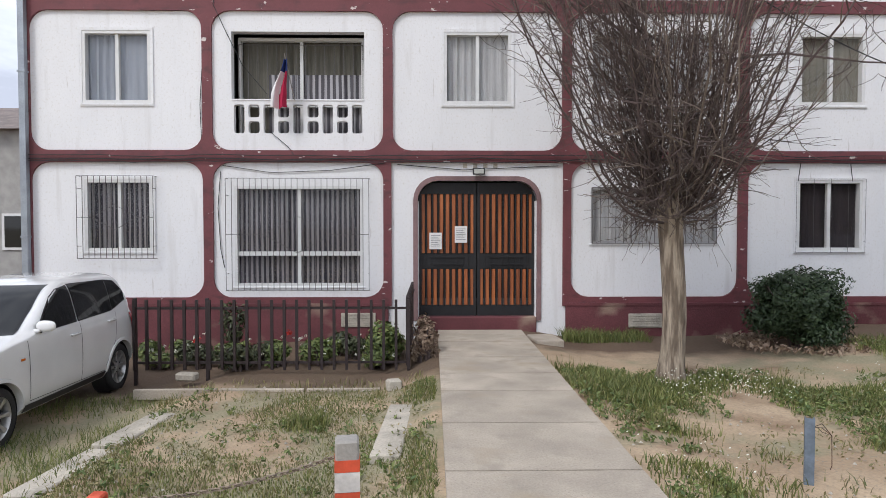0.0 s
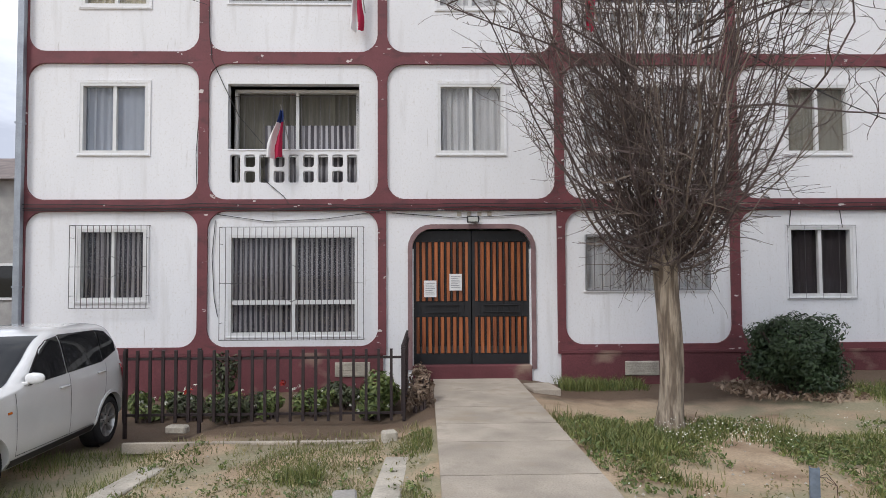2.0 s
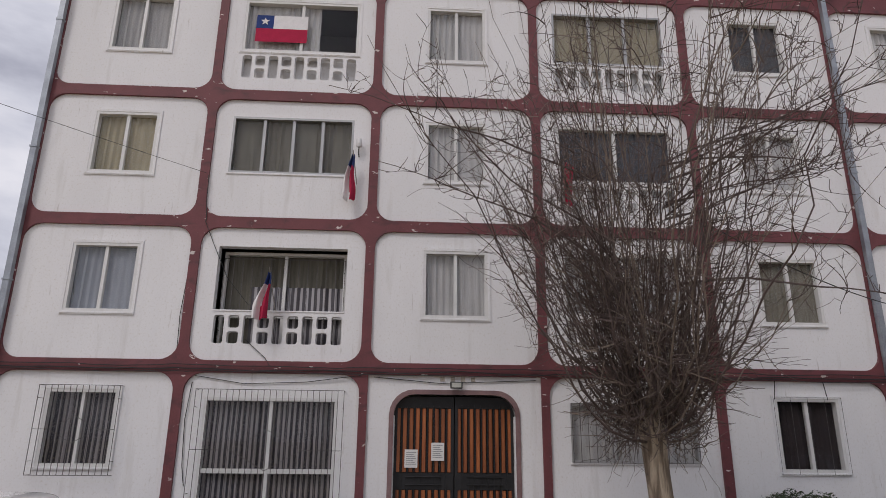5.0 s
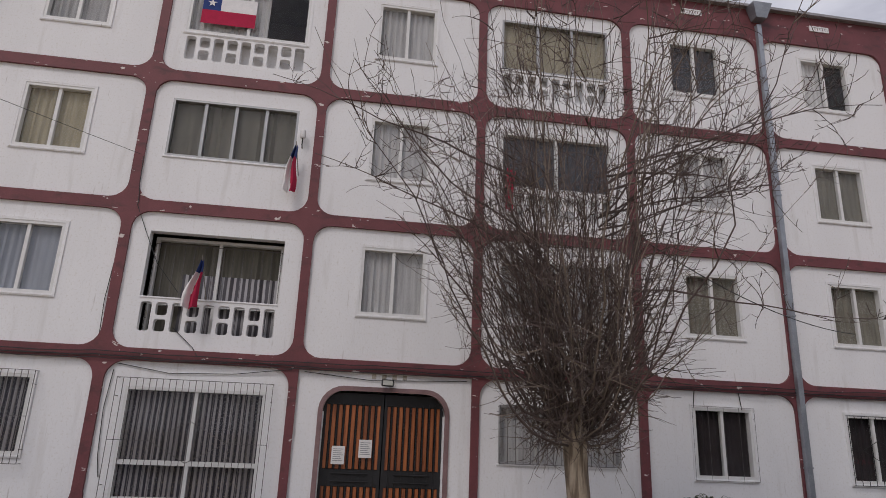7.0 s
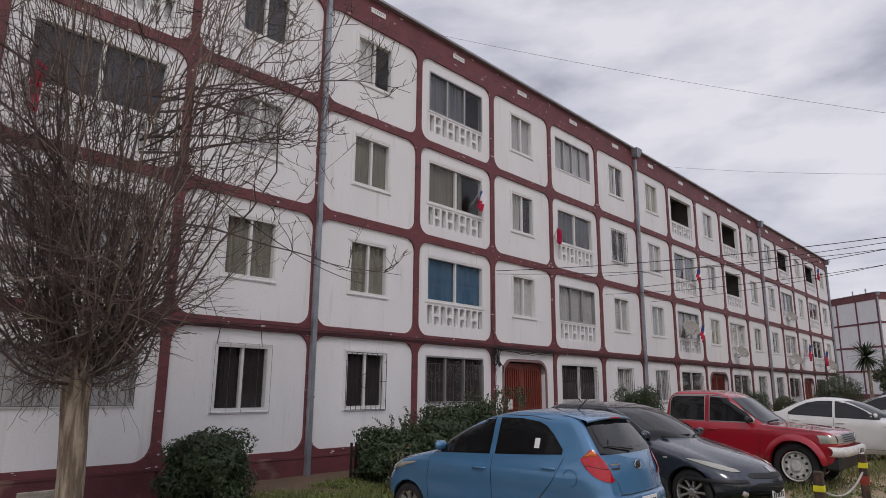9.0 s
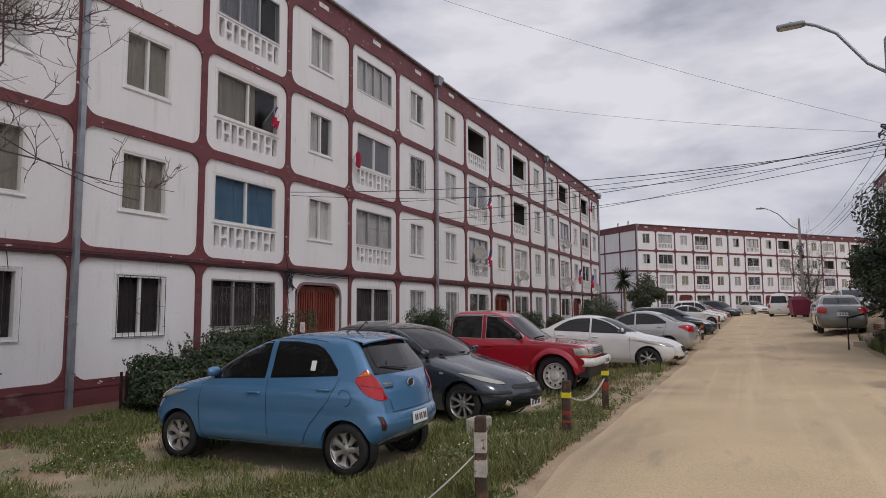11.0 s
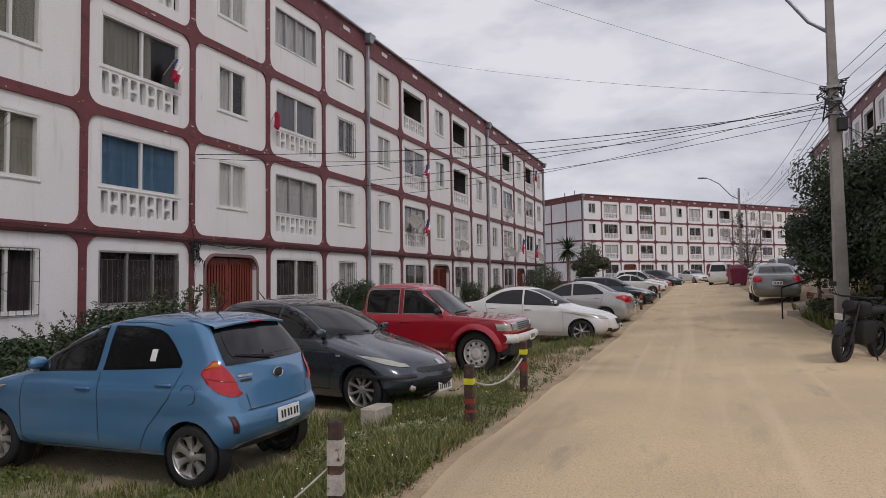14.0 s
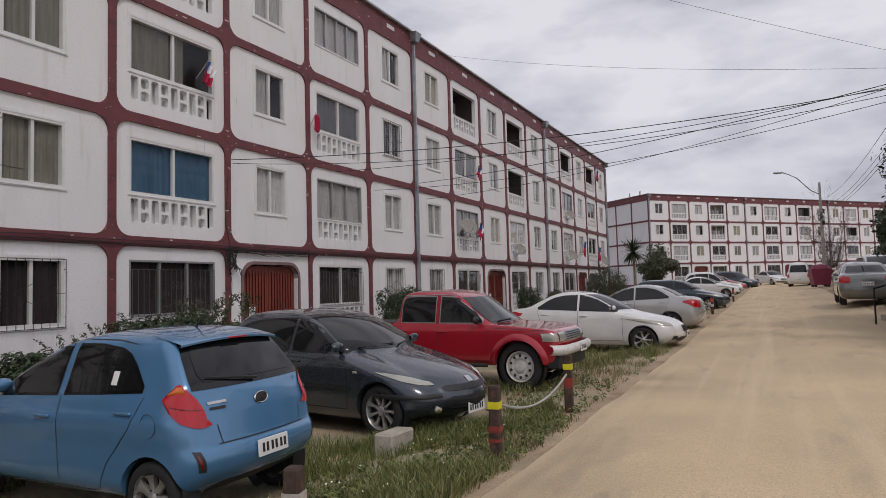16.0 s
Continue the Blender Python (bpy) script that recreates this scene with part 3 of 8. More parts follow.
SUBS = {}


def framed(name, me, parent, at):
    """A window frame with its mullions, transom and sill."""
    f = part(name, me, parent, at)
    for n, sub, where in SUBS[me]:
        part(n, sub, f, where)
    return f


def mesh_pane(w, h):
    return Geo().box(-w / 2, w / 2, -0.003, 0.003, 0, h).mesh("pane", M_GLASS)


def mesh_curtain(w, h, m, waves=9, part_open=0.0):
    rows = []
    n = 36
    for z in (0.0, h * 0.5, h):
        rows.append([(-w / 2 + w * (1 - part_open) * i / n, 0.022 * math.sin(i / n * waves * 6.283 + z * 0.7) + 0.01 * math.sin(i * 1.7), z) for i in range(n + 1)])
    return Geo().grid(rows).mesh("curtain", m, smooth=60)


def mesh_grille(w, h, bars, out=0.14, diamond=True, m=M_GRILLE, r=0.006):
    """A bar grille that stands off the wall."""
    g = Geo()
    y = -out
    for z in (0.0, h):
        g.tube([(-w / 2, y, z), (w / 2, y, z)], r * 1.1, 4)
        for x in (-w / 2, w / 2):
            g.tube([(x, y, z), (x, 0.0, z)], r, 4)
    for k in range(bars + 1):
        x = -w / 2 + w * k / bars
        g.tube([(x, y, 0), (x, y, h)], r, 4)
    if diamond:
        q = min(w, h) * 0.30
        g.tube([(-q, y - 0.008, h / 2), (0, y - 0.008, h / 2 + q * 0.55), (q, y - 0.008, h / 2), (0, y - 0.008, h / 2 - q * 0.55), (-q, y - 0.008, h / 2)], r, 4)
        g.tube([(-w / 2, y - 0.008, h / 2), (-q, y - 0.008, h / 2)], r, 4)
        g.tube([(q, y - 0.008, h / 2), (w / 2, y - 0.008, h / 2)], r, 4)
    for z in (0.15 * h, 0.85 * h):
        for x in (-w / 2 + 0.01, w / 2 - 0.01):
            g.tube([(x, y, z), (x, 0.0, z)], r, 4)
    return g.mesh("window_grille", m)


def mesh_balustrade(w, h):
    """Precast blocks: a tall slot, then a pair of small openings, in turn."""
    g = Geo()
    n = 9
    cw = w / n
    for k in range(n):
        x0, x1 = -w / 2 + k * cw, -w / 2 + (k + 1) * cw
        if k % 2 == 0:
            ring_wall(g, (x0, x1, 0, h), rounded(x0 + 0.035, x1 - 0.035, 0.035, h - 0.06, 0.04, 3), 0.0, 0.12)
        else:
            ring_wall(g, (x0, x1, 0, h * 0.47), rounded(x0 + 0.03, x1 - 0.03, 0.035, h * 0.47 - 0.03, 0.045, 3), 0.0, 0.12)
            ring_wall(g, (x0, x1, h * 0.47, h), rounded(x0 + 0.03, x1 - 0.03, h * 0.47 + 0.03, h - 0.06, 0.045, 3), 0.0, 0.12)
    return g.mesh("balustrade", M_WALL, fix=True)


H0, H1 = LEVEL[1] - LEVEL[0], LEVEL[2] - LEVEL[1]
WW, WH = 1.12, 1.19          # small window
BW, BH = 2.20, 1.71          # balcony opening
ME = {
    "W": mesh_cell(H1, (-WW / 2, WW / 2, 0.875, 0.875 + WH)), "W0": mesh_cell(H0, (-WW / 2, WW / 2, 0.875, 0.875 + WH)),
    "B": mesh_cell(H1, (-BW / 2, BW / 2, 0.35, 0.35 + BH)), "S": mesh_cell(H1, (-BW / 2, BW / 2, 0.95, 0.35 + BH)),
    "B0": mesh_cell(H0, (-BW / 2, BW / 2, 0.35, 0.35 + BH)), "G0": mesh_cell(H0, (-1.07, 1.07, 0.28, 1.96)),
    "H0": mesh_cell(H0, (-1.07, 1.07, 1.0, 1.94)),
    "rib": mesh_rib(H1), "rib0": mesh_rib(H0), "dw": mesh_door_wall(H0), "dr": mesh_door_rib(H0), "dt": mesh_door_trim(H0), "dj": mesh_jamb(H0),
    "plinth": mesh_plinth(), "win": mesh_window(WW, WH, 2), "pane": mesh_pane(0.49, 1.09),
    "win_b2": mesh_window(BW, BH - 0.58, 2, M_PVC), "win_b3": mesh_window(BW, BH - 0.58, 3, M_ALU, 0.04), "win_b4": mesh_window(BW, BH - 0.60, 4, M_ALU, 0.04),
    "win_g": mesh_window(2.14, 1.68, 2, rail=0.55), "win_h": mesh_window(2.14, 0.94, 3, M_ALU, 0.04),
    "rail": mesh_balustrade(BW, 0.57), "coping": Geo().bbox(-BW / 2 + 0.002, BW / 2 - 0.002, -0.012, 0.13, 0.571, 0.60, 0.006).mesh("coping", M_WALL), "grille": mesh_grille(1.25, 1.36, 13), "grille_big": mesh_grille(2.36, 1.86, 24),
    "grille_w": mesh_grille(1.18, 1.24, 4, 0.05, False, M_GRILLE, 0.003), "grille_d": mesh_grille(1.14, 1.2, 8, 0.06, True, M_IRON),
    "grille_h": mesh_grille(2.1, 0.94, 16, 0.05, False, M_GRILLE), "grille_in": mesh_grille(2.1, 1.5, 13, 0.05, False, M_GRILLE),
    "panel": Geo().box(-BW / 2 + 0.01, BW / 2 - 0.01, 0, 0.02, 0.0, 0.58).mesh("balcony_panel", M_WALL), "pane_b": mesh_pane(2.1, 1.0), "pane_g": mesh_pane(2.04, 1.58),
}
for nm, m in (("w", M_CURT_W), ("g", M_CURT_G), ("b", M_CURT_B), ("u", M_CURT_BLUE), ("d", M_DARKC), ("s", M_CURT_S), ("o", M_CURT_O), ("p", M_CURT_SKY), ("n", M_CURT_N)):
    ME["c_" + nm] = mesh_curtain(1.10, 1.17, m)
    ME["half_" + nm] = mesh_curtain(1.10, 1.17, m, 5, 0.52)
    ME["cb_" + nm] = mesh_curtain(2.12, 1.12, m, 17)
    ME["cbhalf_" + nm] = mesh_curtain(2.12, 1.12, m, 11, 0.34)
    ME["cg_" + nm] = mesh_curtain(2.06, 1.64, m, 17)

VENT = Geo()
sash(VENT, -0.23, 0.23, 0, 0.13, -0.02, 0.0, 0.025)
for k in range(7):
    VENT.box(-0.2 + k * 0.06, -0.16 + k * 0.06, -0.012, 0.0, 0.02, 0.11)
ME["vent"] = VENT.mesh("vent", M_WALL)
sv = Geo().bbox(-0.29, 0.29, -0.085, -0.06, 0, 0.24, 0.01)
for k in range(5):
    sv.box(-0.25, 0.25, -0.092, -0.085, 0.03 + k * 0.042, 0.045 + k * 0.042)
ME["floor_vent"] = sv.mesh("plinth_vent", M_KERB)


def mesh_door_leaf(side, wood):
    """Iron frame of one leaf of the entrance gate."""
    g = Geo()
    s = side
    x0, x1 = (-0.985, -0.008) if s < 0 else (0.008, 0.985)
    for a, b in ((x0, x0 + 0.05), (x1 - 0.05, x1)):
        g.box(a, b, 0.12, 0.16, 0.0, 2.28)
    for a, b in ((0.0, 0.20), (0.83, 1.08), (2.10, 2.28)):
        g.box(x0 + 0.05, x1 - 0.05, 0.12, 0.16, a, b)
    g.box(x0 + 0.05, x1 - 0.05, 0.185, 0.19, 0.2, 2.1)
    g.box(min(s * 0.985, s * 1.10), max(s * 0.985, s * 1.10), 0.13, 0.155, 0.0, 2.28)
    for k in range(1, 9):
        x = x0 + 0.02 + 0.94 * k / 9
        g.box(x - 0.008, x + 0.008, 0.105, 0.12, 0.2, 2.15)
    for z in (0.90, 1.02):
        g.tube([(x0 + 0.2, 0.10, z), (x1 - 0.2, 0.10, z)], 0.012, 6)
    return g.mesh("door_leaf", wood)


ME["leaf_l"], ME["leaf_r"] = mesh_door_leaf(-1, M_IRON), mesh_door_leaf(1, M_IRON)
ME["leaf_lr"], ME["leaf_rr"] = mesh_door_leaf(-1, M_DOORRED), mesh_door_leaf(1, M_DOORRED)
for key, m in (("a", M_DOORWOOD), ("r", M_DOORRED)):
    ME["slat_hi" + key] = Geo().bbox(-0.031, 0.031, 0.150, 0.185, 0, 1.0, 0.004).mesh("slat", m)
    ME["slat_lo" + key] = Geo().bbox(-0.031, 0.031, 0.150, 0.185, 0, 0.61, 0.004).mesh("slat", m)
ME["paper"] = Geo().box(-0.105, 0.105, 0.094, 0.097, 0, 0.28).mesh("notice", M_PAPER)
ink = Geo()
for k in range(7):
    ink.box(-0.08, 0.08 - 0.02 * (k % 3), 0.090, 0.0935, 0.05 + k * 0.03, 0.058 + k * 0.03)
ME["ink"] = ink.mesh("print", M_INK)


def window_small(parent, x, z, look_, grille=None):
    """A two-pane sliding window with its panes and curtain."""
    f = framed("window", ME["win"], parent, (x, 0, z))
    part("pane", ME["pane"], f, (-0.25, 0.035, 0.05))
    part("pane", ME["pane"], f, (0.25, 0.06, 0.05))
    if look_:
        part("curtain", ME[look_], f, (0, 0.115, 0.01))
    if grille:
        part("window_grille", ME[grille], f, (0, 0, -0.03 if grille != "grille" else -0.12))
    return f


def window_wide(parent, x, z, frame_key, pane_key, curtain, grille=None, open_=False):
    f = framed("balcony_window" if frame_key.startswith("win_b") else "window", ME[frame_key], parent, (x, 0.01, z))
    if not open_:
        part("pane", ME[pane_key], f, (0, 0.05, 0.04))
    if curtain:
        part("curtain", ME[curtain], f, (0, 0.115, 0.0))
    if grille:
        part("window_grille", ME[grille], f, (0, 0, -0.06 if grille == "grille_big" else 0.0))
    return f


def entrance(parent, x, z, key):
    """The double iron gate with wooden slats."""
    for s, leaf in ((-1, "leaf_l"), (1, "leaf_r")):
        d = part("door_leaf", ME[leaf if key == "a" else leaf + "r"], parent, (x, 0, z), "black iron gate leaf" if key == "a" else "red-brown gate leaf")
        for k in range(9):
            xx = s * 0.4965 - 0.47 + 0.02 + 0.94 * (k + 0.5) / 9 - 0.02
            part("slat", ME["slat_hi" + key], d, (xx, -0.02, 1.09))
            part("slat", ME["slat_lo" + key], d, (xx, -0.02, 0.21))
        if s < 0:
            for px, pz in (((-0.70, 1.16), (-0.27, 1.27)) if key == "a" else ((-0.6, 1.0),)):
                n = part("notice", ME["paper"], d, (px, 0, pz), "white paper notice")
                part("print", ME["ink"], n)


random.seed(11)
# what sets single bays apart: (bay, storey): (wall, curtain, grille)
LOOKS = {(0, 1): ("W", "c_p", None), (0, 2): ("W", "c_b", None), (0, 3): ("W", "c_w", None), (2, 1): ("W", "c_w", None), (2, 2): ("W", "c_w", None), (2, 3): ("W", "c_w", None), (4, 2): ("W", "c_w", None), (4, 3): ("W", "c_g", None), (5, 1): ("W", "c_o", None), (5, 2): ("W", "c_o", None),
         (4, 1): ("W", "c_o", None), (4, 0): ("W0", "c_d", "grille_w"), (5, 0): ("W0", "c_d", "grille_d"), (0, 0): ("W0", "c_s", "grille"),
         (7, 1): ("W", "c_w", None), (7, 2): ("W", "half_w", None), (7, 3): ("W", "c_w", None), (8, 1): ("B", "cb_w", None), (8, 2): ("B", "cb_g", None), (9, 1): ("W", "c_w", None), (9, 3): ("W", "half_w", None), (5, 3): ("W", "half_w", None), (9, 2): ("W", "c_g", "grille_d"), (6, 1): ("B", "cb_u", None), (6, 2): ("B", "cbhalf_o", None), (6, 3): ("B", "cbhalf_g", None),
         (1, 2): ("S", "cb_o", None), (1, 3): ("B", "cbhalf_w", None), (8, 3): ("S", "cb_w", None), (3, 3): ("B", "cb_b", None), (3, 2): ("B", "cb_g", None)}
OPEN_BALCONY = {(1, 1), (11, 3), (13, 3), (13, 2), (16, 3), (18, 3)}


def apartment_block(name, at, bays, label, doors="ar", looks=None, seed=1, ground_detail=True):
    """A four-storey block of equal bays; every fifth-bay group has its stair door in the middle."""
    rnd = random.Random(seed)
    looks = looks or {}
    root = new(name)
    root.matrix_basis = at
    tagged(root, label, "apartment building")
    length = bays * P
    for b in range(bays):
        kind = "WBDBW"[b % 5]
        x = (b + 0.5) * P
        for s in range(4):
            h = LEVEL[s + 1] - LEVEL[s]
            z = LEVEL[s]
            if s == 0 and kind == "D":
                part("entrance_wall", ME["dw"], root, (x, 0, z))
                part("rib_frame", ME["dr"], root, (x, 0, z))
                part("door_surround", ME["dt"], root, (x, 0, z))
                for side in (-1, 1):
                    part("door_jamb", ME["dj"], root, (x + side * 0.992, 0, z))
                entrance(root, x, z - 0.26, "a" if b < 5 and looks else "r")
                continue
            part("rib_frame", ME["rib0" if s == 0 else "rib"], root, (x, 0, z))
            if s == 0:
                part("plinth", ME["plinth"], root, (x, 0, z))
            wall, cur, gr = looks.get((b, s), (None, None, None))
            if kind in "WD":
                cur = cur or rnd.choice(("c_w", "c_g", "half_w", "c_w", "c_b", "half_w", "c_o"))
                if s == 0 and gr is None:
                    gr = rnd.choice(("grille_d", "grille_w", "grille_d"))
                part("wall_panel", ME["W0" if s == 0 else "W"], root, (x, 0, z))
                window_small(root, x, z + 0.875, cur, gr)
                continue
            if s == 0 and b == 1 and looks:
                part("wall_panel", ME["G0"], root, (x, 0, z))
                window_wide(root, x, z + 0.28, "win_g", "pane_g", "cg_s", "grille_big")
            elif s == 0 and b == 3 and looks:
                part("wall_panel", ME["H0"], root, (x, 0, z))
                window_wide(root, x, z + 1.0, "win_h", "pane_b", "cb_w", "grille_h")
            elif wall == "S":
                part("wall_panel", ME["S"], root, (x, 0, z))
                window_wide(root, x, z + 0.95, "win_b4", "pane_b", cur)
            else:
                part("wall_panel", ME["B0" if s == 0 else "B"], root, (x, 0, z))
                part("coping", ME["coping"], part("balustrade", ME["rail"], root, (x, 0, z + 0.35)))
                cur = cur or rnd.choice(("cb_w", "cb_g", "cb_w", "cb_d", "cbhalf_w"))
                is_open = (b, s) in OPEN_BALCONY if looks else rnd.random() < 0.2
                if is_open:
                    f = framed("inner_window", ME["win_g"], root, (x, 0.30 if b < 5 else 0.95, z + 0.36))
                    part("curtain", ME["cg_o" if b < 5 else "cg_w"], f, (0, 0.15, 0))
                    if b < 5:
                        part("curtain", ME["cg_n"], f, Matrix.Translation((0.22, 0.11, 0)) @ Matrix.Diagonal((0.78, 1, 0.66, 1)), "grey striped half curtain")
                    part("window_grille", ME["grille_in"], f, (0, 0, 0.05))
                else:
                    if s > 0:
                        # Added white sheet, catches light so the slots don't go black.
                        part("balcony_panel", ME["panel"], root, (x, 0.20, z + 0.35), "added pale backing that lightens the balustrade's slots")
                    window_wide(root, x, z + 0.95, "win_b2" if (b + s) % 3 else "win_b3", "pane_b", "cb_d" if s == 0 else cur, "grille_h" if s == 0 else None)
    # the top band with its vents, the roof edge, the flat roof
    g = Geo()
    g.box(0, length, -0.05, 0.16, LEVEL[4], LEVEL[4] + 0.62)
    part("parapet", g.mesh("parapet", M_RIB), root)
    for b in range(bays):
        part("vent", ME["vent"], root, ((b + 0.5) * P, -0.05, LEVEL[4] + 0.28))
    g = Geo()
    g.box(-0.12, length + 0.12, -0.16, DEEP + 0.2, LEVEL[4] + 0.62, LEVEL[4] + 0.68)
    part("roof", g.mesh("roof", M_ROOF), root)
    # gables with the same bands, the rear wall, and floors and rooms behind the windows
    for x, s in ((0.0, 1), (length, -1)):
        g = Geo()
        g.box(min(x, x + 0.16 * s), max(x, x + 0.16 * s), 0.16, DEEP, -0.9, LEVEL[4] + 0.62)
        part("gable_wall", g.mesh("gable_wall", M_WALL), root)
        g = Geo()
        xo = x - 0.04 * s
        lo, hi = min(x, xo), max(x, xo)
        for z in LEVEL:
            g.box(lo, hi, -0.05, DEEP, z - 0.1, z + (0.62 if z == LEVEL[4] else 0.1))
        for k in range(4):
            y = -0.05 + k * (DEEP - 0.15) / 3
            for a, b2 in zip(LEVEL[:-1], LEVEL[1:]):
                g.box(lo, hi, y, y + 0.2, a + 0.1, b2 - 0.1)
        g.box(lo, hi, -0.05, DEEP, -0.9, LEVEL[0] - 0.1)
        part("gable_frame", g.mesh("gable_frame", M_RIB), root)
    g = Geo()
    g.box(0.16, length - 0.16, DEEP - 0.16, DEEP, -0.9, LEVEL[4] + 0.62)
    part("rear_wall", g.mesh("rear_wall", M_WALL), root)
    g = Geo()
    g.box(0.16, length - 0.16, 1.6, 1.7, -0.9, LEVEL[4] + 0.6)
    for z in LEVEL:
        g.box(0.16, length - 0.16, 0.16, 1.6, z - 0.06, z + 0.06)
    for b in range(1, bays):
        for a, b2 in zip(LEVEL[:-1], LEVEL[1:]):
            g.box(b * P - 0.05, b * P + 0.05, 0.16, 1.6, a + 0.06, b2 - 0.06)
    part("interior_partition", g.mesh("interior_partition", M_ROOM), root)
    # rain pipes at the ends of each group of five
    for k in range(0, bays + 1, 5):
        x = min(max(k * P, 0.02), length - 0.06)
        g = Geo()
        g.box(x - 0.05, x + 0.05, -0.15, -0.055, -0.35, LEVEL[4] + 0.2)
        for z in (1.5, 4.2, 6.6, 9.2):
            g.box(x - 0.065, x + 0.065, -0.16, -0.05, z, z + 0.03)
        p = part("rain_pipe", g.mesh("rain_pipe", M_ZINC), root)
        h = Geo().add([(x - 0.22, -0.34, LEVEL[4] + 0.62), (x + 0.22, -0.34, LEVEL[4] + 0.62), (x + 0.22, -0.06, LEVEL[4] + 0.62), (x - 0.22, -0.06, LEVEL[4] + 0.62),
                       (x - 0.12, -0.26, LEVEL[4] + 0.3), (x + 0.12, -0.26, LEVEL[4] + 0.3), (x + 0.12, -0.06, LEVEL[4] + 0.3), (x - 0.12, -0.06, LEVEL[4] + 0.3)],
                      [(0, 1, 5, 4), (1, 2, 6, 5), (2, 3, 7, 6), (3, 0, 4, 7), (4, 5, 6, 7), (3, 2, 1, 0)])
        part("rain_hopper", h.mesh("rain_hopper", M_ZINC), p)
    return root


block = apartment_block("apartment_building", Matrix.Translation((XL, 0, 0)), BAYS,
                        "long four-storey white apartment block with burgundy frames round each bay", looks=LOOKS, seed=4)
part("plinth_vent", ME["floor_vent"], block, (1.9 * P - 0.2, 0, 0.0))
part("plinth_vent", ME["floor_vent"], block, (3.45 * P, 0, -0.02))
far_turn = math.degrees(math.atan2(-26.7, 31.5))
far_block = apartment_block("apartment_building", pose(80.2, 1.3, 0.95, 0, 0, far_turn), 20, "white four-storey block with burgundy bands at the street's end", seed=9)
side_block = apartment_block("apartment_building", pose(66.0, -21.1, 1.6, 0, 0, 180), 15, "white four-storey block behind trees across the street", seed=17)

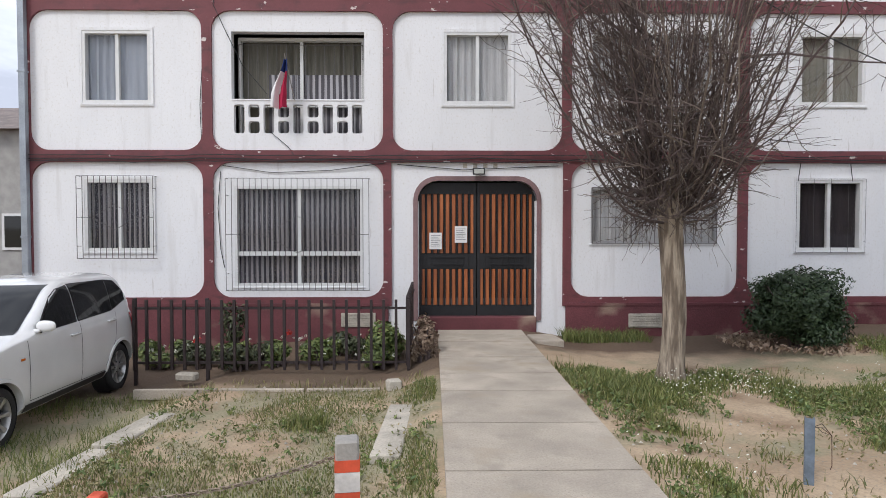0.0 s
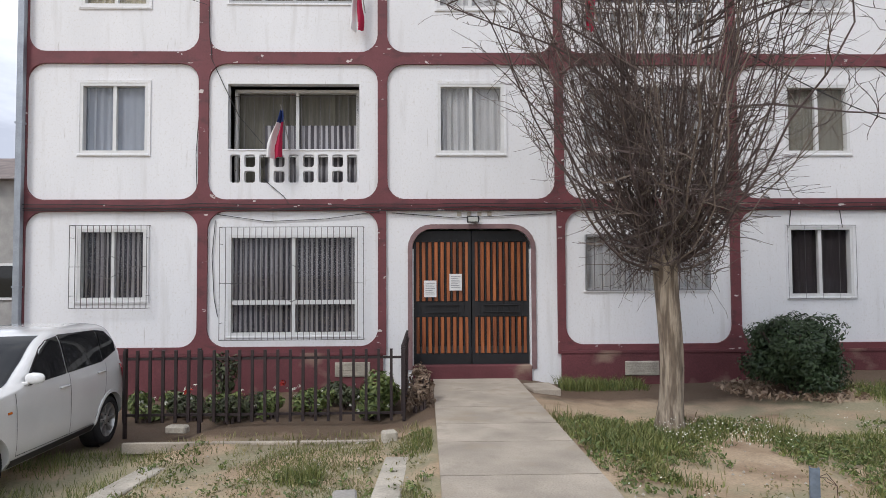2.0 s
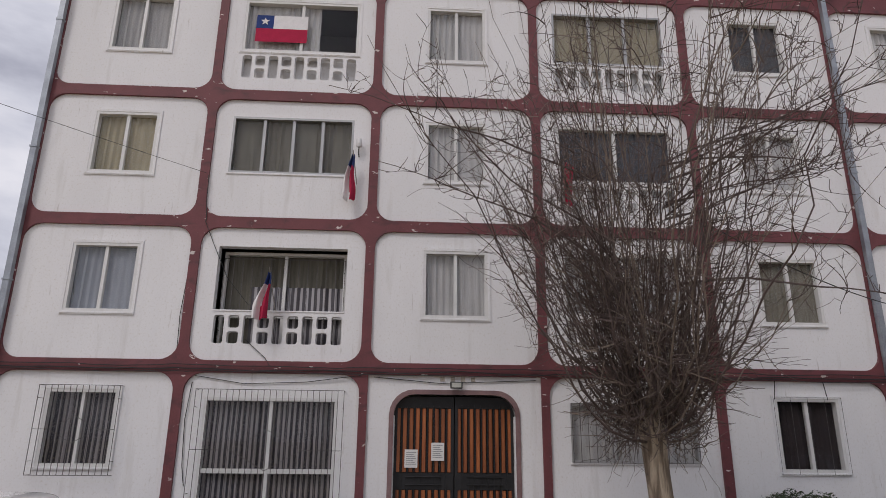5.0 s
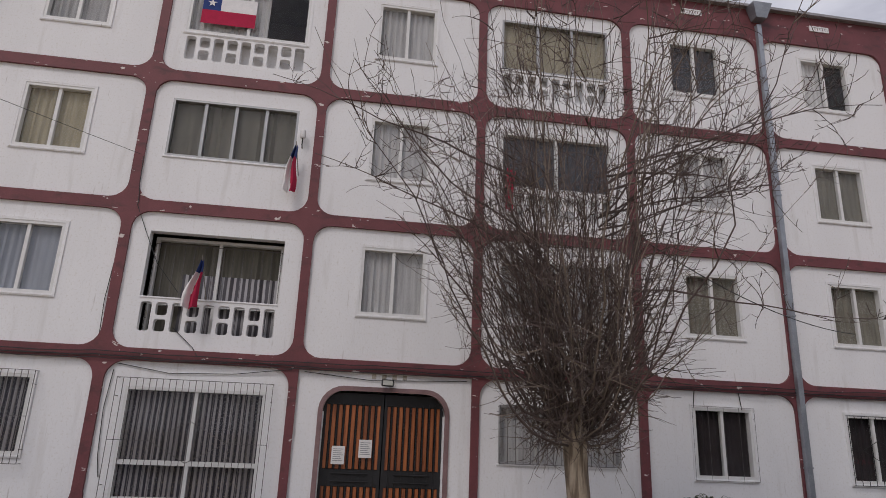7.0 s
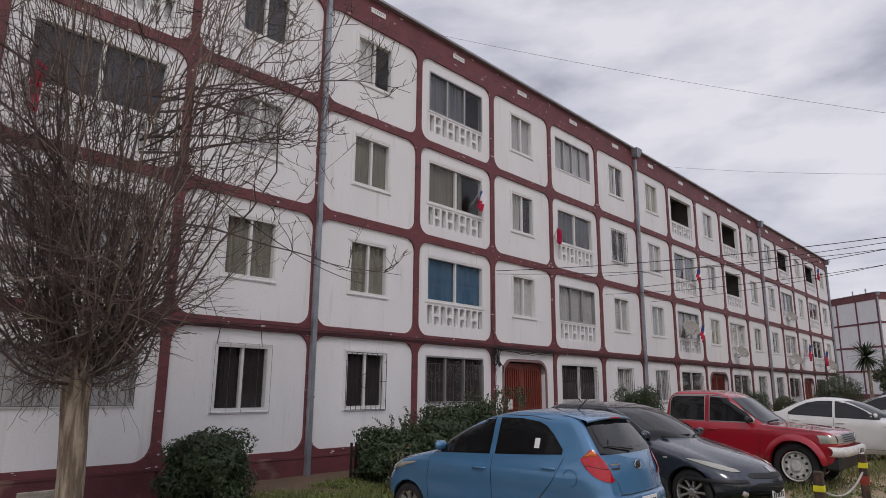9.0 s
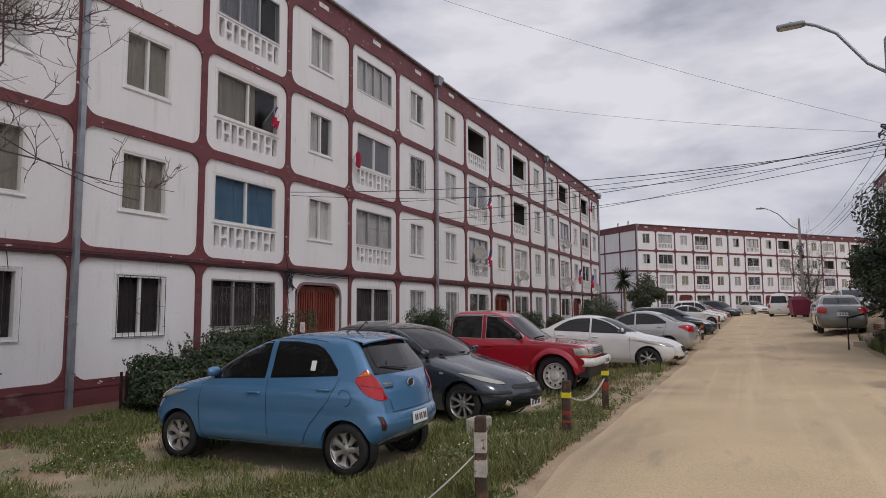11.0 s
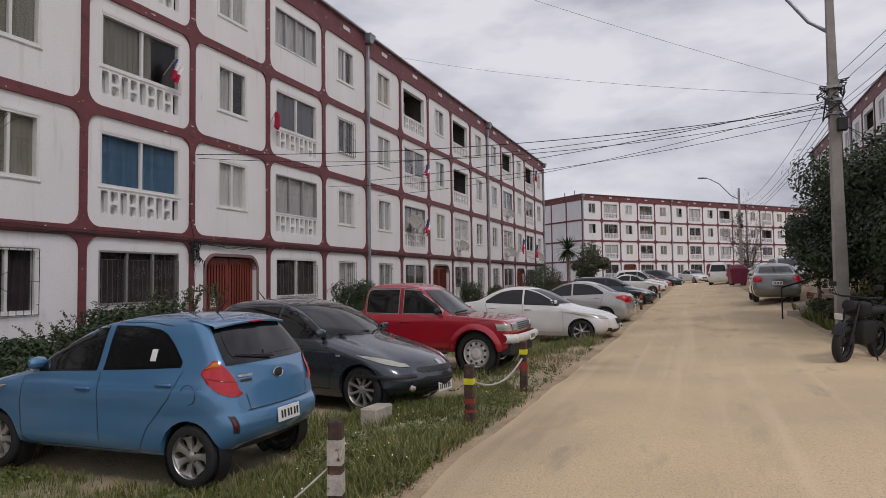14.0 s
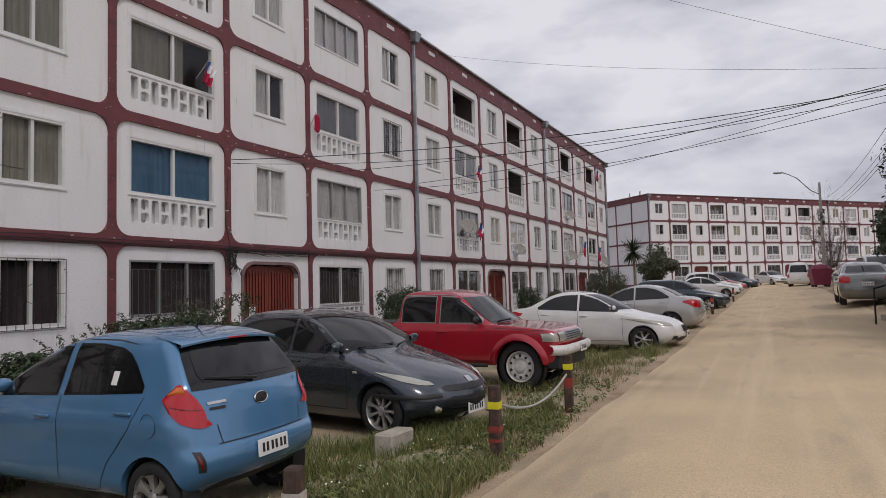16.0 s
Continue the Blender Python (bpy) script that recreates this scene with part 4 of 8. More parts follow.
# ---------- cars ----------
class Body:
    """The skin of a car as plan outlines stacked from sill to roof; s runs from the nose (0) to the tail, nose towards +y."""
    def __init__(self, L, rows, belt, taper=None, rf=(0.26, 0.34), rr=(0.19, 0.27), rg=(0.085, 0.15), bow=(0.15, 0.07), cabin=(0.13, 0.08), fine=4, soft=3):
        a = np.array(rows, float)
        t = np.arange(len(a)); tt = np.linspace(0, len(a) - 1, (len(a) - 1) * fine + 1)
        cols = [np.interp(tt, t, a[:, k]) for k in range(4)]
        for k in range(4):
            for _ in range(soft):
                v = cols[k]
                cols[k] = np.concatenate(([v[0]], 0.25 * v[:-2] + 0.5 * v[1:-1] + 0.25 * v[2:], [v[-1]]))
        self.z, self.f, self.r, self.w = cols
        self.L, self.belt, self.rf, self.rr, self.rg, self.bow, self.cabin = L, belt, rf, rr, rg, bow, cabin
        self.taper = taper or [(0, 0.93), (0.45, 0.975), (1.0, 1.0), (L - 1.0, 1.0), (L - 0.4, 0.985), (L, 0.95)]
        self.wide = max(self.w)
        self.kept = {}

    def y(self, s):
        return self.L / 2 - s

    def narrow(self, s):
        return np.interp(s, [q[0] for q in self.taper], [q[1] for q in self.taper])

    def half(self, z):
        """Half of the outline at a height, from the middle of the nose round to the middle of the tail: arrays x, s and the marks of the corners."""
        key = round(float(z), 4)
        if key in self.kept:
            return self.kept[key]
        f, r, w = (float(np.interp(z, self.z, v)) for v in (self.f, self.r, self.w))
        g = step(self.belt - 0.03, self.belt + 0.10, z)
        span, k = r - f, min(1.0, w / 0.55)
        xs, ss, marks = [], [], []
        for rad, bow_b, bow_c, front in ((self.rf, self.bow[0], self.cabin[0], True), (self.rr, self.bow[1], self.cabin[1], False)):
            rx_ = min(rad[0] + (self.rg[0] - rad[0]) * g, 0.5 * w)
            ry_ = min(rad[1] + (self.rg[1] - rad[1]) * g, 0.3 * span)
            bow = min((bow_b + (bow_c - bow_b) * g) * k, 0.16 * span)
            sc = f + bow + ry_ if front else r - bow - ry_
            wc = w * float(self.narrow(sc))
            x = np.linspace(0, wc - rx_, 9)
            d = bow * (x / max(1e-6, wc - rx_)) ** 2
            ang = np.linspace(0, math.pi / 2, 9)[1:]
            x2, d2 = wc - rx_ + rx_ * np.sin(ang), bow + ry_ * (1 - np.cos(ang))
            px, pd = np.concatenate((x, x2)), np.concatenate((d, d2))
            if front:
                xs.append(px); ss.append(f + pd)
            else:
                tail = (px[::-1], (r - pd)[::-1])
            marks.append((sc, wc - rx_))
        s_mid = np.linspace(marks[0][0], marks[1][0], 28)[1:-1]
        xs += [w * self.narrow(s_mid), tail[0]]; ss += [s_mid, tail[1]]
        out = (np.concatenate(xs), np.concatenate(ss), marks)
        self.kept[key] = out
        return out

    def mesh(self, name, m, arches=(), radius=0.36):
        rows = []
        for z in self.z:
            x, s, _ = self.half(z)
            right = [(a, self.y(b), z) for a, b in zip(x, s)]
            rows.append(right + [(-p[0], p[1], p[2]) for p in reversed(right[1:-1])])
        n = len(rows[0])
        fs = [(i * n + j, i * n + (j + 1) % n, (i + 1) * n + (j + 1) % n, (i + 1) * n + j) for i in range(len(rows) - 1) for j in range(n)]
        fs += [tuple(range(n)), tuple(reversed([(len(rows) - 1) * n + j for j in range(n)]))]
        body = Geo().add([p for q in rows for p in q], fs).mesh(name, m, fix=True)
        if arches:
            c = Geo()
            for y, z in arches:
                for side in (-1, 1):
                    k = 36
                    a, b = side * (self.wide - 0.24), side * (self.wide + 0.2)
                    vs = [(x, y + radius * math.cos(6.28318 * i / k), z + radius * math.sin(6.28318 * i / k)) for x in (a, b) for i in range(k)]
                    c.add(vs, [(i, (i + 1) % k, k + (i + 1) % k, k + i) for i in range(k)] + [tuple(range(k)), tuple(range(k, 2 * k))])
            tmp, cut = new("tmp", body), new("cut", c.mesh("cut", m, fix=True))
            mod = tmp.modifiers.new("b", "BOOLEAN")
            mod.operation, mod.object, mod.solver = "DIFFERENCE", cut, "EXACT"
            dg = bpy.context.evaluated_depsgraph_get()
            body = bpy.data.meshes.new_from_object(tmp.evaluated_get(dg))
            bpy.data.objects.remove(tmp); bpy.data.objects.remove(cut)
        bm = bmesh.new(); bm.from_mesh(body)
        for q in bm.faces:
            q.smooth = True
        for e in bm.edges:
            if len(e.link_faces) == 2 and e.calc_face_angle(0) > radians(35):
                e.smooth = False
        bm.to_mesh(body); bm.free()
        return body

    def flank(self, s, z, side, out=0.006):
        """A point on the flank."""
        x, ss, _ = self.half(z)
        return (side * (float(np.interp(s, ss, x)) + out), self.y(s), z)

    def face(self, x, z, rear, out=0.006):
        """A point on the nose or the tail."""
        xs, ss, _ = self.half(z)
        if rear:
            s = float(np.interp(abs(x), xs[::-1][:17], ss[::-1][:17])) + out
        else:
            s = float(np.interp(abs(x), xs[:17], ss[:17])) - out
        return (x, self.y(s), z + out * 0.4)

    def wrap(self, q, z, side, rear, out=0.008):
        """A point round a corner: q below 0 on the flank (in metres), 0 to 1 round it, above 1 on across the end (in metres)."""
        xs, ss, marks = self.half(z)
        sc, xc = marks[1 if rear else 0]
        if q < 0:
            return self.flank(sc + (q if rear else -q), z, side, out)
        if q > 1:
            p = self.face(xc - (q - 1), z, rear, out)
            return (side * p[0], p[1], p[2])
        seg = slice(len(xs) - 17, len(xs) - 8) if rear else slice(8, 17)
        x, s = xs[seg], ss[seg]
        u = np.linspace(0, 1, 9) if rear else np.linspace(1, 0, 9)
        o = np.argsort(u)
        a = math.pi / 2 * q
        px, ps = float(np.interp(q, u[o], x[o])) + out * math.cos(a), float(np.interp(q, u[o], s[o])) + (out if rear else -out) * math.sin(a)
        return (side * px, self.y(ps), z)


def pane_side(sh, side, lo, hi, m, name, out=0.007, grow=0.0):
    """A pane on the flank between a lower and an upper line of (s, z) points."""
    s0, s1 = lo[0][0], lo[-1][0]
    cols = sorted(set([q[0] for q in lo + hi]) | set(np.linspace(s0, s1, 15)))
    rows = [[] for _ in range(7)]
    for s in cols:
        za = float(np.interp(s, [q[0] for q in lo], [q[1] for q in lo])) - grow
        zb = float(np.interp(s, [q[0] for q in hi], [q[1] for q in hi])) + grow
        t = (s - s0) / (s1 - s0)
        se = s + grow * (2 * t - 1)
        for k in range(7):
            rows[k].append(sh.flank(se, za + (zb - za) * k / 6, side, out))
    return Geo().grid(rows).mesh(name, m, smooth=60)


def pane_face(sh, rear, rows, m, name, out=0.007, grow=0.0, n=24):
    """A pane across the nose or tail side of the cabin; rows of (height, half width)."""
    zs = np.linspace(rows[0][0] - grow, rows[-1][0] + grow, 13)
    g = []
    for z in zs:
        w = float(np.interp(z, [q[0] for q in rows], [q[1] for q in rows])) + grow
        g.append([sh.face(w * (2 * i / n - 1), z, rear, out) for i in range(n + 1)])
    return Geo().grid(g).mesh(name, m, smooth=60)


def lamp_patch(sh, side, rear, lo, hi, m, name, out=0.010, n=6):
    """A lens round a corner between two lines of (q, z) points."""
    rows = []
    us = np.linspace(0, 1, 13)
    ta, tb = np.linspace(0, 1, len(lo)), np.linspace(0, 1, len(hi))
    for k in range(n + 1):
        f = k / n
        row = []
        for u in us:
            a = [float(np.interp(u, ta, [p[i] for p in lo])) for i in (0, 1)]
            b = [float(np.interp(u, tb, [p[i] for p in hi])) for i in (0, 1)]
            bulge = out * (0.25 + 0.75 * math.sin(math.pi * max(0.06, min(0.94, f))) ** 0.5)
            row.append(sh.wrap(a[0] + (b[0] - a[0]) * f, a[1] + (b[1] - a[1]) * f, side, rear, bulge))
        rows.append(row)
    return Geo().grid(rows).mesh(name, m, smooth=60)


def strip(sh, side, pts, m, name, w=0.007, out=0.003):
    """A narrow seam along the flank through (s, z) points."""
    g = Geo()
    for (s0, z0), (s1, z1) in zip(pts, pts[1:]):
        n = max(2, int(math.hypot(s1 - s0, z1 - z0) / 0.06))
        d = Vector((s1 - s0, z1 - z0)).normalized(); q = Vector((-d.y, d.x)) * w / 2
        a = [sh.flank(s0 + (s1 - s0) * i / n + q.x, z0 + (z1 - z0) * i / n + q.y, side, out) for i in range(n + 1)]
        b = [sh.flank(s0 + (s1 - s0) * i / n - q.x, z0 + (z1 - z0) * i / n - q.y, side, out) for i in range(n + 1)]
        g.grid([a, b])
    return g.mesh(name, m)


def across(sh, z0, z1, x0, x1, m, name, rear, out=0.010, n=10, round_=0.0):
    """A band across the nose or tail; round_ draws its ends in at top and bottom."""
    rows = []
    for k in range(7):
        v = k / 6
        pull = round_ * (1 - math.sqrt(max(0.0, 1 - (2 * v - 1) ** 2)))
        a, b = (x0 + pull, x1 - pull)
        rows.append([sh.face(a + (b - a) * i / n, z0 + (z1 - z0) * v, rear, out) for i in range(n + 1)])
    return Geo().grid(rows).mesh(name, m, smooth=60)


def mesh_tyre(r, w):
    return Geo().lathe([(r * 0.70, -w / 2), (r * 0.80, -w * 0.53), (r * 0.90, -w / 2), (r * 0.975, -w * 0.42), (r, -w * 0.3), (r, w * 0.3), (r * 0.975, w * 0.42), (r * 0.90, w / 2), (r * 0.80, w * 0.53), (r * 0.70, w / 2)], 36, "x").mesh("tyre", M_RUBBER, smooth=50)


def mesh_rim(r, w, spokes, m, style="alloy"):
    """A rim that faces +x: spokes that widen to hub and edge, or a pressed steel disc with round holes."""
    g = Geo()
    R = r * (0.75 if style != "steel" else 0.64)
    g.lathe([(R, -w * 0.3), (R, w * 0.40), (R * 0.96, w * 0.44), (R * 0.92, w * 0.38), (R * 0.90, 0.0)], 36, "x")
    if style != "steel":
        thin = style == "thin"
        for k in range(spokes):
            a = 2 * math.pi * k / spokes
            left, right, backl, backr = [], [], [], []
            for q, wd in ((0.16, 1.0), (0.30, 0.95 if not thin else 0.7), (0.42, 0.70 if not thin else 0.40), (0.58, 0.50 if not thin else 0.30), (0.74, 0.52 if not thin else 0.27), (0.86, 0.72 if not thin else 0.30), (0.94, 1.0 if not thin else 0.40)):
                h = math.pi / spokes * wd
                x = w * (0.40 - 0.10 * math.sin(math.pi * q))
                left.append((x, R * q * math.cos(a - h), R * q * math.sin(a - h))); right.append((x, R * q * math.cos(a + h), R * q * math.sin(a + h)))
                backl.append((w * 0.08, left[-1][1], left[-1][2])); backr.append((w * 0.08, right[-1][1], right[-1][2]))
            mid = [((l[0] + w * 0.03), (l[1] + b[1]) / 2, (l[2] + b[2]) / 2) for l, b in zip(left, right)]
            g.grid([backl, left, mid, right, backr])
        g.lathe([(R * 0.22, w * 0.2), (R * 0.22, w * 0.37), (R * 0.16, w * 0.42), (0.001, w * 0.43)], 18, "x")
        g.slot = 1
        for k in range(5):
            a = 2 * math.pi * (k + 0.5) / 5
            g.lathe([(0.0005, w * 0.405), (R * 0.035, w * 0.40), (R * 0.035, w * 0.34)], 6, "x", Matrix.Translation((0.0, math.cos(a) * R * 0.30, math.sin(a) * R * 0.30)))
        g.slot = 0
    else:
        g.lathe([(R * 0.90, w * 0.10), (R * 0.82, w * 0.26), (R * 0.58, w * 0.30), (R * 0.48, w * 0.16), (R * 0.34, w * 0.18), (R * 0.30, w * 0.44), (0.001, w * 0.45)], 32, "x")
        for k in range(10):
            a = 2 * math.pi * (k + 0.5) / 10
            g.slot = 1
            g.lathe([(0.0005, w * 0.325), (R * 0.095, w * 0.32), (R * 0.095, w * 0.22)], 10, "x", Matrix.Translation((0.002, math.cos(a) * R * 0.70, math.sin(a) * R * 0.70)))
            g.slot = 0
    return g.mesh("rim", m, M_BLACKP, smooth=40)


def mirror_mesh(m):
    g = Geo()
    rows = []
    for x, k in ((0.03, 0.5), (0.05, 0.85), (0.10, 1.0), (0.16, 0.95), (0.20, 0.72), (0.215, 0.35)):
        rows.append([(x, 0.055 * k * math.cos(a) * (1 if math.cos(a) > 0 else 0.55) + 0.012, 0.06 * k * math.sin(a) + 0.01) for a in [6.28318 * i / 14 for i in range(15)]])
    g.grid(rows)
    g.add([rows[-1][i] for i in range(14)], [tuple(range(14))])
    g.bbox(-0.03, 0.07, -0.02, 0.025, -0.055, -0.02, 0.008)
    return g.mesh("mirror", m, smooth=50)


def handle_mesh(m):
    return Geo().bbox(-0.004, 0.030, -0.09, 0.09, -0.013, 0.013, 0.010, seg=2).mesh("door_handle", m, smooth=50)


def plate(parent, y, z, out, tilt=0.0):
    p = part("number_plate", Geo().bbox(-0.18, 0.18, -0.006, 0.006, -0.065, 0.065, 0.003).mesh("number_plate", M_PLATE), parent, pose(0, y, z, tilt, 0, 0), "white number plate with plain dark bars")
    g = Geo()
    for k in range(6):
        x = -0.135 + k * 0.047 + (0.012 if k > 1 else 0) + (0.012 if k > 3 else 0)
        g.box(x, x + 0.026, min(out * 0.006, out * 0.009), max(out * 0.006, out * 0.009), -0.034, 0.034)
    part("print", g.mesh("print", M_BLACKP), p)


def car(at, label, paint_mat, sh, wheels, r, tyre_w, spokes, glass_side, screen, rear, seams, handles, style="alloy", rim_mat=None,
        sill=None, mirror=None, mirror_mat=None, seal=None, group="cars parked along the street"):
    """A car from its skin: body, panes, seams, handles, mirrors and wheels. Lamps and badges are added by the caller."""
    root = new("car")
    root.matrix_basis = at
    tagged(root, label, "car", group)
    ys = [sh.y(s) for s in wheels]
    part("body", sh.mesh("body", paint_mat, [(y, r) for y in ys], r + 0.040), root)
    half = sh.wide * 0.985
    x = half - tyre_w / 2 - 0.030
    ty, rm = mesh_tyre(r, tyre_w), mesh_rim(r, tyre_w, spokes, rim_mat or M_RIM, style)
    hubm = Geo().lathe([(0.001, -0.05), (r * 0.62, -0.05), (r * 0.62, 0.0), (0.001, 0.0)], 20, "x").mesh("wheel", M_BLACKP)
    liner = Geo().lathe([(r + 0.037, -0.235), (r + 0.037, -0.06)], 36, "x").mesh("wheel_arch", M_BLACKP)
    for y in ys:
        for side in (1, -1):
            turn = 0 if side > 0 else 180
            w = part("wheel", hubm, root, pose(side * x, y, r, 0, 0, turn))
            part("tyre", ty, w); part("rim", rm, w)
            part("wheel_arch", liner, root, pose(side * half, y, r, 0, 0, turn), "black wheel arch liner")
    hm, mm = handle_mesh(paint_mat), mirror_mesh(mirror_mat or paint_mat)
    for side in (1, -1):
        for lo, hi in glass_side:
            w = part("side_window", pane_side(sh, side, lo, hi, M_CARGLASS, "side_window", 0.008), root)
            part("window_seal", pane_side(sh, side, lo, hi, seal or M_BLACKGL, "window_seal", 0.0045, 0.018), w)
        for pts in seams:
            part("door_seam", strip(sh, side, pts, M_BLACKP, "door_seam"), root)
        for s, z in handles:
            part("door_handle", hm, root, pose(*sh.flank(s, z, side, 0.0), 0, 0, 0 if side > 0 else 180))
        if mirror:
            mp = sh.flank(mirror[0], mirror[1], side, 0.0)
            part("mirror", mm, root, pose(mp[0], mp[1], mp[2], 0, 0, 0 if side > 0 else 180))
        if sill:
            part("sill_trim", pane_side(sh, side, [(wheels[0] + r + 0.08, sill[0]), (wheels[1] - r - 0.08, sill[0])], [(wheels[0] + r + 0.08, sill[1]), (wheels[1] - r - 0.08, sill[1])], M_BLACKP, "sill_trim", 0.006), root)
    if screen:
        w = part("windscreen", pane_face(sh, False, screen, M_CARGLASS, "windscreen", 0.009), root)
        part("screen_seal", pane_face(sh, False, screen, M_BLACKGL, "screen_seal", 0.005, 0.022), w)
    if rear:
        w = part("rear_window", pane_face(sh, True, rear, M_CARGLASS, "rear_window", 0.009), root)
        part("screen_seal", pane_face(sh, True, rear, M_BLACKGL, "screen_seal", 0.005, 0.022), w)
    return root


def hatchback_blue(at):
    L = 3.595
    sh = Body(L, [(0.235, 0.36, 3.24, 0.69), (0.27, 0.18, 3.36, 0.745), (0.34, 0.06, 3.48, 0.778), (0.44, 0.0, 3.57, 0.786), (0.54, 0.01, 3.595, 0.784), (0.60, 0.04, 3.575, 0.785), (0.64, 0.07, 3.545, 0.788),
                  (0.72, 0.13, 3.525, 0.797), (0.80, 0.24, 3.505, 0.796), (0.845, 0.38, 3.495, 0.788), (0.875, 0.50, 3.485, 0.774), (0.93, 0.74, 3.465, 0.762), (0.975, 0.95, 3.445, 0.748), (1.03, 1.06, 3.415, 0.722),
                  (1.12, 1.20, 3.355, 0.688), (1.22, 1.38, 3.28, 0.652), (1.31, 1.56, 3.21, 0.617), (1.37, 1.71, 3.155, 0.585), (1.41, 1.86, 3.10, 0.545), (1.44, 2.02, 3.02, 0.475), (1.462, 2.20, 2.88, 0.36), (1.475, 2.42, 2.68, 0.15)],
              0.98, bow=(0.16, 0.055), rr=(0.20, 0.24), rg=(0.095, 0.15), cabin=(0.14, 0.05))
    seams = [[(1.05, 0.32), (1.02, 0.62), (1.08, 0.90)], [(2.05, 0.27), (2.03, 0.60), (2.03, 0.97)], [(2.52, 0.30), (2.62, 0.50), (2.86, 0.76), (2.93, 0.90), (2.98, 1.0)], [(1.05, 0.32), (1.12, 0.27), (2.45, 0.27), (2.52, 0.30)],
             [(1.72, 1.385), (2.0, 1.405), (2.5, 1.40), (2.74, 1.37)]]
    c = car(at, "sky-blue five-door hatchback parked with its tail to the road", M_P_BLUE, sh, (0.68, 3.065), 0.268, 0.165, 7,
            [([(1.16, 0.955), (1.55, 0.975), (1.965, 0.99)], [(1.16, 0.99), (1.36, 1.13), (1.58, 1.26), (1.76, 1.335), (1.965, 1.355)]),
             ([(2.075, 0.995), (2.5, 1.015), (2.93, 1.04)], [(2.075, 1.355), (2.35, 1.355), (2.60, 1.325), (2.70, 1.285), (2.80, 1.20), (2.93, 1.055)])],
            [(1.0, 0.60), (1.20, 0.54), (1.36, 0.46)], None, seams, [(1.86, 0.815), (2.80, 0.875)], mirror=(1.20, 1.01), mirror_mat=M_P_BLUE)
    # the tailgate: black-edged window, lamps, seam, badge and wiper
    part("rear_window_band", pane_face(sh, True, [(1.035, 0.625), (1.10, 0.62), (1.25, 0.575), (1.375, 0.525)], M_BLACKGL, "rear_window_band", 0.006), c, label="black glass edge of the rear window")
    part("rear_window", pane_face(sh, True, [(1.085, 0.50), (1.14, 0.53), (1.27, 0.50), (1.34, 0.44)], M_CARGLASS, "rear_window", 0.010), c)
    for side in (1, -1):
        lamp = part("tail_lamp", lamp_patch(sh, side, True, [(0.10, 0.965), (0.22, 0.885), (0.42, 0.825), (0.70, 0.785), (0.97, 0.775), (1.05, 0.785)], [(0.05, 1.0), (0.14, 1.04), (0.34, 1.085), (0.52, 1.09), (0.70, 1.04), (0.88, 0.94)], M_TAIL, "tail_lamp", 0.022), c, label="red tail lamp with an amber corner")
        part("indicator_lens", lamp_patch(sh, side, True, [(0.12, 1.01), (0.35, 1.02), (0.60, 1.02)], [(0.16, 1.035), (0.34, 1.07), (0.52, 1.075)], M_AMBER, "indicator_lens", 0.026), lamp)
        part("lamp_rib", lamp_patch(sh, side, True, [(0.22, 0.935), (0.5, 0.91), (0.86, 0.895)], [(0.22, 0.945), (0.5, 0.925), (0.86, 0.91)], M_TAILD, "lamp_rib", 0.027), lamp)
        part("headlamp", lamp_patch(sh, side, False, [(-0.06, 0.775), (0.1, 0.73), (0.4, 0.68), (0.8, 0.65), (1.03, 0.655)], [(-0.08, 0.81), (0.1, 0.80), (0.4, 0.78), (0.75, 0.75), (1.0, 0.71)], M_HEAD, "headlamp", 0.014), c)
        vent = part("bumper_vent", lamp_patch(sh, side, True, [(0.62, 0.475), (0.80, 0.47)], [(0.52, 0.625), (0.70, 0.62)], M_BLACKP, "bumper_vent", 0.006), c, label="black vertical bumper vent")
        part("reflector", lamp_patch(sh, side, True, [(0.66, 0.50), (0.71, 0.497)], [(0.58, 0.60), (0.63, 0.597)], M_TAILD, "reflector", 0.010), vent)
    flap = sh.flank(3.075, 0.80, -1, 0.0)
    part("fuel_flap", Geo().lathe([(0.082, 0.003), (0.085, 0.005), (0.088, 0.003)], 28, "x").mesh("fuel_flap", M_BLACKP), c, pose(flap[0], flap[1], 0.80, 0, 2, 176))
    part("tailgate_seam", across(sh, 0.640, 0.648, -0.50, 0.50, M_BLACKP, "tailgate_seam", True, 0.005), c)
    for side in (1, -1):
        part("tailgate_seam", lamp_patch(sh, side, True, [(1.11, 0.645), (1.117, 0.645)], [(1.095, 0.78), (1.102, 0.78)], M_BLACKP, "tailgate_seam", 0.005), c)
    part("lower_bumper", across(sh, 0.26, 0.355, -0.52, 0.52, M_BLACKP, "lower_bumper", True, 0.006, 16, 0.14), c, label="black lower rear bumper")
    part("plate_recess", across(sh, 0.455, 0.615, -0.29, 0.29, M_P_BLUE, "plate_recess", True, 0.003, 10, 0.05), c)
    plate(c, sh.face(0, 0.545, True, 0.016)[1], 0.545, -1, -5)
    part("badge", Geo().lathe([(0.001, 0.010), (0.05, 0.008), (0.060, 0.0)], 24, "z").mesh("badge", M_BLACKP, smooth=50), c, pose(0.0, sh.face(0, 0.91, True, 0.004)[1], 0.91, 80, 0, 0) @ Matrix.Diagonal((1.3, 0.75, 1, 1)))
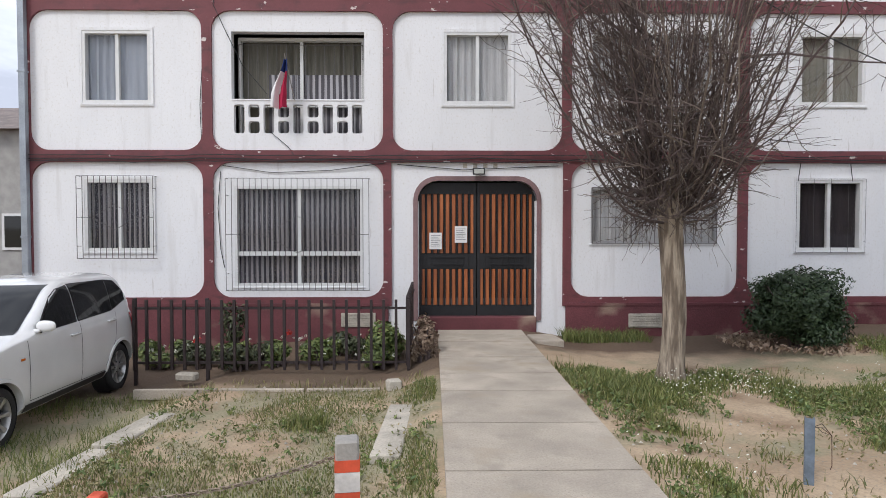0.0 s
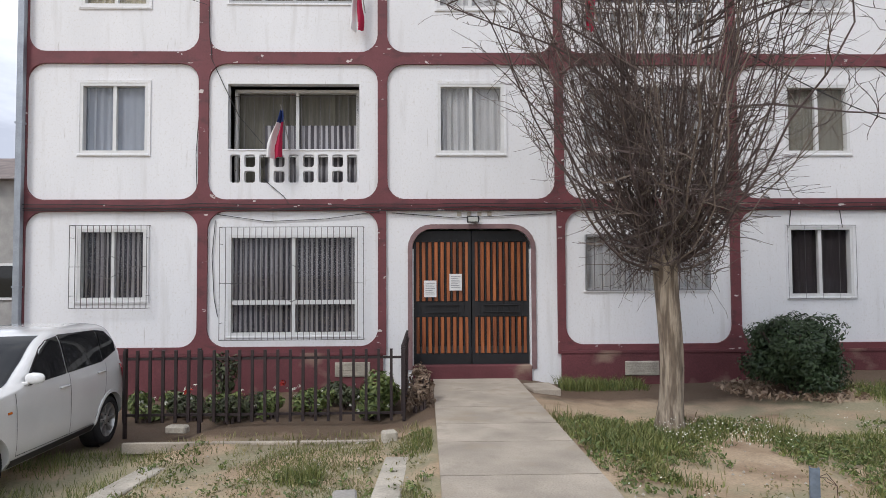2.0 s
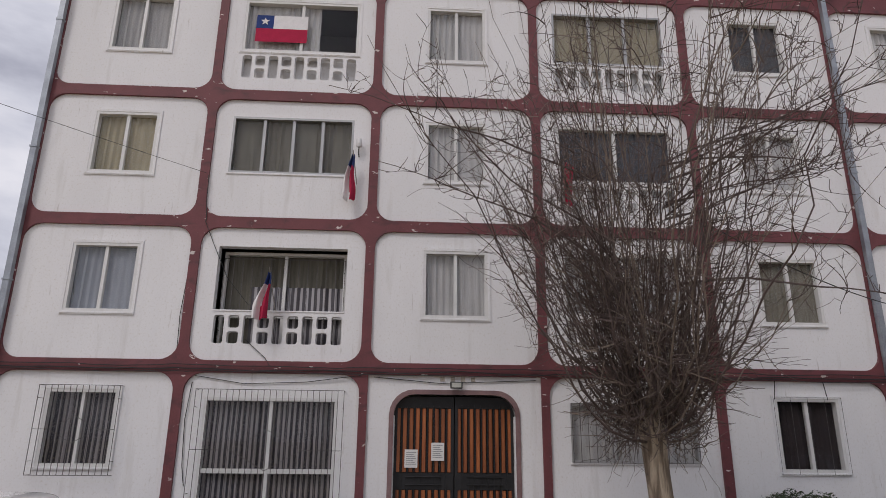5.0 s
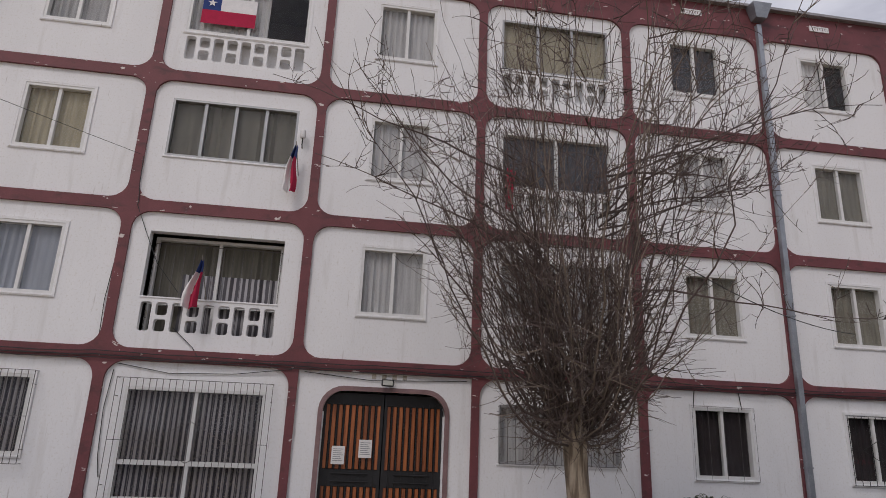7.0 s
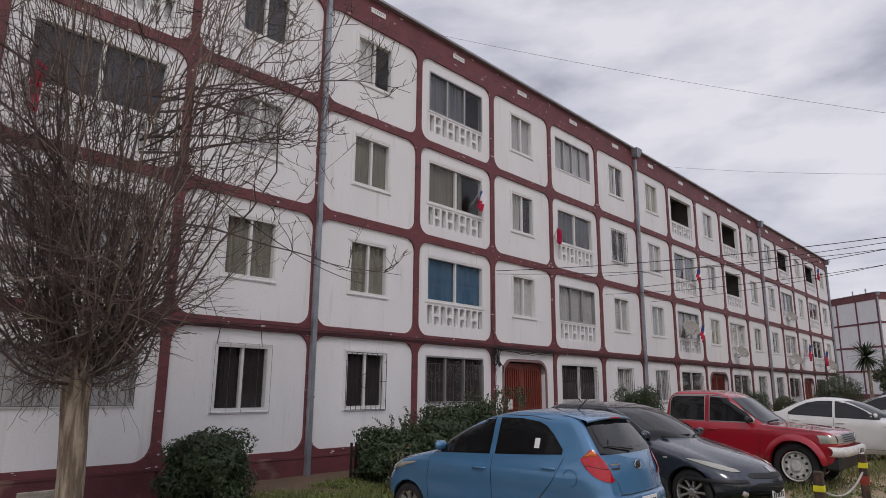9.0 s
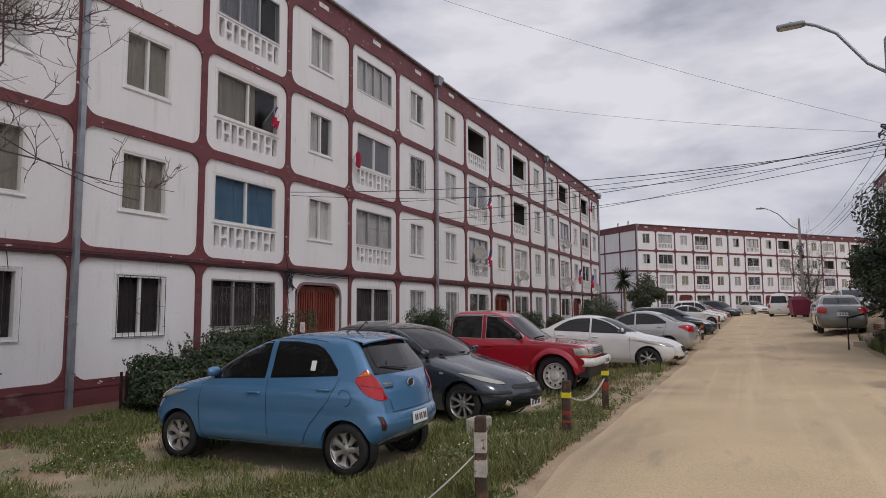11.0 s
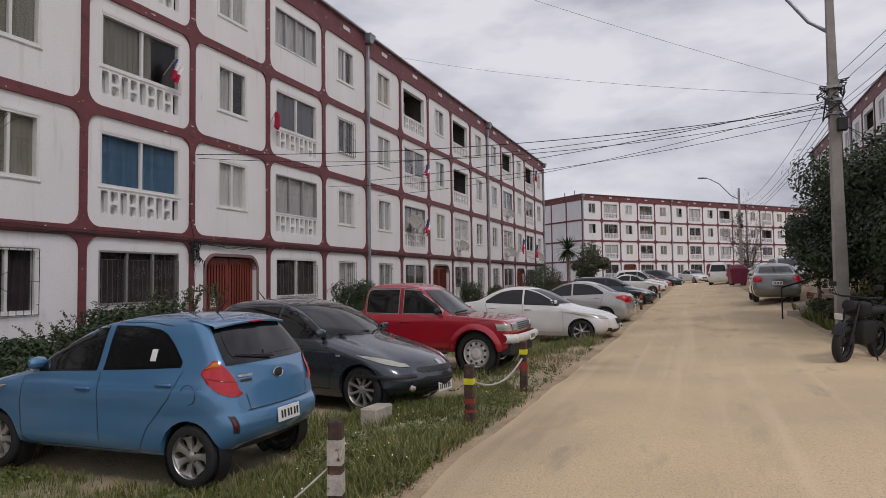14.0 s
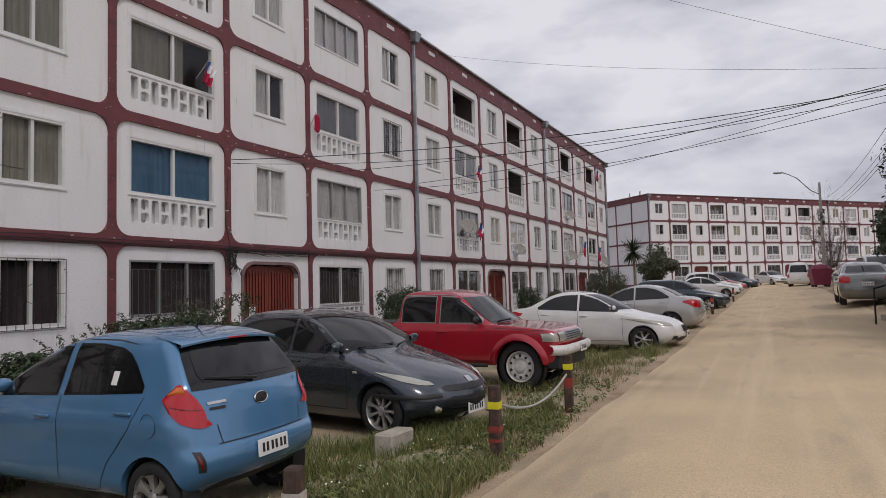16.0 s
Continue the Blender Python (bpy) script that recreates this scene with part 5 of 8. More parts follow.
    part("badge_ring", Geo().lathe([(0.052, 0.010), (0.058, 0.014), (0.064, 0.008)], 24, "z").mesh("badge_ring", M_CHROME, smooth=50), c, pose(0.0, sh.face(0, 0.91, True, 0.004)[1], 0.91, 80, 0, 0) @ Matrix.Diagonal((1.3, 0.75, 1, 1)))
    for z0, z1, x0, x1 in ((0.925, 0.945, -0.53, -0.36), (0.885, 0.905, -0.52, -0.38)):
        part("model_mark", across(sh, z0, z1, x0, x1, M_CHROME if z0 > 0.9 else M_BLACKP, "model_mark", True, 0.007), c, label="small dull bars")
    part("wiper", Geo().tube([sh.face(0.0, 1.055, True, 0.03), sh.face(-0.24, 1.085, True, 0.03), sh.face(-0.48, 1.11, True, 0.024)], [0.012, 0.008, 0.006], 5).mesh("wiper", M_BLACKP), c)
    sp = Geo()
    us = [-0.555 + 1.11 * i / 18 for i in range(19)]
    edge = lambda x, ds, z: (x, sh.y(3.225 + ds) + 0.16 * x * x, z - 0.12 * x * x)
    top = [sh.face(x * 0.97, 1.418 - 0.04 * x * x, True, 0.0) for x in us]
    sp.grid([[(p[0], p[1] + 0.10, p[2] + 0.024) for p in top], [(p[0], p[1] + 0.02, p[2] + 0.012) for p in top], [edge(x, -0.02, 1.408) for x in us], [edge(x, 0.0, 1.398) for x in us], [edge(x, -0.004, 1.382) for x in us], [sh.face(x * 0.97, 1.375 - 0.04 * x * x, True, -0.01) for x in us]])
    part("spoiler", sp.mesh("spoiler", M_P_BLUE, smooth=50), c)
    part("brake_lamp", Geo().bbox(-0.11, 0.11, sh.y(3.232), sh.y(3.222), 1.384, 1.396, 0.002).mesh("brake_lamp", M_TAIL), c)
    part("aerial", Geo().tube([(0, sh.y(2.74), 1.455), (0, sh.y(2.90), 1.60)], [0.012, 0.004], 5).mesh("aerial", M_BLACKP), c)
    p = sh.flank(2.62, 1.12, -1, 0.013)
    part("sticker", Geo().box(-0.003, 0.0, -0.032, 0.032, -0.055, 0.055).mesh("sticker", M_PAPER), c, pose(p[0], p[1], p[2], 0, 20, 0), "white paper sticker on the glass")
    return c


def hatchback_dark(at):
    L = 4.20
    sh = Body(L, [(0.18, 0.30, 4.0, 0.75), (0.26, 0.10, 4.13, 0.82), (0.36, 0.01, 4.18, 0.855), (0.46, 0.0, 4.20, 0.868), (0.54, 0.04, 4.20, 0.872), (0.60, 0.09, 4.17, 0.872), (0.67, 0.18, 4.15, 0.870), (0.74, 0.34, 4.14, 0.868),
                  (0.81, 0.56, 4.12, 0.866), (0.88, 0.82, 4.10, 0.852), (0.94, 1.06, 4.08, 0.835), (0.99, 1.24, 4.05, 0.812), (1.06, 1.38, 4.0, 0.785), (1.15, 1.54, 3.94, 0.75), (1.25, 1.72, 3.87, 0.71), (1.34, 1.90, 3.80, 0.67),
                  (1.41, 2.08, 3.72, 0.625), (1.46, 2.28, 3.60, 0.56), (1.495, 2.50, 3.40, 0.44), (1.51, 2.72, 3.10, 0.2)],
              1.0, rf=(0.32, 0.46), bow=(0.24, 0.09), cabin=(0.18, 0.10))
    seams = [[(1.38, 0.32), (1.35, 0.62), (1.42, 0.93)], [(2.44, 0.28), (2.44, 0.99)], [(3.12, 0.34), (3.32, 0.62), (3.46, 1.0)], [(1.38, 0.30), (3.12, 0.29)]]
    c = car(at, "dark grey hatchback parked with its nose to the road", M_P_DARK, sh, (0.87, 3.475), 0.312, 0.20, 9,
            [([(1.50, 0.975), (1.95, 0.99), (2.38, 1.00)], [(1.50, 1.0), (1.72, 1.14), (1.95, 1.27), (2.16, 1.35), (2.38, 1.385)]),
             ([(2.47, 1.005), (3.0, 1.02), (3.38, 1.035)], [(2.47, 1.385), (2.9, 1.385), (3.2, 1.36), (3.38, 1.33)]),
             ([(3.44, 1.04), (3.72, 1.07)], [(3.44, 1.32), (3.60, 1.24), (3.72, 1.10)])],
            [(1.02, 0.71), (1.20, 0.64), (1.41, 0.54)], [(1.08, 0.56), (1.36, 0.50)], seams, [(2.30, 0.86), (3.28, 0.90)], style="thin", mirror=(1.58, 1.04))
    for side in (1, -1):
        part("headlamp", lamp_patch(sh, side, False, [(0.34, 0.735), (0.50, 0.675), (0.66, 0.645), (0.85, 0.622), (1.05, 0.612)], [(0.30, 0.775), (0.46, 0.765), (0.64, 0.74), (0.84, 0.705), (1.03, 0.655)], M_HEAD, "headlamp", 0.014), c, label="long swept clear headlamp")
        part("bumper_strip", lamp_patch(sh, side, False, [(-0.22, 0.475), (0.5, 0.47), (1.06, 0.465)], [(-0.22, 0.53), (0.5, 0.525), (1.06, 0.52)], M_BLACKP, "bumper_strip", 0.014), c)
        part("side_strip", pane_side(sh, side, [(1.30, 0.535), (3.05, 0.55)], [(1.30, 0.585), (3.05, 0.60)], M_BLACKP, "side_strip", 0.010), c, label="black rubbing strip on the doors")
        part("side_repeater", Geo().bbox(0, 0.012, -0.035, 0.035, -0.014, 0.014, 0.005).mesh("side_repeater", M_HEAD), c, pose(*sh.flank(1.22, 0.76, side, 0.0), 0, 0, 0 if side > 0 else 180))
        fog = sh.wrap(1.02, 0.335, side, False, 0.0)
        part("fog_lamp", Geo().lathe([(0.001, 0.022), (0.045, 0.02), (0.058, 0.0)], 16, "z").mesh("fog_lamp", M_CHROME), c, pose(*fog, -86, 0, -side * 25))
        part("tail_lamp", lamp_patch(sh, side, True, [(-0.05, 0.74), (1.0, 0.74)], [(-0.02, 1.0), (0.9, 0.99)], M_TAIL, "tail_lamp", 0.014), c)
    part("grille", across(sh, 0.255, 0.475, -0.46, 0.46, M_BLACKP, "grille", False, 0.008, 14, 0.10), c, label="wide black front grille")
    part("upper_grille", across(sh, 0.535, 0.60, -0.44, 0.44, M_BLACKP, "upper_grille", False, 0.008, 14, 0.05), c)
    for k in range(4):
        part("grille_bar", across(sh, 0.285 + k * 0.045, 0.297 + k * 0.045, -0.38, 0.38, M_P_DARK, "grille_bar", False, 0.016, 14), c)
    part("badge", Geo().bbox(-0.045, 0.045, -0.008, 0.010, -0.055, 0.055, 0.007).mesh("badge", M_CHROME), c, pose(0, sh.face(0, 0.64, False, 0.006)[1], 0.64, 50, 0, 0))
    plate(c, sh.face(0, 0.315, False, 0.020)[1], 0.315, 1, 2)
    for x0, x1 in ((0.52, 0.02), (-0.02, -0.52)):
        part("wiper", Geo().tube([sh.face(x0, 1.015, False, 0.03), sh.face(x1, 1.035, False, 0.028)], 0.010, 5).mesh("wiper", M_BLACKP), c)
    part("aerial", Geo().tube([(0, sh.y(3.4), 1.48), (0, sh.y(3.6), 1.66)], [0.012, 0.004], 5).mesh("aerial", M_BLACKP), c)
    return c


def pickup_red(at):
    L = 4.70
    sh = Body(L, [(0.40, 0.30, 4.60, 0.76), (0.46, 0.14, 4.67, 0.82), (0.56, 0.10, 4.70, 0.838), (0.70, 0.08, 4.70, 0.845), (0.84, 0.08, 4.70, 0.846), (0.90, 0.10, 4.70, 0.846), (0.955, 0.16, 4.70, 0.84), (0.985, 0.28, 4.70, 0.828), (1.015, 0.62, 4.70, 0.816), (1.04, 1.0, 4.70, 0.805),
                  (1.055, 1.20, 4.69, 0.798), (1.06, 1.22, 4.66, 0.795), (1.065, 1.235, 3.26, 0.79), (1.075, 1.25, 3.22, 0.785), (1.16, 1.36, 3.20, 0.765), (1.28, 1.52, 3.185, 0.738), (1.40, 1.67, 3.165, 0.71), (1.49, 1.79, 3.14, 0.685), (1.56, 1.91, 3.09, 0.65), (1.605, 2.05, 3.0, 0.58), (1.63, 2.25, 2.84, 0.42), (1.64, 2.45, 2.65, 0.2)],
              1.08, taper=[(0, 0.975), (0.5, 1.0), (4.5, 1.0), (4.7, 0.985)], rf=(0.10, 0.14), rr=(0.05, 0.07), rg=(0.08, 0.12), bow=(0.05, 0.01), cabin=(0.09, 0.03), soft=2)
    seams = [[(1.40, 0.46), (1.36, 0.7), (1.36, 1.04)], [(2.32, 0.46), (2.32, 1.05), (2.32, 1.52)], [(2.96, 0.50), (3.10, 0.75), (3.12, 1.06)], [(1.40, 0.46), (2.96, 0.46)], [(3.26, 0.45), (3.26, 1.05)], [(0.20, 0.955), (1.25, 1.0)]]
    c = car(at, "red four-door pickup truck parked with its nose to the road", M_P_RED, sh, (0.80, 3.75), 0.385, 0.24, 10,
            [([(1.46, 1.085), (2.27, 1.09)], [(1.46, 1.12), (1.62, 1.28), (1.78, 1.42), (1.88, 1.49), (2.27, 1.52)]),
             ([(2.38, 1.09), (3.06, 1.10)], [(2.38, 1.52), (2.95, 1.52), (3.03, 1.49), (3.06, 1.40)])],
            [(1.09, 0.70), (1.28, 0.665), (1.48, 0.60)], [(1.14, 0.60), (1.46, 0.55)], seams, [(2.20, 0.94), (3.02, 0.95)], style="steel", rim_mat=M_RIMW, seal=M_CHROMED, mirror=(1.55, 1.12), mirror_mat=M_BLACKP)
    for side in (1, -1):
        part("indicator_lamp", lamp_patch(sh, side, False, [(-0.10, 0.79), (0.4, 0.79), (0.95, 0.79)], [(-0.10, 0.915), (0.4, 0.92), (0.95, 0.92)], M_HEAD, "indicator_lamp", 0.016), c, label="pale corner lamp")
        part("headlamp", across(sh, 0.785, 0.92, min(side * 0.46, side * 0.71), max(side * 0.46, side * 0.71), M_HEAD, "headlamp", False, 0.014), c)
        for s0 in (0.80, 3.75):
            part("wheel_flare", Geo().grid([[sh.flank(s0 - q * math.cos(a), 0.385 + q * math.sin(a), side, o) for a in [0.10 + 0.1470 * i for i in range(21)]] for q, o in ((0.425, 0.0), (0.430, 0.050), (0.47, 0.046), (0.53, 0.004))]).mesh("wheel_flare", M_P_RED, smooth=50), c)
        part("side_step", Geo().tube([(side * 0.86, sh.y(1.35), 0.40), (side * 0.86, sh.y(3.2), 0.40)], 0.03, 8).mesh("side_step", M_BLACKP, smooth=50), c)
        part("rain_gutter", strip(sh, side, [(1.86, 1.535), (2.3, 1.553), (3.02, 1.55)], M_CHROMED, "rain_gutter", 0.012, 0.008), c)
    part("grille", across(sh, 0.775, 0.93, -0.45, 0.45, M_ZINC, "grille", False, 0.012), c, label="grey front grille")
    for k in range(4):
        part("grille_bar", across(sh, 0.795 + k * 0.034, 0.808 + k * 0.034, -0.42, 0.42, M_BLACKP, "grille_bar", False, 0.018), c)
    g = Geo()
    rows = []
    for z, o in ((0.58, -0.03), (0.60, 0.02), (0.655, 0.05), (0.71, 0.03), (0.735, -0.03)):
        rows.append([(x, sh.y(-0.03) - 0.09 * (abs(x) / 0.86) ** 4 - (0.16 if abs(x) > 0.85 else 0) + o, z) for x in (-0.87, -0.86, -0.78, -0.6, -0.3, 0, 0.3, 0.6, 0.78, 0.86, 0.87)])
    part("bumper", g.grid(rows).mesh("bumper", M_RIMW, smooth=50), c, label="white steel front bumper")
    part("valance", Geo().bbox(-0.78, 0.78, sh.y(0.34), sh.y(0.10), 0.36, 0.575, 0.03).mesh("valance", M_BLACKP), c, label="black valance under the bumper")
    plate(c, sh.y(-0.085), 0.66, 1)
    part("wiper", Geo().tube([sh.face(0.5, 1.09, False, 0.02), sh.face(-0.1, 1.105, False, 0.02)], 0.010, 5).mesh("wiper", M_BLACKP), c)
    part("load_bed", Geo().box(-0.68, 0.68, sh.y(4.62), sh.y(3.34), 1.045, 1.064).mesh("load_bed", M_BLACKP), c, label="black liner of the load bed")
    return c


def sedan(at, paint_mat, label, fine=3):
    L = 4.45
    sh = Body(L, [(0.19, 0.28, 4.22, 0.73), (0.27, 0.09, 4.37, 0.80), (0.38, 0.01, 4.43, 0.836), (0.50, 0.0, 4.45, 0.848), (0.60, 0.04, 4.44, 0.85), (0.69, 0.14, 4.42, 0.848), (0.77, 0.28, 4.41, 0.845), (0.84, 0.52, 4.40, 0.84), (0.91, 0.84, 4.385, 0.825), (0.965, 1.10, 4.36, 0.808), (1.02, 1.27, 4.31, 0.787),
                  (1.06, 1.35, 4.20, 0.772), (1.085, 1.40, 3.95, 0.760), (1.12, 1.47, 3.80, 0.745), (1.20, 1.61, 3.66, 0.71), (1.29, 1.79, 3.49, 0.672), (1.37, 1.98, 3.31, 0.632), (1.43, 2.19, 3.13, 0.575), (1.47, 2.42, 2.95, 0.47), (1.485, 2.62, 2.75, 0.22)],
              1.04, rf=(0.30, 0.42), bow=(0.20, 0.09), cabin=(0.16, 0.12), fine=fine)
    seams = [[(1.36, 0.30), (1.36, 0.94)], [(2.44, 0.28), (2.44, 1.0)], [(3.1, 0.34), (3.36, 0.65), (3.48, 1.03)], [(1.36, 0.29), (3.1, 0.29)]]
    c = car(at, label, paint_mat, sh, (0.90, 3.50), 0.31, 0.19, 7,
            [([(1.50, 0.99), (2.39, 1.02)], [(1.50, 1.01), (1.75, 1.16), (1.98, 1.28), (2.18, 1.35), (2.39, 1.375)]), ([(2.48, 1.025), (3.45, 1.065)], [(2.48, 1.375), (2.80, 1.37), (3.05, 1.32), (3.25, 1.22), (3.45, 1.085)])],
            [(1.04, 0.70), (1.20, 0.63), (1.38, 0.54)], [(1.13, 0.58), (1.34, 0.50)], seams, [(2.30, 0.88), (3.27, 0.92)], style="thin", mirror=(1.58, 1.06))
    for side in (1, -1):
        part("headlamp", lamp_patch(sh, side, False, [(-0.30, 0.80), (0.0, 0.70), (0.5, 0.64), (1.02, 0.62)], [(-0.36, 0.83), (0.0, 0.81), (0.5, 0.76), (1.0, 0.70)], M_HEAD, "headlamp", 0.014), c)
        part("tail_lamp", lamp_patch(sh, side, True, [(-0.12, 0.90), (0.3, 0.78), (1.0, 0.75), (1.12, 0.76)], [(-0.14, 0.96), (0.2, 1.0), (0.9, 0.99), (1.12, 0.95)], M_TAIL, "tail_lamp", 0.016), c)
        part("fog_lamp", lamp_patch(sh, side, False, [(0.75, 0.30), (1.10, 0.30)], [(0.75, 0.40), (1.06, 0.39)], M_BLACKP, "fog_lamp", 0.010), c)
    part("grille", across(sh, 0.47, 0.63, -0.30, 0.30, M_BLACKP, "grille", False, 0.010, 10, 0.06), c)
    part("lower_grille", across(sh, 0.24, 0.36, -0.42, 0.42, M_BLACKP, "lower_grille", False, 0.008, 10, 0.08), c)
    part("grille_trim", across(sh, 0.475, 0.50, -0.24, 0.24, M_CHROME, "grille_trim", False, 0.018), c)
    part("boot_seam", across(sh, 0.60, 0.607, -0.50, 0.50, M_BLACKP, "boot_seam", True, 0.005), c)
    plate(c, sh.face(0, 0.72, True, 0.016)[1], 0.72, -1)
    plate(c, sh.face(0, 0.42, False, 0.018)[1], 0.42, 1)
    return c


def compact_suv_white(at):
    L = 3.58
    sh = Body(L, [(0.24, 0.24, 3.38, 0.68), (0.32, 0.06, 3.50, 0.735), (0.44, 0.0, 3.56, 0.756), (0.60, 0.0, 3.58, 0.76), (0.74, 0.02, 3.57, 0.76), (0.84, 0.06, 3.55, 0.758), (0.91, 0.16, 3.54, 0.752), (0.96, 0.45, 3.53, 0.745), (1.0, 0.76, 3.51, 0.736), (1.04, 0.96, 3.49, 0.722),
                  (1.12, 1.08, 3.45, 0.70), (1.24, 1.25, 3.39, 0.67), (1.36, 1.43, 3.33, 0.638), (1.44, 1.57, 3.27, 0.605), (1.495, 1.73, 3.20, 0.555), (1.525, 1.93, 3.05, 0.46), (1.545, 2.2, 2.75, 0.25)],
              1.03, rf=(0.22, 0.26), rr=(0.18, 0.24), rg=(0.09, 0.13), bow=(0.12, 0.06), cabin=(0.12, 0.06))
    seams = [[(1.05, 0.36), (1.03, 0.97)], [(2.02, 0.34), (2.02, 1.02)], [(2.58, 0.40), (2.82, 0.68), (2.88, 1.03)], [(1.05, 0.36), (2.58, 0.34)]]
    c = car(at, "white compact hatchback parked with its nose to the road", M_P_WHITE, sh, (0.60, 2.98), 0.30, 0.175, 8,
            [([(1.27, 1.03), (1.96, 1.05)], [(1.27, 1.06), (1.45, 1.22), (1.60, 1.34), (1.74, 1.41), (1.96, 1.435)]), ([(2.01, 1.05), (2.80, 1.075)], [(2.01, 1.445), (2.80, 1.43)]), ([(2.84, 1.08), (3.20, 1.17)], [(2.84, 1.43), (3.04, 1.40), (3.20, 1.25)])],
            [(1.05, 0.58), (1.25, 0.55), (1.45, 0.49)], [(1.10, 0.56), (1.40, 0.48)], seams, [(1.88, 0.90), (2.72, 0.94)], style="thin", sill=(0.25, 0.33), mirror=(1.22, 1.08))
    for side in (1, -1):
        part("tail_lamp", lamp_patch(sh, side, True, [(0.1, 0.74), (1.0, 0.74)], [(0.0, 0.98), (0.95, 0.97)], M_TAIL, "tail_lamp", 0.012), c)
        part("headlamp", lamp_patch(sh, side, False, [(-0.05, 0.70), (0.5, 0.67), (1.1, 0.66)], [(-0.08, 0.82), (0.5, 0.82), (1.1, 0.80)], M_HEAD, "headlamp", 0.012), c)
        part("side_repeater", Geo().bbox(0, 0.012, -0.03, 0.03, -0.012, 0.012, 0.004).mesh("side_repeater", M_AMBER), c, pose(*sh.flank(0.93, 0.80, side, 0.0), 0, 0, 0 if side > 0 else 180))
        for s0 in (0.60, 2.98):
            part("arch_trim", Geo().grid([[sh.flank(s0 - q * math.cos(a), 0.30 + q * math.sin(a), side, o) for a in [0.02 + 0.155 * i for i in range(21)]] for q, o in ((0.340, 0.0), (0.343, 0.014), (0.375, 0.012), (0.38, 0.0))]).mesh("arch_trim", M_P_WHITE, smooth=50), c)
    plate(c, sh.face(0, 0.50, False, 0.016)[1], 0.50, 1)
    return c


def wagon(at, paint_mat, label, tall=1.0):
    L = 4.4
    up = lambda z: 1.02 + (z - 1.02) * (tall * 1.5 - 1.02) / 0.48
    sh = Body(L, [(0.20, 0.28, 4.18, 0.74), (0.30, 0.06, 4.35, 0.82), (0.44, 0.0, 4.40, 0.855), (0.60, 0.03, 4.40, 0.862), (0.72, 0.16, 4.38, 0.86), (0.82, 0.44, 4.37, 0.855), (0.92, 0.86, 4.35, 0.84), (0.98, 1.14, 4.33, 0.82),
                  (up(1.04), 1.28, 4.30, 0.79), (up(1.14), 1.45, 4.25, 0.75), (up(1.26), 1.66, 4.18, 0.70), (up(1.37), 1.88, 4.08, 0.655), (up(1.44), 2.08, 3.95, 0.60), (up(1.48), 2.32, 3.75, 0.5), (up(1.50), 2.6, 3.4, 0.25)],
              1.02, rf=(0.30, 0.42), bow=(0.20, 0.07), cabin=(0.15, 0.06), fine=2, soft=2)
    seams = [[(1.36, 0.30), (1.36, 0.94)], [(2.44, 0.28), (2.44, 1.0)], [(3.2, 0.34), (3.42, 1.0)]]
    c = car(at, label, paint_mat, sh, (0.87, 3.47), 0.31, 0.19, 7,
            [([(1.52, up(1.04)), (2.38, up(1.05))], [(1.52, up(1.06)), (1.95, up(1.30)), (2.38, up(1.39))]), ([(2.46, up(1.05)), (3.36, up(1.06))], [(2.46, up(1.39)), (3.36, up(1.38))]), ([(3.44, up(1.06)), (4.0, up(1.10))], [(3.44, up(1.37)), (3.75, up(1.34)), (4.0, up(1.18))])],
            [(up(1.06), 0.68), (up(1.20), 0.61), (up(1.39), 0.53)], [(up(1.10), 0.62), (up(1.36), 0.52)], seams, [(2.28, 0.88), (3.25, 0.92)], mirror=(1.60, up(1.08)))
    for side in (1, -1):
        part("headlamp", lamp_patch(sh, side, False, [(-0.25, 0.78), (0.3, 0.66), (1.0, 0.62)], [(-0.30, 0.83), (0.3, 0.79), (1.0, 0.72)], M_HEAD, "headlamp", 0.014), c)
        part("tail_lamp", lamp_patch(sh, side, True, [(-0.02, 0.74), (1.0, 0.74)], [(0.0, 1.02), (0.9, 1.0)], M_TAIL, "tail_lamp", 0.014), c)
    part("grille", across(sh, 0.46, 0.62, -0.34, 0.34, M_BLACKP, "grille", False, 0.010, 10, 0.06), c)
    plate(c, sh.face(0, 0.60, True, 0.016)[1], 0.60, -1)
    plate(c, sh.face(0, 0.40, False, 0.018)[1], 0.40, 1)
    return c


def on_ground(x, y, turn):
    return pose(x, y, lift(x, y) + 0.0, 0, 0, turn)


hatchback_blue(on_ground(6.61, -6.02, 1.5) @ Matrix.Diagonal((0.95, 0.955, 0.985, 1)))
hatchback_dark(on_ground(10.05, -6.10, 172) @ Matrix.Scale(0.97, 4))
pickup_red(on_ground(13.45, -6.05, 180) @ Matrix.Diagonal((0.97, 0.97, 1.02, 1)))
sedan(on_ground(19.3, -7.15, 180), M_P_WHITE, "white saloon car parked with its nose to the road", 4)
sedan(on_ground(24.6, -7.1, 0), M_P_SILVER, "silver saloon car parked with its tail to the road", 4)
compact_suv_white(on_ground(-4.90, -3.95, 180) @ Matrix.Scale(0.955, 4))
wagon(on_ground(36.0, -7.2, 180), M_P_NAVY, "dark blue estate car parked beside the block")
sedan(on_ground(51.0, -7.0, 180), M_P_WHITE, "white saloon car parked further up the street", 2)
wagon(on_ground(57.0, -7.0, 180), M_P_WHITE, "white people carrier parked up the street", 1.2)
wagon(on_ground(63.0, -7.0, 180), M_P_RED, "red car parked up the street")
wagon(on_ground(72.0, -8.0, 150), M_P_NAVY, "dark off-road car at the street's end", 1.15)
sedan(on_ground(78.0, -11.0, 120), M_P_WHITE, "white saloon car at the street's end", 2)
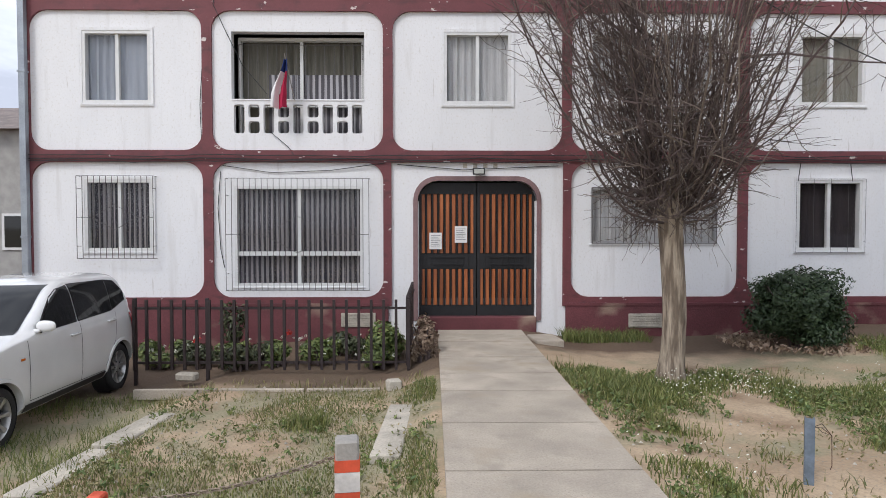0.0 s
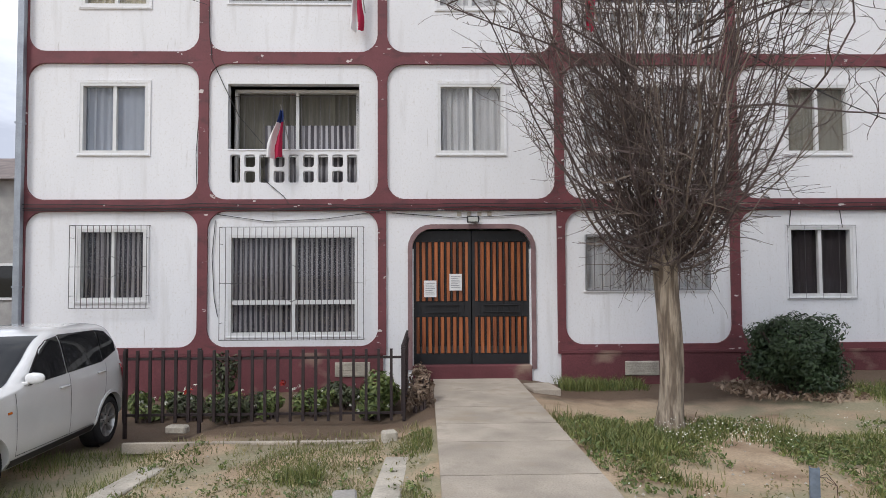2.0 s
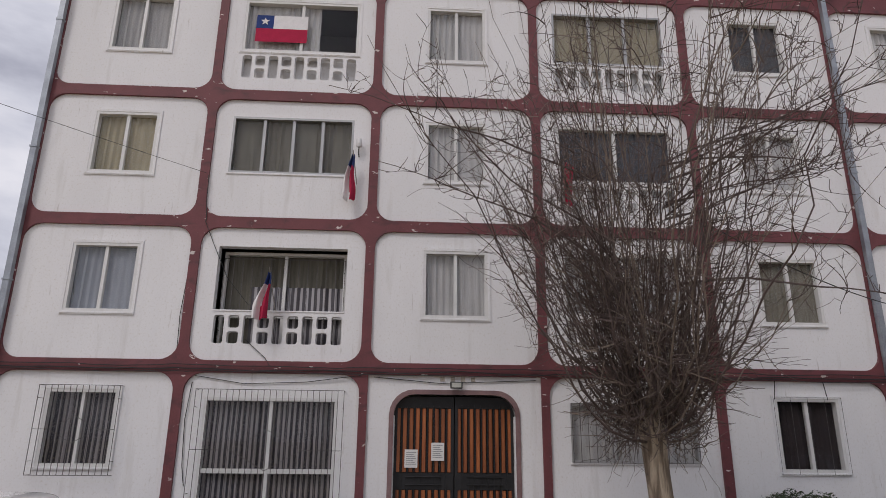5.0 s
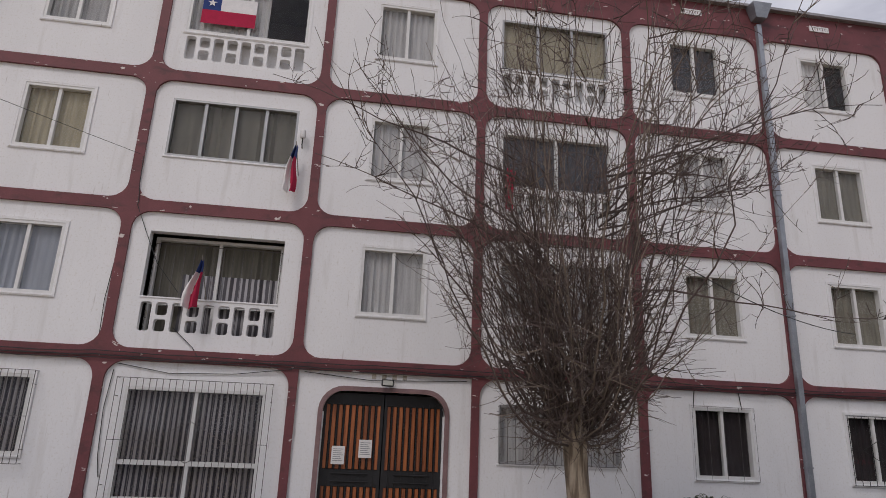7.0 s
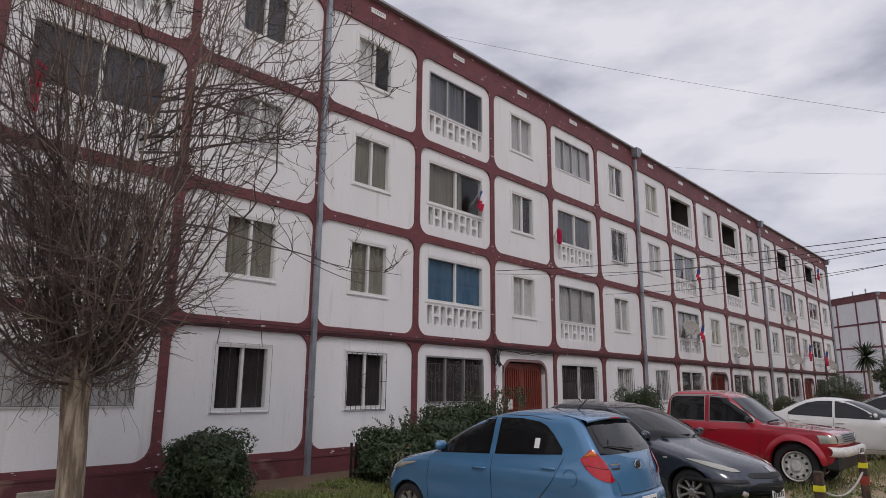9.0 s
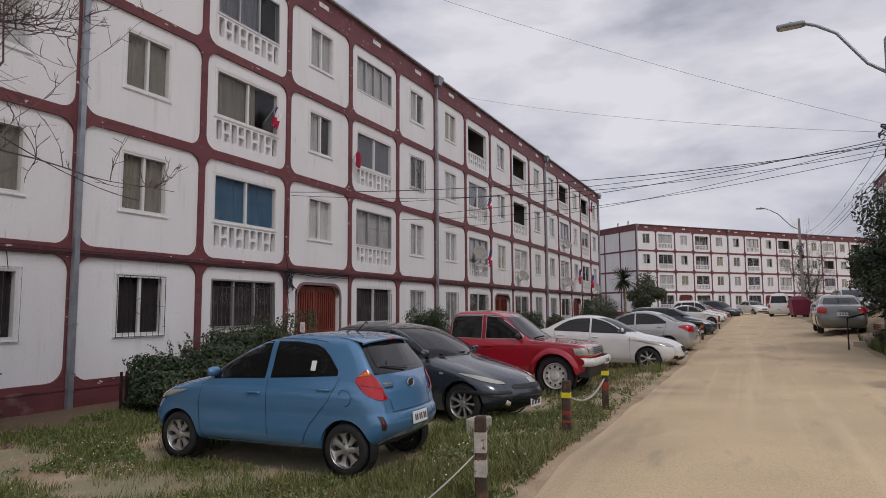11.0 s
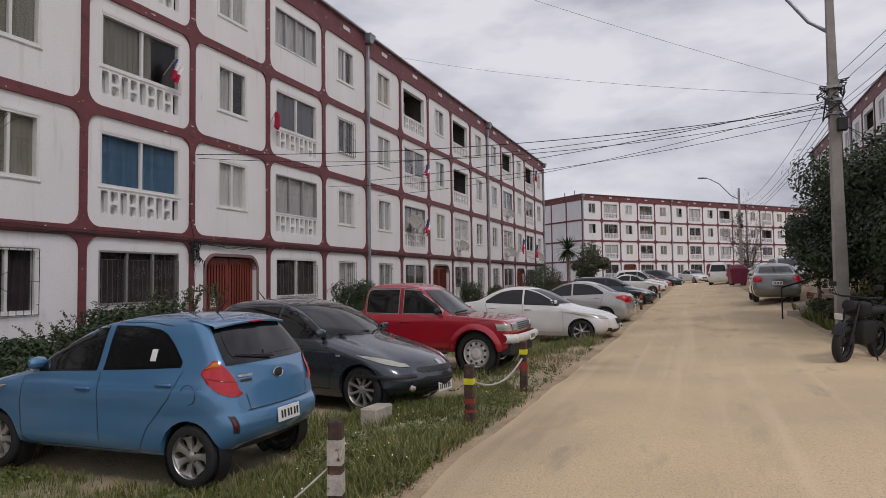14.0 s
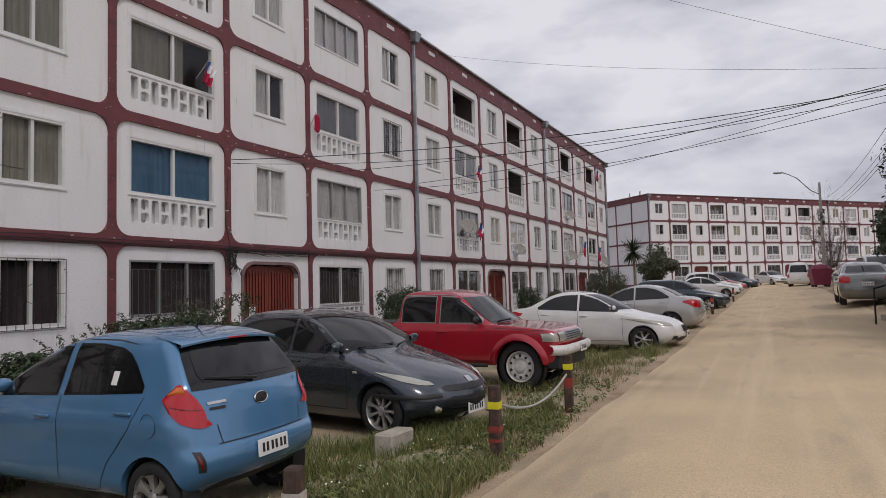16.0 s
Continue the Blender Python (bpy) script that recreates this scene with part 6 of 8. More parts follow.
sedan(on_ground(31.2, -14.15, -91), M_P_GREY, "grey-green saloon car parked across the road, tail towards us", 4)
wagon(on_ground(38.0, -15.6, 95), M_P_SILVER, "silver estate car parked across the road")
wagon(on_ground(45.0, -15.2, -85), M_P_WHITE, "white car parked across the road", 0.95)
wagon(on_ground(66.0, -13.2, -95), M_P_WHITE, "white van at the far end of the road", 1.35)

# ---------- before the first door ----------
def slab(name, at, sx, sy, sz, m, label, category, group="", bev=0.012):
    """A cast block that rests with its top at the given height."""
    return thing(name, Geo().bbox(-sx / 2, sx / 2, -sy / 2, sy / 2, -sz, 0, bev).mesh(name, m), at, label, category, group)


path_root = new("walkway")
tagged(path_root, "worn concrete walkway of cast slabs leading to the door", "walkway", kind="structure")
yy = -0.36
edges = [-0.36, -1.46, -2.60, -3.55, -4.35, -5.45, -6.55, -7.75, -9.28]
for a, b in zip(edges, edges[1:]):
    z1, z0 = 0.17 * step(-7.6, -9.0, a), 0.17 * step(-7.6, -9.0, b)
    x0, x1 = -0.225, 1.135
    g = Geo()
    gap = 0.011
    g.add([(x0, b + gap, z0), (x1, b + gap, z0), (x1, a - gap, z1), (x0, a - gap, z1), (x0, b + gap, z0 - 0.25), (x1, b + gap, z0 - 0.25), (x1, a - gap, z1 - 0.25), (x0, a - gap, z1 - 0.25)],
          [(0, 1, 2, 3), (0, 4, 5, 1), (1, 5, 6, 2), (2, 6, 7, 3), (3, 7, 4, 0)])
    part("paving_slab", g.mesh("paving_slab", M_CONC), path_root)
slab("doorstep", (0.4425, 0.12, 0.165), 1.99, 0.34, 0.5, M_PLINTH, "burgundy painted doorstep under the entrance gate", "doorstep")
slab("concrete_offcut", pose(1.42, -1.0, -0.02, 0, 0, 6), 0.42, 0.62, 0.12, M_CONC, "flat piece of concrete beside the walkway", "concrete slab")
slab("wheel_stop", pose(-0.66, -5.05, -0.150, 0, 0, -2.5), 0.25, 1.50, 0.16, M_KERB, "pale concrete wheel strip lying in the grass", "concrete strip")
for k, (x, y, l) in enumerate(((-3.13, -4.75, 1.0), (-3.24, -5.77, 1.0), (-3.36, -6.79, 1.0), (-3.48, -7.8, 0.95))):
    slab("kerb", pose(x, y, lift(x, y) + 0.030, 0, 0, -6.5 + k * 0.4), 0.26, l, 0.2, M_KERB, "pale concrete kerb stone beside the parking space", "kerb", "kerb stones")
for x, l, a in ((-3.3, 0.95, 1), (-2.3, 0.98, -1), (-1.35, 0.85, 1)):
    slab("edging_board", pose(x, -3.38, -0.212, 0, 0, a), l, 0.06, 0.12, M_CONC, "weathered edging board in front of the flower bed", "edging board", "edging boards", 0.006)
slab("stone_block", pose(-0.76, -3.45, -0.09, 0, 0, 20), 0.17, 0.13, 0.14, M_KERB, "small pale stone block at the bed's corner", "stone", bev=0.02)
slab("stone_block", pose(-3.4, -2.75, -0.16, 0, 0, -8), 0.26, 0.14, 0.10, M_KERB, "flat pale stone under the fence", "stone", bev=0.02)

# the iron fence, along the bed and back to the wall
fence = new("fence")
fence.matrix_basis = Matrix.Translation((0, 0, -0.22))
tagged(fence, "dark brown iron picket fence round the flower bed", "fence")
picket = Geo().tube([(0, 0, 0.06), (0, 0, 0.96)], 0.024, 4).mesh("picket", M_FENCE)
post_m = Geo().box(-0.02, 0.02, -0.02, 0.02, -0.15, 0.98).mesh("fence_post", M_FENCE)
FX0, FX1, FY = -4.12, -0.62, -2.60
n = 23
for k in range(n):
    x = FX0 + (FX1 - FX0) * k / (n - 1)
    part("picket", picket, fence, (x, FY, 0))
for x in (FX0, -3.2, FX1):
    part("fence_post", post_m, fence, (x, FY + 0.03, 0))
for z in (0.15, 0.85):
    part("fence_rail", Geo().box(FX0, FX1, FY + 0.013, FY + 0.033, z - 0.015, z + 0.015).mesh("fence_rail", M_FENCE), fence)
    part("fence_rail", Geo().box(FX1 - 0.01, FX1 + 0.01, FY + 0.05, -0.08, z - 0.015, z + 0.015).mesh("fence_rail", M_FENCE), fence)
for k in range(1, 24):
    part("picket", picket, fence, (FX1 - 0.02, FY + (-0.1 - FY) * k / 24, 0.03))

# posts and chain in front of the parking space
def post(at, h, w, m, bands, label, square=True, cap=None):
    root = new("bollard"); root.matrix_basis = at
    tagged(root, label, "bollard", "posts along the road")
    part("shaft", Geo().bbox(-w / 2, w / 2, -w / 2, w / 2, -0.2, h, 0.012).mesh("shaft", m), root)
    for z0, z1, bm_ in bands:
        part("band", Geo().box(-w / 2 - 0.003, w / 2 + 0.003, -w / 2 - 0.003, w / 2 + 0.003, z0, z1).mesh("band", bm_), root)
    return root


post(pose(-0.765, -7.53, -0.12, 0, 0, 8), 0.67, 0.125, M_POLE, ((0.0, 0.40, M_ORANGE), (0.403, 0.505, M_WBAND), (0.508, 0.57, M_ORANGE)), "square concrete post with orange and white bands")
post(pose(-2.22, -7.26, -0.22, 0, 0, 0), 0.37, 0.09, M_ORANGE, (), "short orange post holding the chain")
post(pose(5.46, -8.95, 0.15, 0, 0, 15), 0.67, 0.095, M_RUST, ((0.17, 0.31, M_WORNBAND), (0.37, 0.54, M_WORNBAND)), "rusty brown steel post with worn whitish bands")
post(pose(8.25, -8.96, 0.04, 0, 0, 5), 0.81, 0.10, M_RUST, ((0.60, 0.665, M_YBAND), (0.39, 0.445, M_DULLRED), (0.30, 0.33, M_DULLRED)), "rusty brown post with yellow and red bands")
post(pose(10.72, -8.93, 0.13, 0, 0, 5), 0.74, 0.10, M_RUST, ((0.56, 0.63, M_YBAND), (0.34, 0.46, M_DULLRED)), "rusty brown post with a yellow band")
for x, y in ((31.0, -9.0), (36.5, -9.1), (42.0, -9.2)):
    post(pose(x, y, lift(x, y), 0, 0, 0), 0.75, 0.10, M_RUST, ((0.5, 0.62, M_ORANGE), (0.3, 0.4, M_WBAND)), "dark post with an orange band further up the road")
up = Geo()
up.box(-0.032, 0.032, -0.005, 0.005, -0.2, 0.46); up.box(-0.032, -0.024, 0.005, 0.045, -0.2, 0.46); up.box(0.024, 0.032, 0.005, 0.045, -0.2, 0.46)
thing("metal_post", up.mesh("metal_post", M_POSTBLUE, fix=True), pose(2.36, -6.42, -0.15, 0, 0, -25), "blue-grey painted channel post in the sand", "post")
wire = Geo()
for k in range(3):
    wire.tube([(2.39 + 0.02 * k, -6.40, 0.24), (2.47, -6.38, 0.26 - 0.03 * k), (2.53, -6.40, 0.18), (2.51, -6.44, -0.02), (2.50, -6.44, -0.05)], 0.0028, 4)
thing("twisted_wire", wire.mesh("twisted_wire", M_RUST), (0, 0, 0), "loose rusty wire tied to the post", "wire", kind="stuff")


def sagging(a, b, sag, n=16):
    a, b = Vector(a), Vector(b)
    return [a.lerp(b, i / n) - Vector((0, 0, sag * 4 * (i / n) * (1 - i / n))) for i in range(n + 1)]


def chain(a, b, sag, label):
    """A hanging chain of oval links, each turned a quarter from the last."""
    g = Geo()
    L = (Vector(b) - Vector(a)).length
    n = int(L / 0.034)
    pts = sagging(a, b, sag, n)
    for i in range(n):
        p, q = pts[i], pts[i + 1]
        d = (q - p).normalized(); u = d.orthogonal().normalized()
        if i % 2:
            u = d.cross(u)
        c = (p + q) / 2
        loop = [c + d * 0.024 * math.cos(t) + u * 0.012 * math.sin(t) for t in [6.2832 * k / 8 for k in range(9)]]
        g.tube(loop, 0.0042, 4, False)
    thing("chain", g.mesh("chain", M_CHAIN), (0, 0, 0), label, "chain", kind="stuff")


chain((-0.80, -7.50, 0.45), (-2.22, -7.26, 0.10), 0.06, "rusty steel chain hanging between two posts")
chain((-2.22, -7.26, 0.08), (-3.4, -7.9, -0.12), 0.08, "rusty steel chain running on over the grass")
thing("rope", Geo().tube(sagging((8.27, -8.90, 0.72), (10.7, -8.92, 0.64), 0.22, 24), 0.014, 6).mesh("rope", M_ROPE, smooth=60), (0, 0, 0), "pale hose hanging between two posts", "hose")
thing("rope", Geo().tube(sagging((5.46, -8.9, 0.5), (3.6, -8.6, 0.12), 0.08, 14), 0.007, 5).mesh("rope", M_ROPE, smooth=60), (0, 0, 0), "thin pale rope tied to the post", "rope")
slab("concrete_block", pose(8.70, -7.60, 0.25, 0, 3, 4), 0.52, 0.22, 0.34, M_KERB, "pale concrete block lying in the weeds", "concrete block", bev=0.02)
slab("drain_slab", pose(7.35, -0.75, 0.02, 0, 0, 0), 0.55, 0.5, 0.16, M_CONC, "concrete slab under the rain pipe", "concrete slab")

# ---------- the bare tree ----------
def bare_tree(at, label, rnd, h_trunk, r_trunk, limbs, reach, top, twigs, wide=1.0, laterals=12):
    """A pollarded tree with many upright bare branches that start at the trunk's head."""
    root = new("tree"); root.matrix_basis = at
    tagged(root, label, "tree")
    g = Geo()
    N, ring = 14, []
    zs = np.linspace(-0.25, h_trunk + 0.35, 14)
    rows = []
    for z in zs:
        f = z / h_trunk
        r = r_trunk * (1.0 + 0.55 * math.exp(-max(z, 0) * 7) + 0.30 * max(0, f - 0.75))
        rows.append([((r * (1 + 0.10 * math.sin(3 * a + z * 2) + 0.06 * math.sin(7 * a - z * 3))) * math.cos(a) + 0.03 * math.sin(z * 2.2), r * math.sin(a) * (1 + 0.08 * math.cos(5 * a)), z)
                     for a in [6.28318 * k / N for k in range(N)] + [0]])
    g.grid([list(reversed(r)) for r in rows])
    part("trunk", g.mesh("trunk", M_BARK, smooth=70, fix=True), root)
    thick, fine, pale = Geo(), Geo(), Geo()

    def shoot(p, d, length, r, up, n, wob):
        pts = [p.copy()]
        d = d.normalized()
        for i in range(n):
            d = (d + Vector((rnd.gauss(0, wob), rnd.gauss(0, wob), rnd.gauss(0, wob * 0.6) + up))).normalized()
            p = p + d * length / n
            pts.append(p.copy())
        return pts, [r * (1 - 0.85 * i / n) for i in range(n + 1)], d

    for k in range(limbs):
        a = 6.28318 * (k * 0.61803) + rnd.uniform(-0.2, 0.2)
        f = rnd.random()
        rho = 0.10 + reach * f
        start = Vector((0.10 * math.cos(a), 0.10 * math.sin(a), h_trunk + rnd.uniform(-0.15, 0.25)))
        tilt0, tilt1 = radians(12 + 55 * f + rnd.uniform(0, 28)) * wide, radians(3 + 27 * f * f + rnd.uniform(0, 8)) * wide
        d0 = Vector((math.sin(tilt0) * math.cos(a), math.sin(tilt0) * math.sin(a), math.cos(tilt0)))
        d1 = Vector((math.sin(tilt1) * math.cos(a), math.sin(tilt1) * math.sin(a), math.cos(tilt1)))
        length = top * (1.0 - 0.35 * f) * (0.46 + 0.54 * rnd.random())
        r0 = rnd.uniform(0.007, 0.018)
        n_out, n_up = 4, 10
        p, pts = start.copy(), [start.copy()]
        for i in range(n_out + n_up):
            w = step(0, n_out, i + 0.5)
            dd = (d0 * (1 - w) + d1 * w + Vector((rnd.gauss(0, 0.17), rnd.gauss(0, 0.17), 0))).normalized()
            p = p + dd * (rho * 1.15 / n_out + 0.06 if i < n_out else length / n_up)
            pts.append(p.copy())
        rs = [r0 * (1 - 0.85 * i / (len(pts) - 1)) for i in range(len(pts))]
        pts_all = pts
        (thick if rnd.random() < 0.62 else pale).tube(pts, [max(0.0035, q) for q in rs], 5, False)
        for t in range(5):
            q = pts[rnd.randint(1, 4)]
            dd = Vector((q.x * 1.6 + rnd.gauss(0, 0.5), q.y * 1.6 + rnd.gauss(0, 0.5), rnd.uniform(-0.9, 0.35)))
            tp, tr, _ = shoot(q, dd, rnd.uniform(0.15, 0.55), rnd.uniform(0.005, 0.009), rnd.uniform(-0.12, 0.15), 5, 0.22)
            (fine if rnd.random() < 0.7 else pale).tube(tp, [max(0.003, v) for v in tr], 3, False)
        for t in range(twigs):
            i = min(12, 3 + int(10 * rnd.random() ** 0.85))
            q = pts[i].lerp(pts[i + 1], rnd.random())
            out = Vector((q.x, q.y, 0.25)).normalized()
            dd = (Vector((rnd.gauss(0, 0.75), rnd.gauss(0, 0.75), rnd.uniform(-0.15, 1.0))) + out * 0.6).normalized()
            ln = rnd.uniform(0.35, 1.25) * (1.0 if i < 9 else 0.8)
            tp, tr, _ = shoot(q, dd, ln, rnd.uniform(0.005, 0.010), rnd.uniform(-0.05, 0.14), 8, 0.21)
            (fine if rnd.random() < 0.6 else pale).tube(tp, [max(0.0026, v) for v in tr], 3, False)
            for u in range(2):
                j = rnd.randint(2, 5)
                dd2 = (dd * 0.6 + Vector((rnd.gauss(0, 0.7), rnd.gauss(0, 0.7), rnd.gauss(0.1, 0.6)))).normalized()
                t2, r2, _ = shoot(tp[j], dd2, rnd.uniform(0.12, 0.5), 0.004, 0.0, 3, 0.2)
                (fine if rnd.random() < 0.8 else pale).tube(t2, [0.004, 0.0035, 0.003, 0.0022], 3, False)
    # branches that leave the head sideways and curl up, most of them thin
    for k in range(laterals * 3):
        a = rnd.uniform(0, 6.283) if k % 3 else math.pi + rnd.uniform(-0.8, 0.8)
        q = Vector((0.22 * math.cos(a), 0.22 * math.sin(a), h_trunk + rnd.uniform(0.2, 1.9)))
        tp, tr, _ = shoot(q, Vector((math.cos(a), math.sin(a), rnd.uniform(0.1, 0.75))), rnd.uniform(1.1, 2.5) if k % 3 else rnd.uniform(1.8, 2.7), rnd.uniform(0.008, 0.015), rnd.uniform(0.06, 0.17), 10, 0.13)
        thick.tube(tp, [max(0.0035, v) for v in tr], 4, False)
        for u in range(11):
            j = rnd.randint(2, 9)
            t2, r2, _ = shoot(tp[j], Vector((math.cos(a) * 0.5 + rnd.gauss(0, 0.6), math.sin(a) * 0.5 + rnd.gauss(0, 0.6), rnd.gauss(0.35, 0.6))), rnd.uniform(0.2, 0.75), 0.006, rnd.uniform(-0.05, 0.14), 6, 0.2)
            (fine if rnd.random() < 0.75 else pale).tube(t2, [max(0.0026, v) for v in r2], 3, False)
            t3, r3, _ = shoot(t2[3], Vector((rnd.gauss(0, 1), rnd.gauss(0, 1), rnd.gauss(0.3, 0.7))), rnd.uniform(0.1, 0.35), 0.004, 0.05, 4, 0.2)
            fine.tube(t3, [max(0.0024, v) for v in r3], 3, False)
    # long laterals towards the open side, with knotty upturned tips
    for k in range(laterals):
        a = rnd.uniform(-0.65, 0.35) + (math.pi if k % 6 == 0 else 0)
        z = h_trunk + rnd.uniform(1.6, 3.5)
        d = Vector((math.cos(a) * 0.9, math.sin(a) * 0.5, rnd.uniform(0.15, 0.75)))
        tp, tr, _ = shoot(Vector((0.35 * math.cos(a), 0.35 * math.sin(a), z)), d, rnd.uniform(2.4, 4.0), 0.018, 0.0, 13, 0.11)
        thick.tube(tp, [max(0.0045, v) for v in tr], 4, False)
        for u in range(15):
            j = rnd.randint(4, 12)
            t2, r2, _ = shoot(tp[j], Vector((rnd.gauss(0.45, 0.5), rnd.gauss(0, 0.5), rnd.gauss(0.25, 0.5))), rnd.uniform(0.3, 1.0), 0.007, rnd.uniform(0.03, 0.16), 7, 0.17)
            fine.tube(t2, [max(0.0032, v) for v in r2], 3, False)
            for i2 in (2, 4, 6):
                t3, r3, _ = shoot(t2[i2], Vector((rnd.gauss(0, 0.7), rnd.gauss(0, 0.7), rnd.uniform(0.1, 1.0))), rnd.uniform(0.05, 0.22), 0.005, 0.1, 3, 0.2)
                fine.tube(t3, [0.005, 0.0045, 0.0045, 0.003], 3, False)
    # the tangle of short shoots at the head of the trunk
    for k in range(int(limbs * 9)):
        a, b = rnd.uniform(0, 6.283), rnd.random() ** 0.6
        zz = rnd.uniform(-0.2, 2.0)
        b *= min(1.0, 0.68 + 0.32 * max(0.0, zz + 0.3))
        q = Vector((0.95 * b * reach * math.cos(a), 0.95 * b * reach * math.sin(a), h_trunk + zz))
        dd = Vector((math.cos(a) * rnd.uniform(-0.4, 1), math.sin(a) * rnd.uniform(-0.4, 1), rnd.uniform(-0.9, 1.0)))
        tp, tr, _ = shoot(q, dd, rnd.uniform(0.25, 0.75), rnd.uniform(0.004, 0.008), 0.03, 7, 0.34)
        (fine if rnd.random() < 0.75 else pale).tube(tp, [max(0.0024, v) for v in tr], 3, False)
    part("branch_mass", thick.mesh("branches", M_TWIG, smooth=80), root, label="dark upright bare branches")["kind"] = "stuff"
    part("twig_mass", fine.mesh("twigs", M_TWIG), root, label="fine reddish bare twigs")["kind"] = "stuff"
    part("pale_twig_mass", pale.mesh("pale_twigs", M_TWIG2), root, label="straw-coloured bare twigs")["kind"] = "stuff"
    return root


bare_tree(pose(2.50, -3.35, -0.17, 0, 0, 0), "leafless tree with dense upright twigs on a grey trunk", random.Random(5), 2.02, 0.135, 126, 0.80, 8.0, 8, 1.0, 15)
bare_tree(pose(66.0, -15.6, 0.75, 0, 0, 40), "tall leafless tree beside the far lamp post", random.Random(8), 1.6, 0.16, 40, 0.9, 7.8, 8, 0.7)


# ---------- leaves ----------
def leaves(g, centre, radius, count, size, rnd, hollow=0.45, flat=0.7):
    """Small folded leaves scattered through an uneven ball."""
    cx, cy, cz = centre
    rx_, ry_, rz_ = radius
    for _ in range(count):
        a, u = rnd.uniform(0, 6.2832), rnd.uniform(-1, 1)
        s = math.sqrt(1 - u * u)
        d = Vector((s * math.cos(a), s * math.sin(a), u))
        lump = 0.82 + 0.30 * noise.noise(d * 2.3 + Vector((cx, cy, cz)))
        k = (hollow + (1 - hollow) * rnd.random() ** 0.5) * lump
        p = Vector((cx + d.x * rx_ * k, cy + d.y * ry_ * k, cz + d.z * rz_ * k))
        n = (d + Vector((rnd.gauss(0, 0.5), rnd.gauss(0, 0.5), rnd.gauss(0.3, 0.4)))).normalized()
        t = n.orthogonal().normalized()
        t = (t * math.cos(a * 7) + n.cross(t) * math.sin(a * 7))
        b = n.cross(t)
        l = size * rnd.uniform(0.6, 1.3)
        w = l * 0.42
        g.add([p - t * l * 0.5, p + b * w * 0.5 + n * w * 0.12, p + t * l * 0.5, p - b * w * 0.5 + n * w * 0.12], [(0, 1, 2, 3)])


def bush(at, label, r, h, m, rnd, count=2600, size=0.06, clumps=7, category="bush", name="bush"):
    root = new(name); root.matrix_basis = at
    tagged(root, label, category)
    st = Geo()
    for k in range(9):
        a = rnd.uniform(0, 6.28)
        st.tube([(0.08 * math.cos(a), 0.08 * math.sin(a), -0.1), (0.3 * r * math.cos(a), 0.3 * r * math.sin(a), h * 0.4), (0.6 * r * math.cos(a), 0.6 * r * math.sin(a), h * 0.75)], [0.02, 0.014, 0.006], 5, False)
    part("stem_clump", st.mesh("stem_clump", M_TWIG), root)["kind"] = "stuff"
    g = Geo()
    leaves(g, (0, 0, h * 0.52), (r * 0.86, r * 0.86, h * 0.50), count, size, rnd, 0.6)
    for k in range(clumps):
        a, u = rnd.uniform(0, 6.28), rnd.uniform(0.1, 0.85)
        leaves(g, (r * 0.6 * math.cos(a), r * 0.6 * math.sin(a), h * u), (r * 0.42, r * 0.42, h * 0.24), count // clumps // 2, size, rnd, 0.3)
    part("foliage", g.mesh("foliage", m), root)["kind"] = "stuff"
    return root


R = random.Random(21)
bush(pose(5.12, -1.40, lift(5.1, -1.3)), "round clipped dark green bush by the wall", 0.82, 1.20, M_LEAF, R, 13000, 0.065, 10)
ring = Geo()
for k in range(420):
    a, d = R.uniform(0, 6.283), R.uniform(0.6, 1.15)
    leaves(ring, (5.12 + d * math.cos(a), -1.45 + 0.75 * d * math.sin(a), -0.02), (0.06, 0.06, 0.07), 2, 0.10, R, 0.1)
thing("fallen_leaves", ring.mesh("fallen_leaves", M_DRYLEAF), (0, 0, 0), "pale dead leaves round the foot of the bush", "leaves", kind="stuff")
# shrubs along the wall past the rain pipe
for x, y, r, h, m, c in ((8.15, -2.1, 0.65, 0.75, M_LEAF, 2200), (7.75, -3.2, 0.5, 0.45, M_LEAF_O, 1400), (8.7, -1.5, 0.75, 0.95, M_LEAF, 2600), (9.6, -2.0, 0.8, 1.15, M_LEAF, 2600), (10.5, -1.7, 0.85, 1.38, M_LEAF, 3000), (11.4, -1.4, 0.75, 1.45, M_LEAF, 2200), (12.3, -1.6, 0.7, 1.25, M_LEAF_O, 1800),
                         (8.1, -2.9, 0.6, 0.6, M_LEAF_O, 1600), (9.3, -3.2, 0.7, 0.6, M_LEAF, 1600), (19.2, -1.6, 0.95, 1.75, M_LEAF, 3000), (17.4, -1.0, 0.5, 0.9, M_LEAF_O, 1200), (31.0, -1.3, 0.8, 1.5, M_LEAF, 1500), (34.5, -1.5, 0.7, 1.2, M_LEAF_O, 1200), (41.5, -1.8, 1.0, 2.2, M_LEAF, 1500), (44.5, -1.8, 1.1, 2.6, M_LEAF_O, 1500), (48.0, -1.6, 1.0, 2.0, M_LEAF, 1200)):
    bush(pose(x, y, lift(x, y)), "leafy dark green shrub in the bed along the wall" if m is M_LEAF else "twiggy olive-green shrub in the bed along the wall", r, h, m, R, int(c * 2.3), 0.08)
sprigs = Geo()
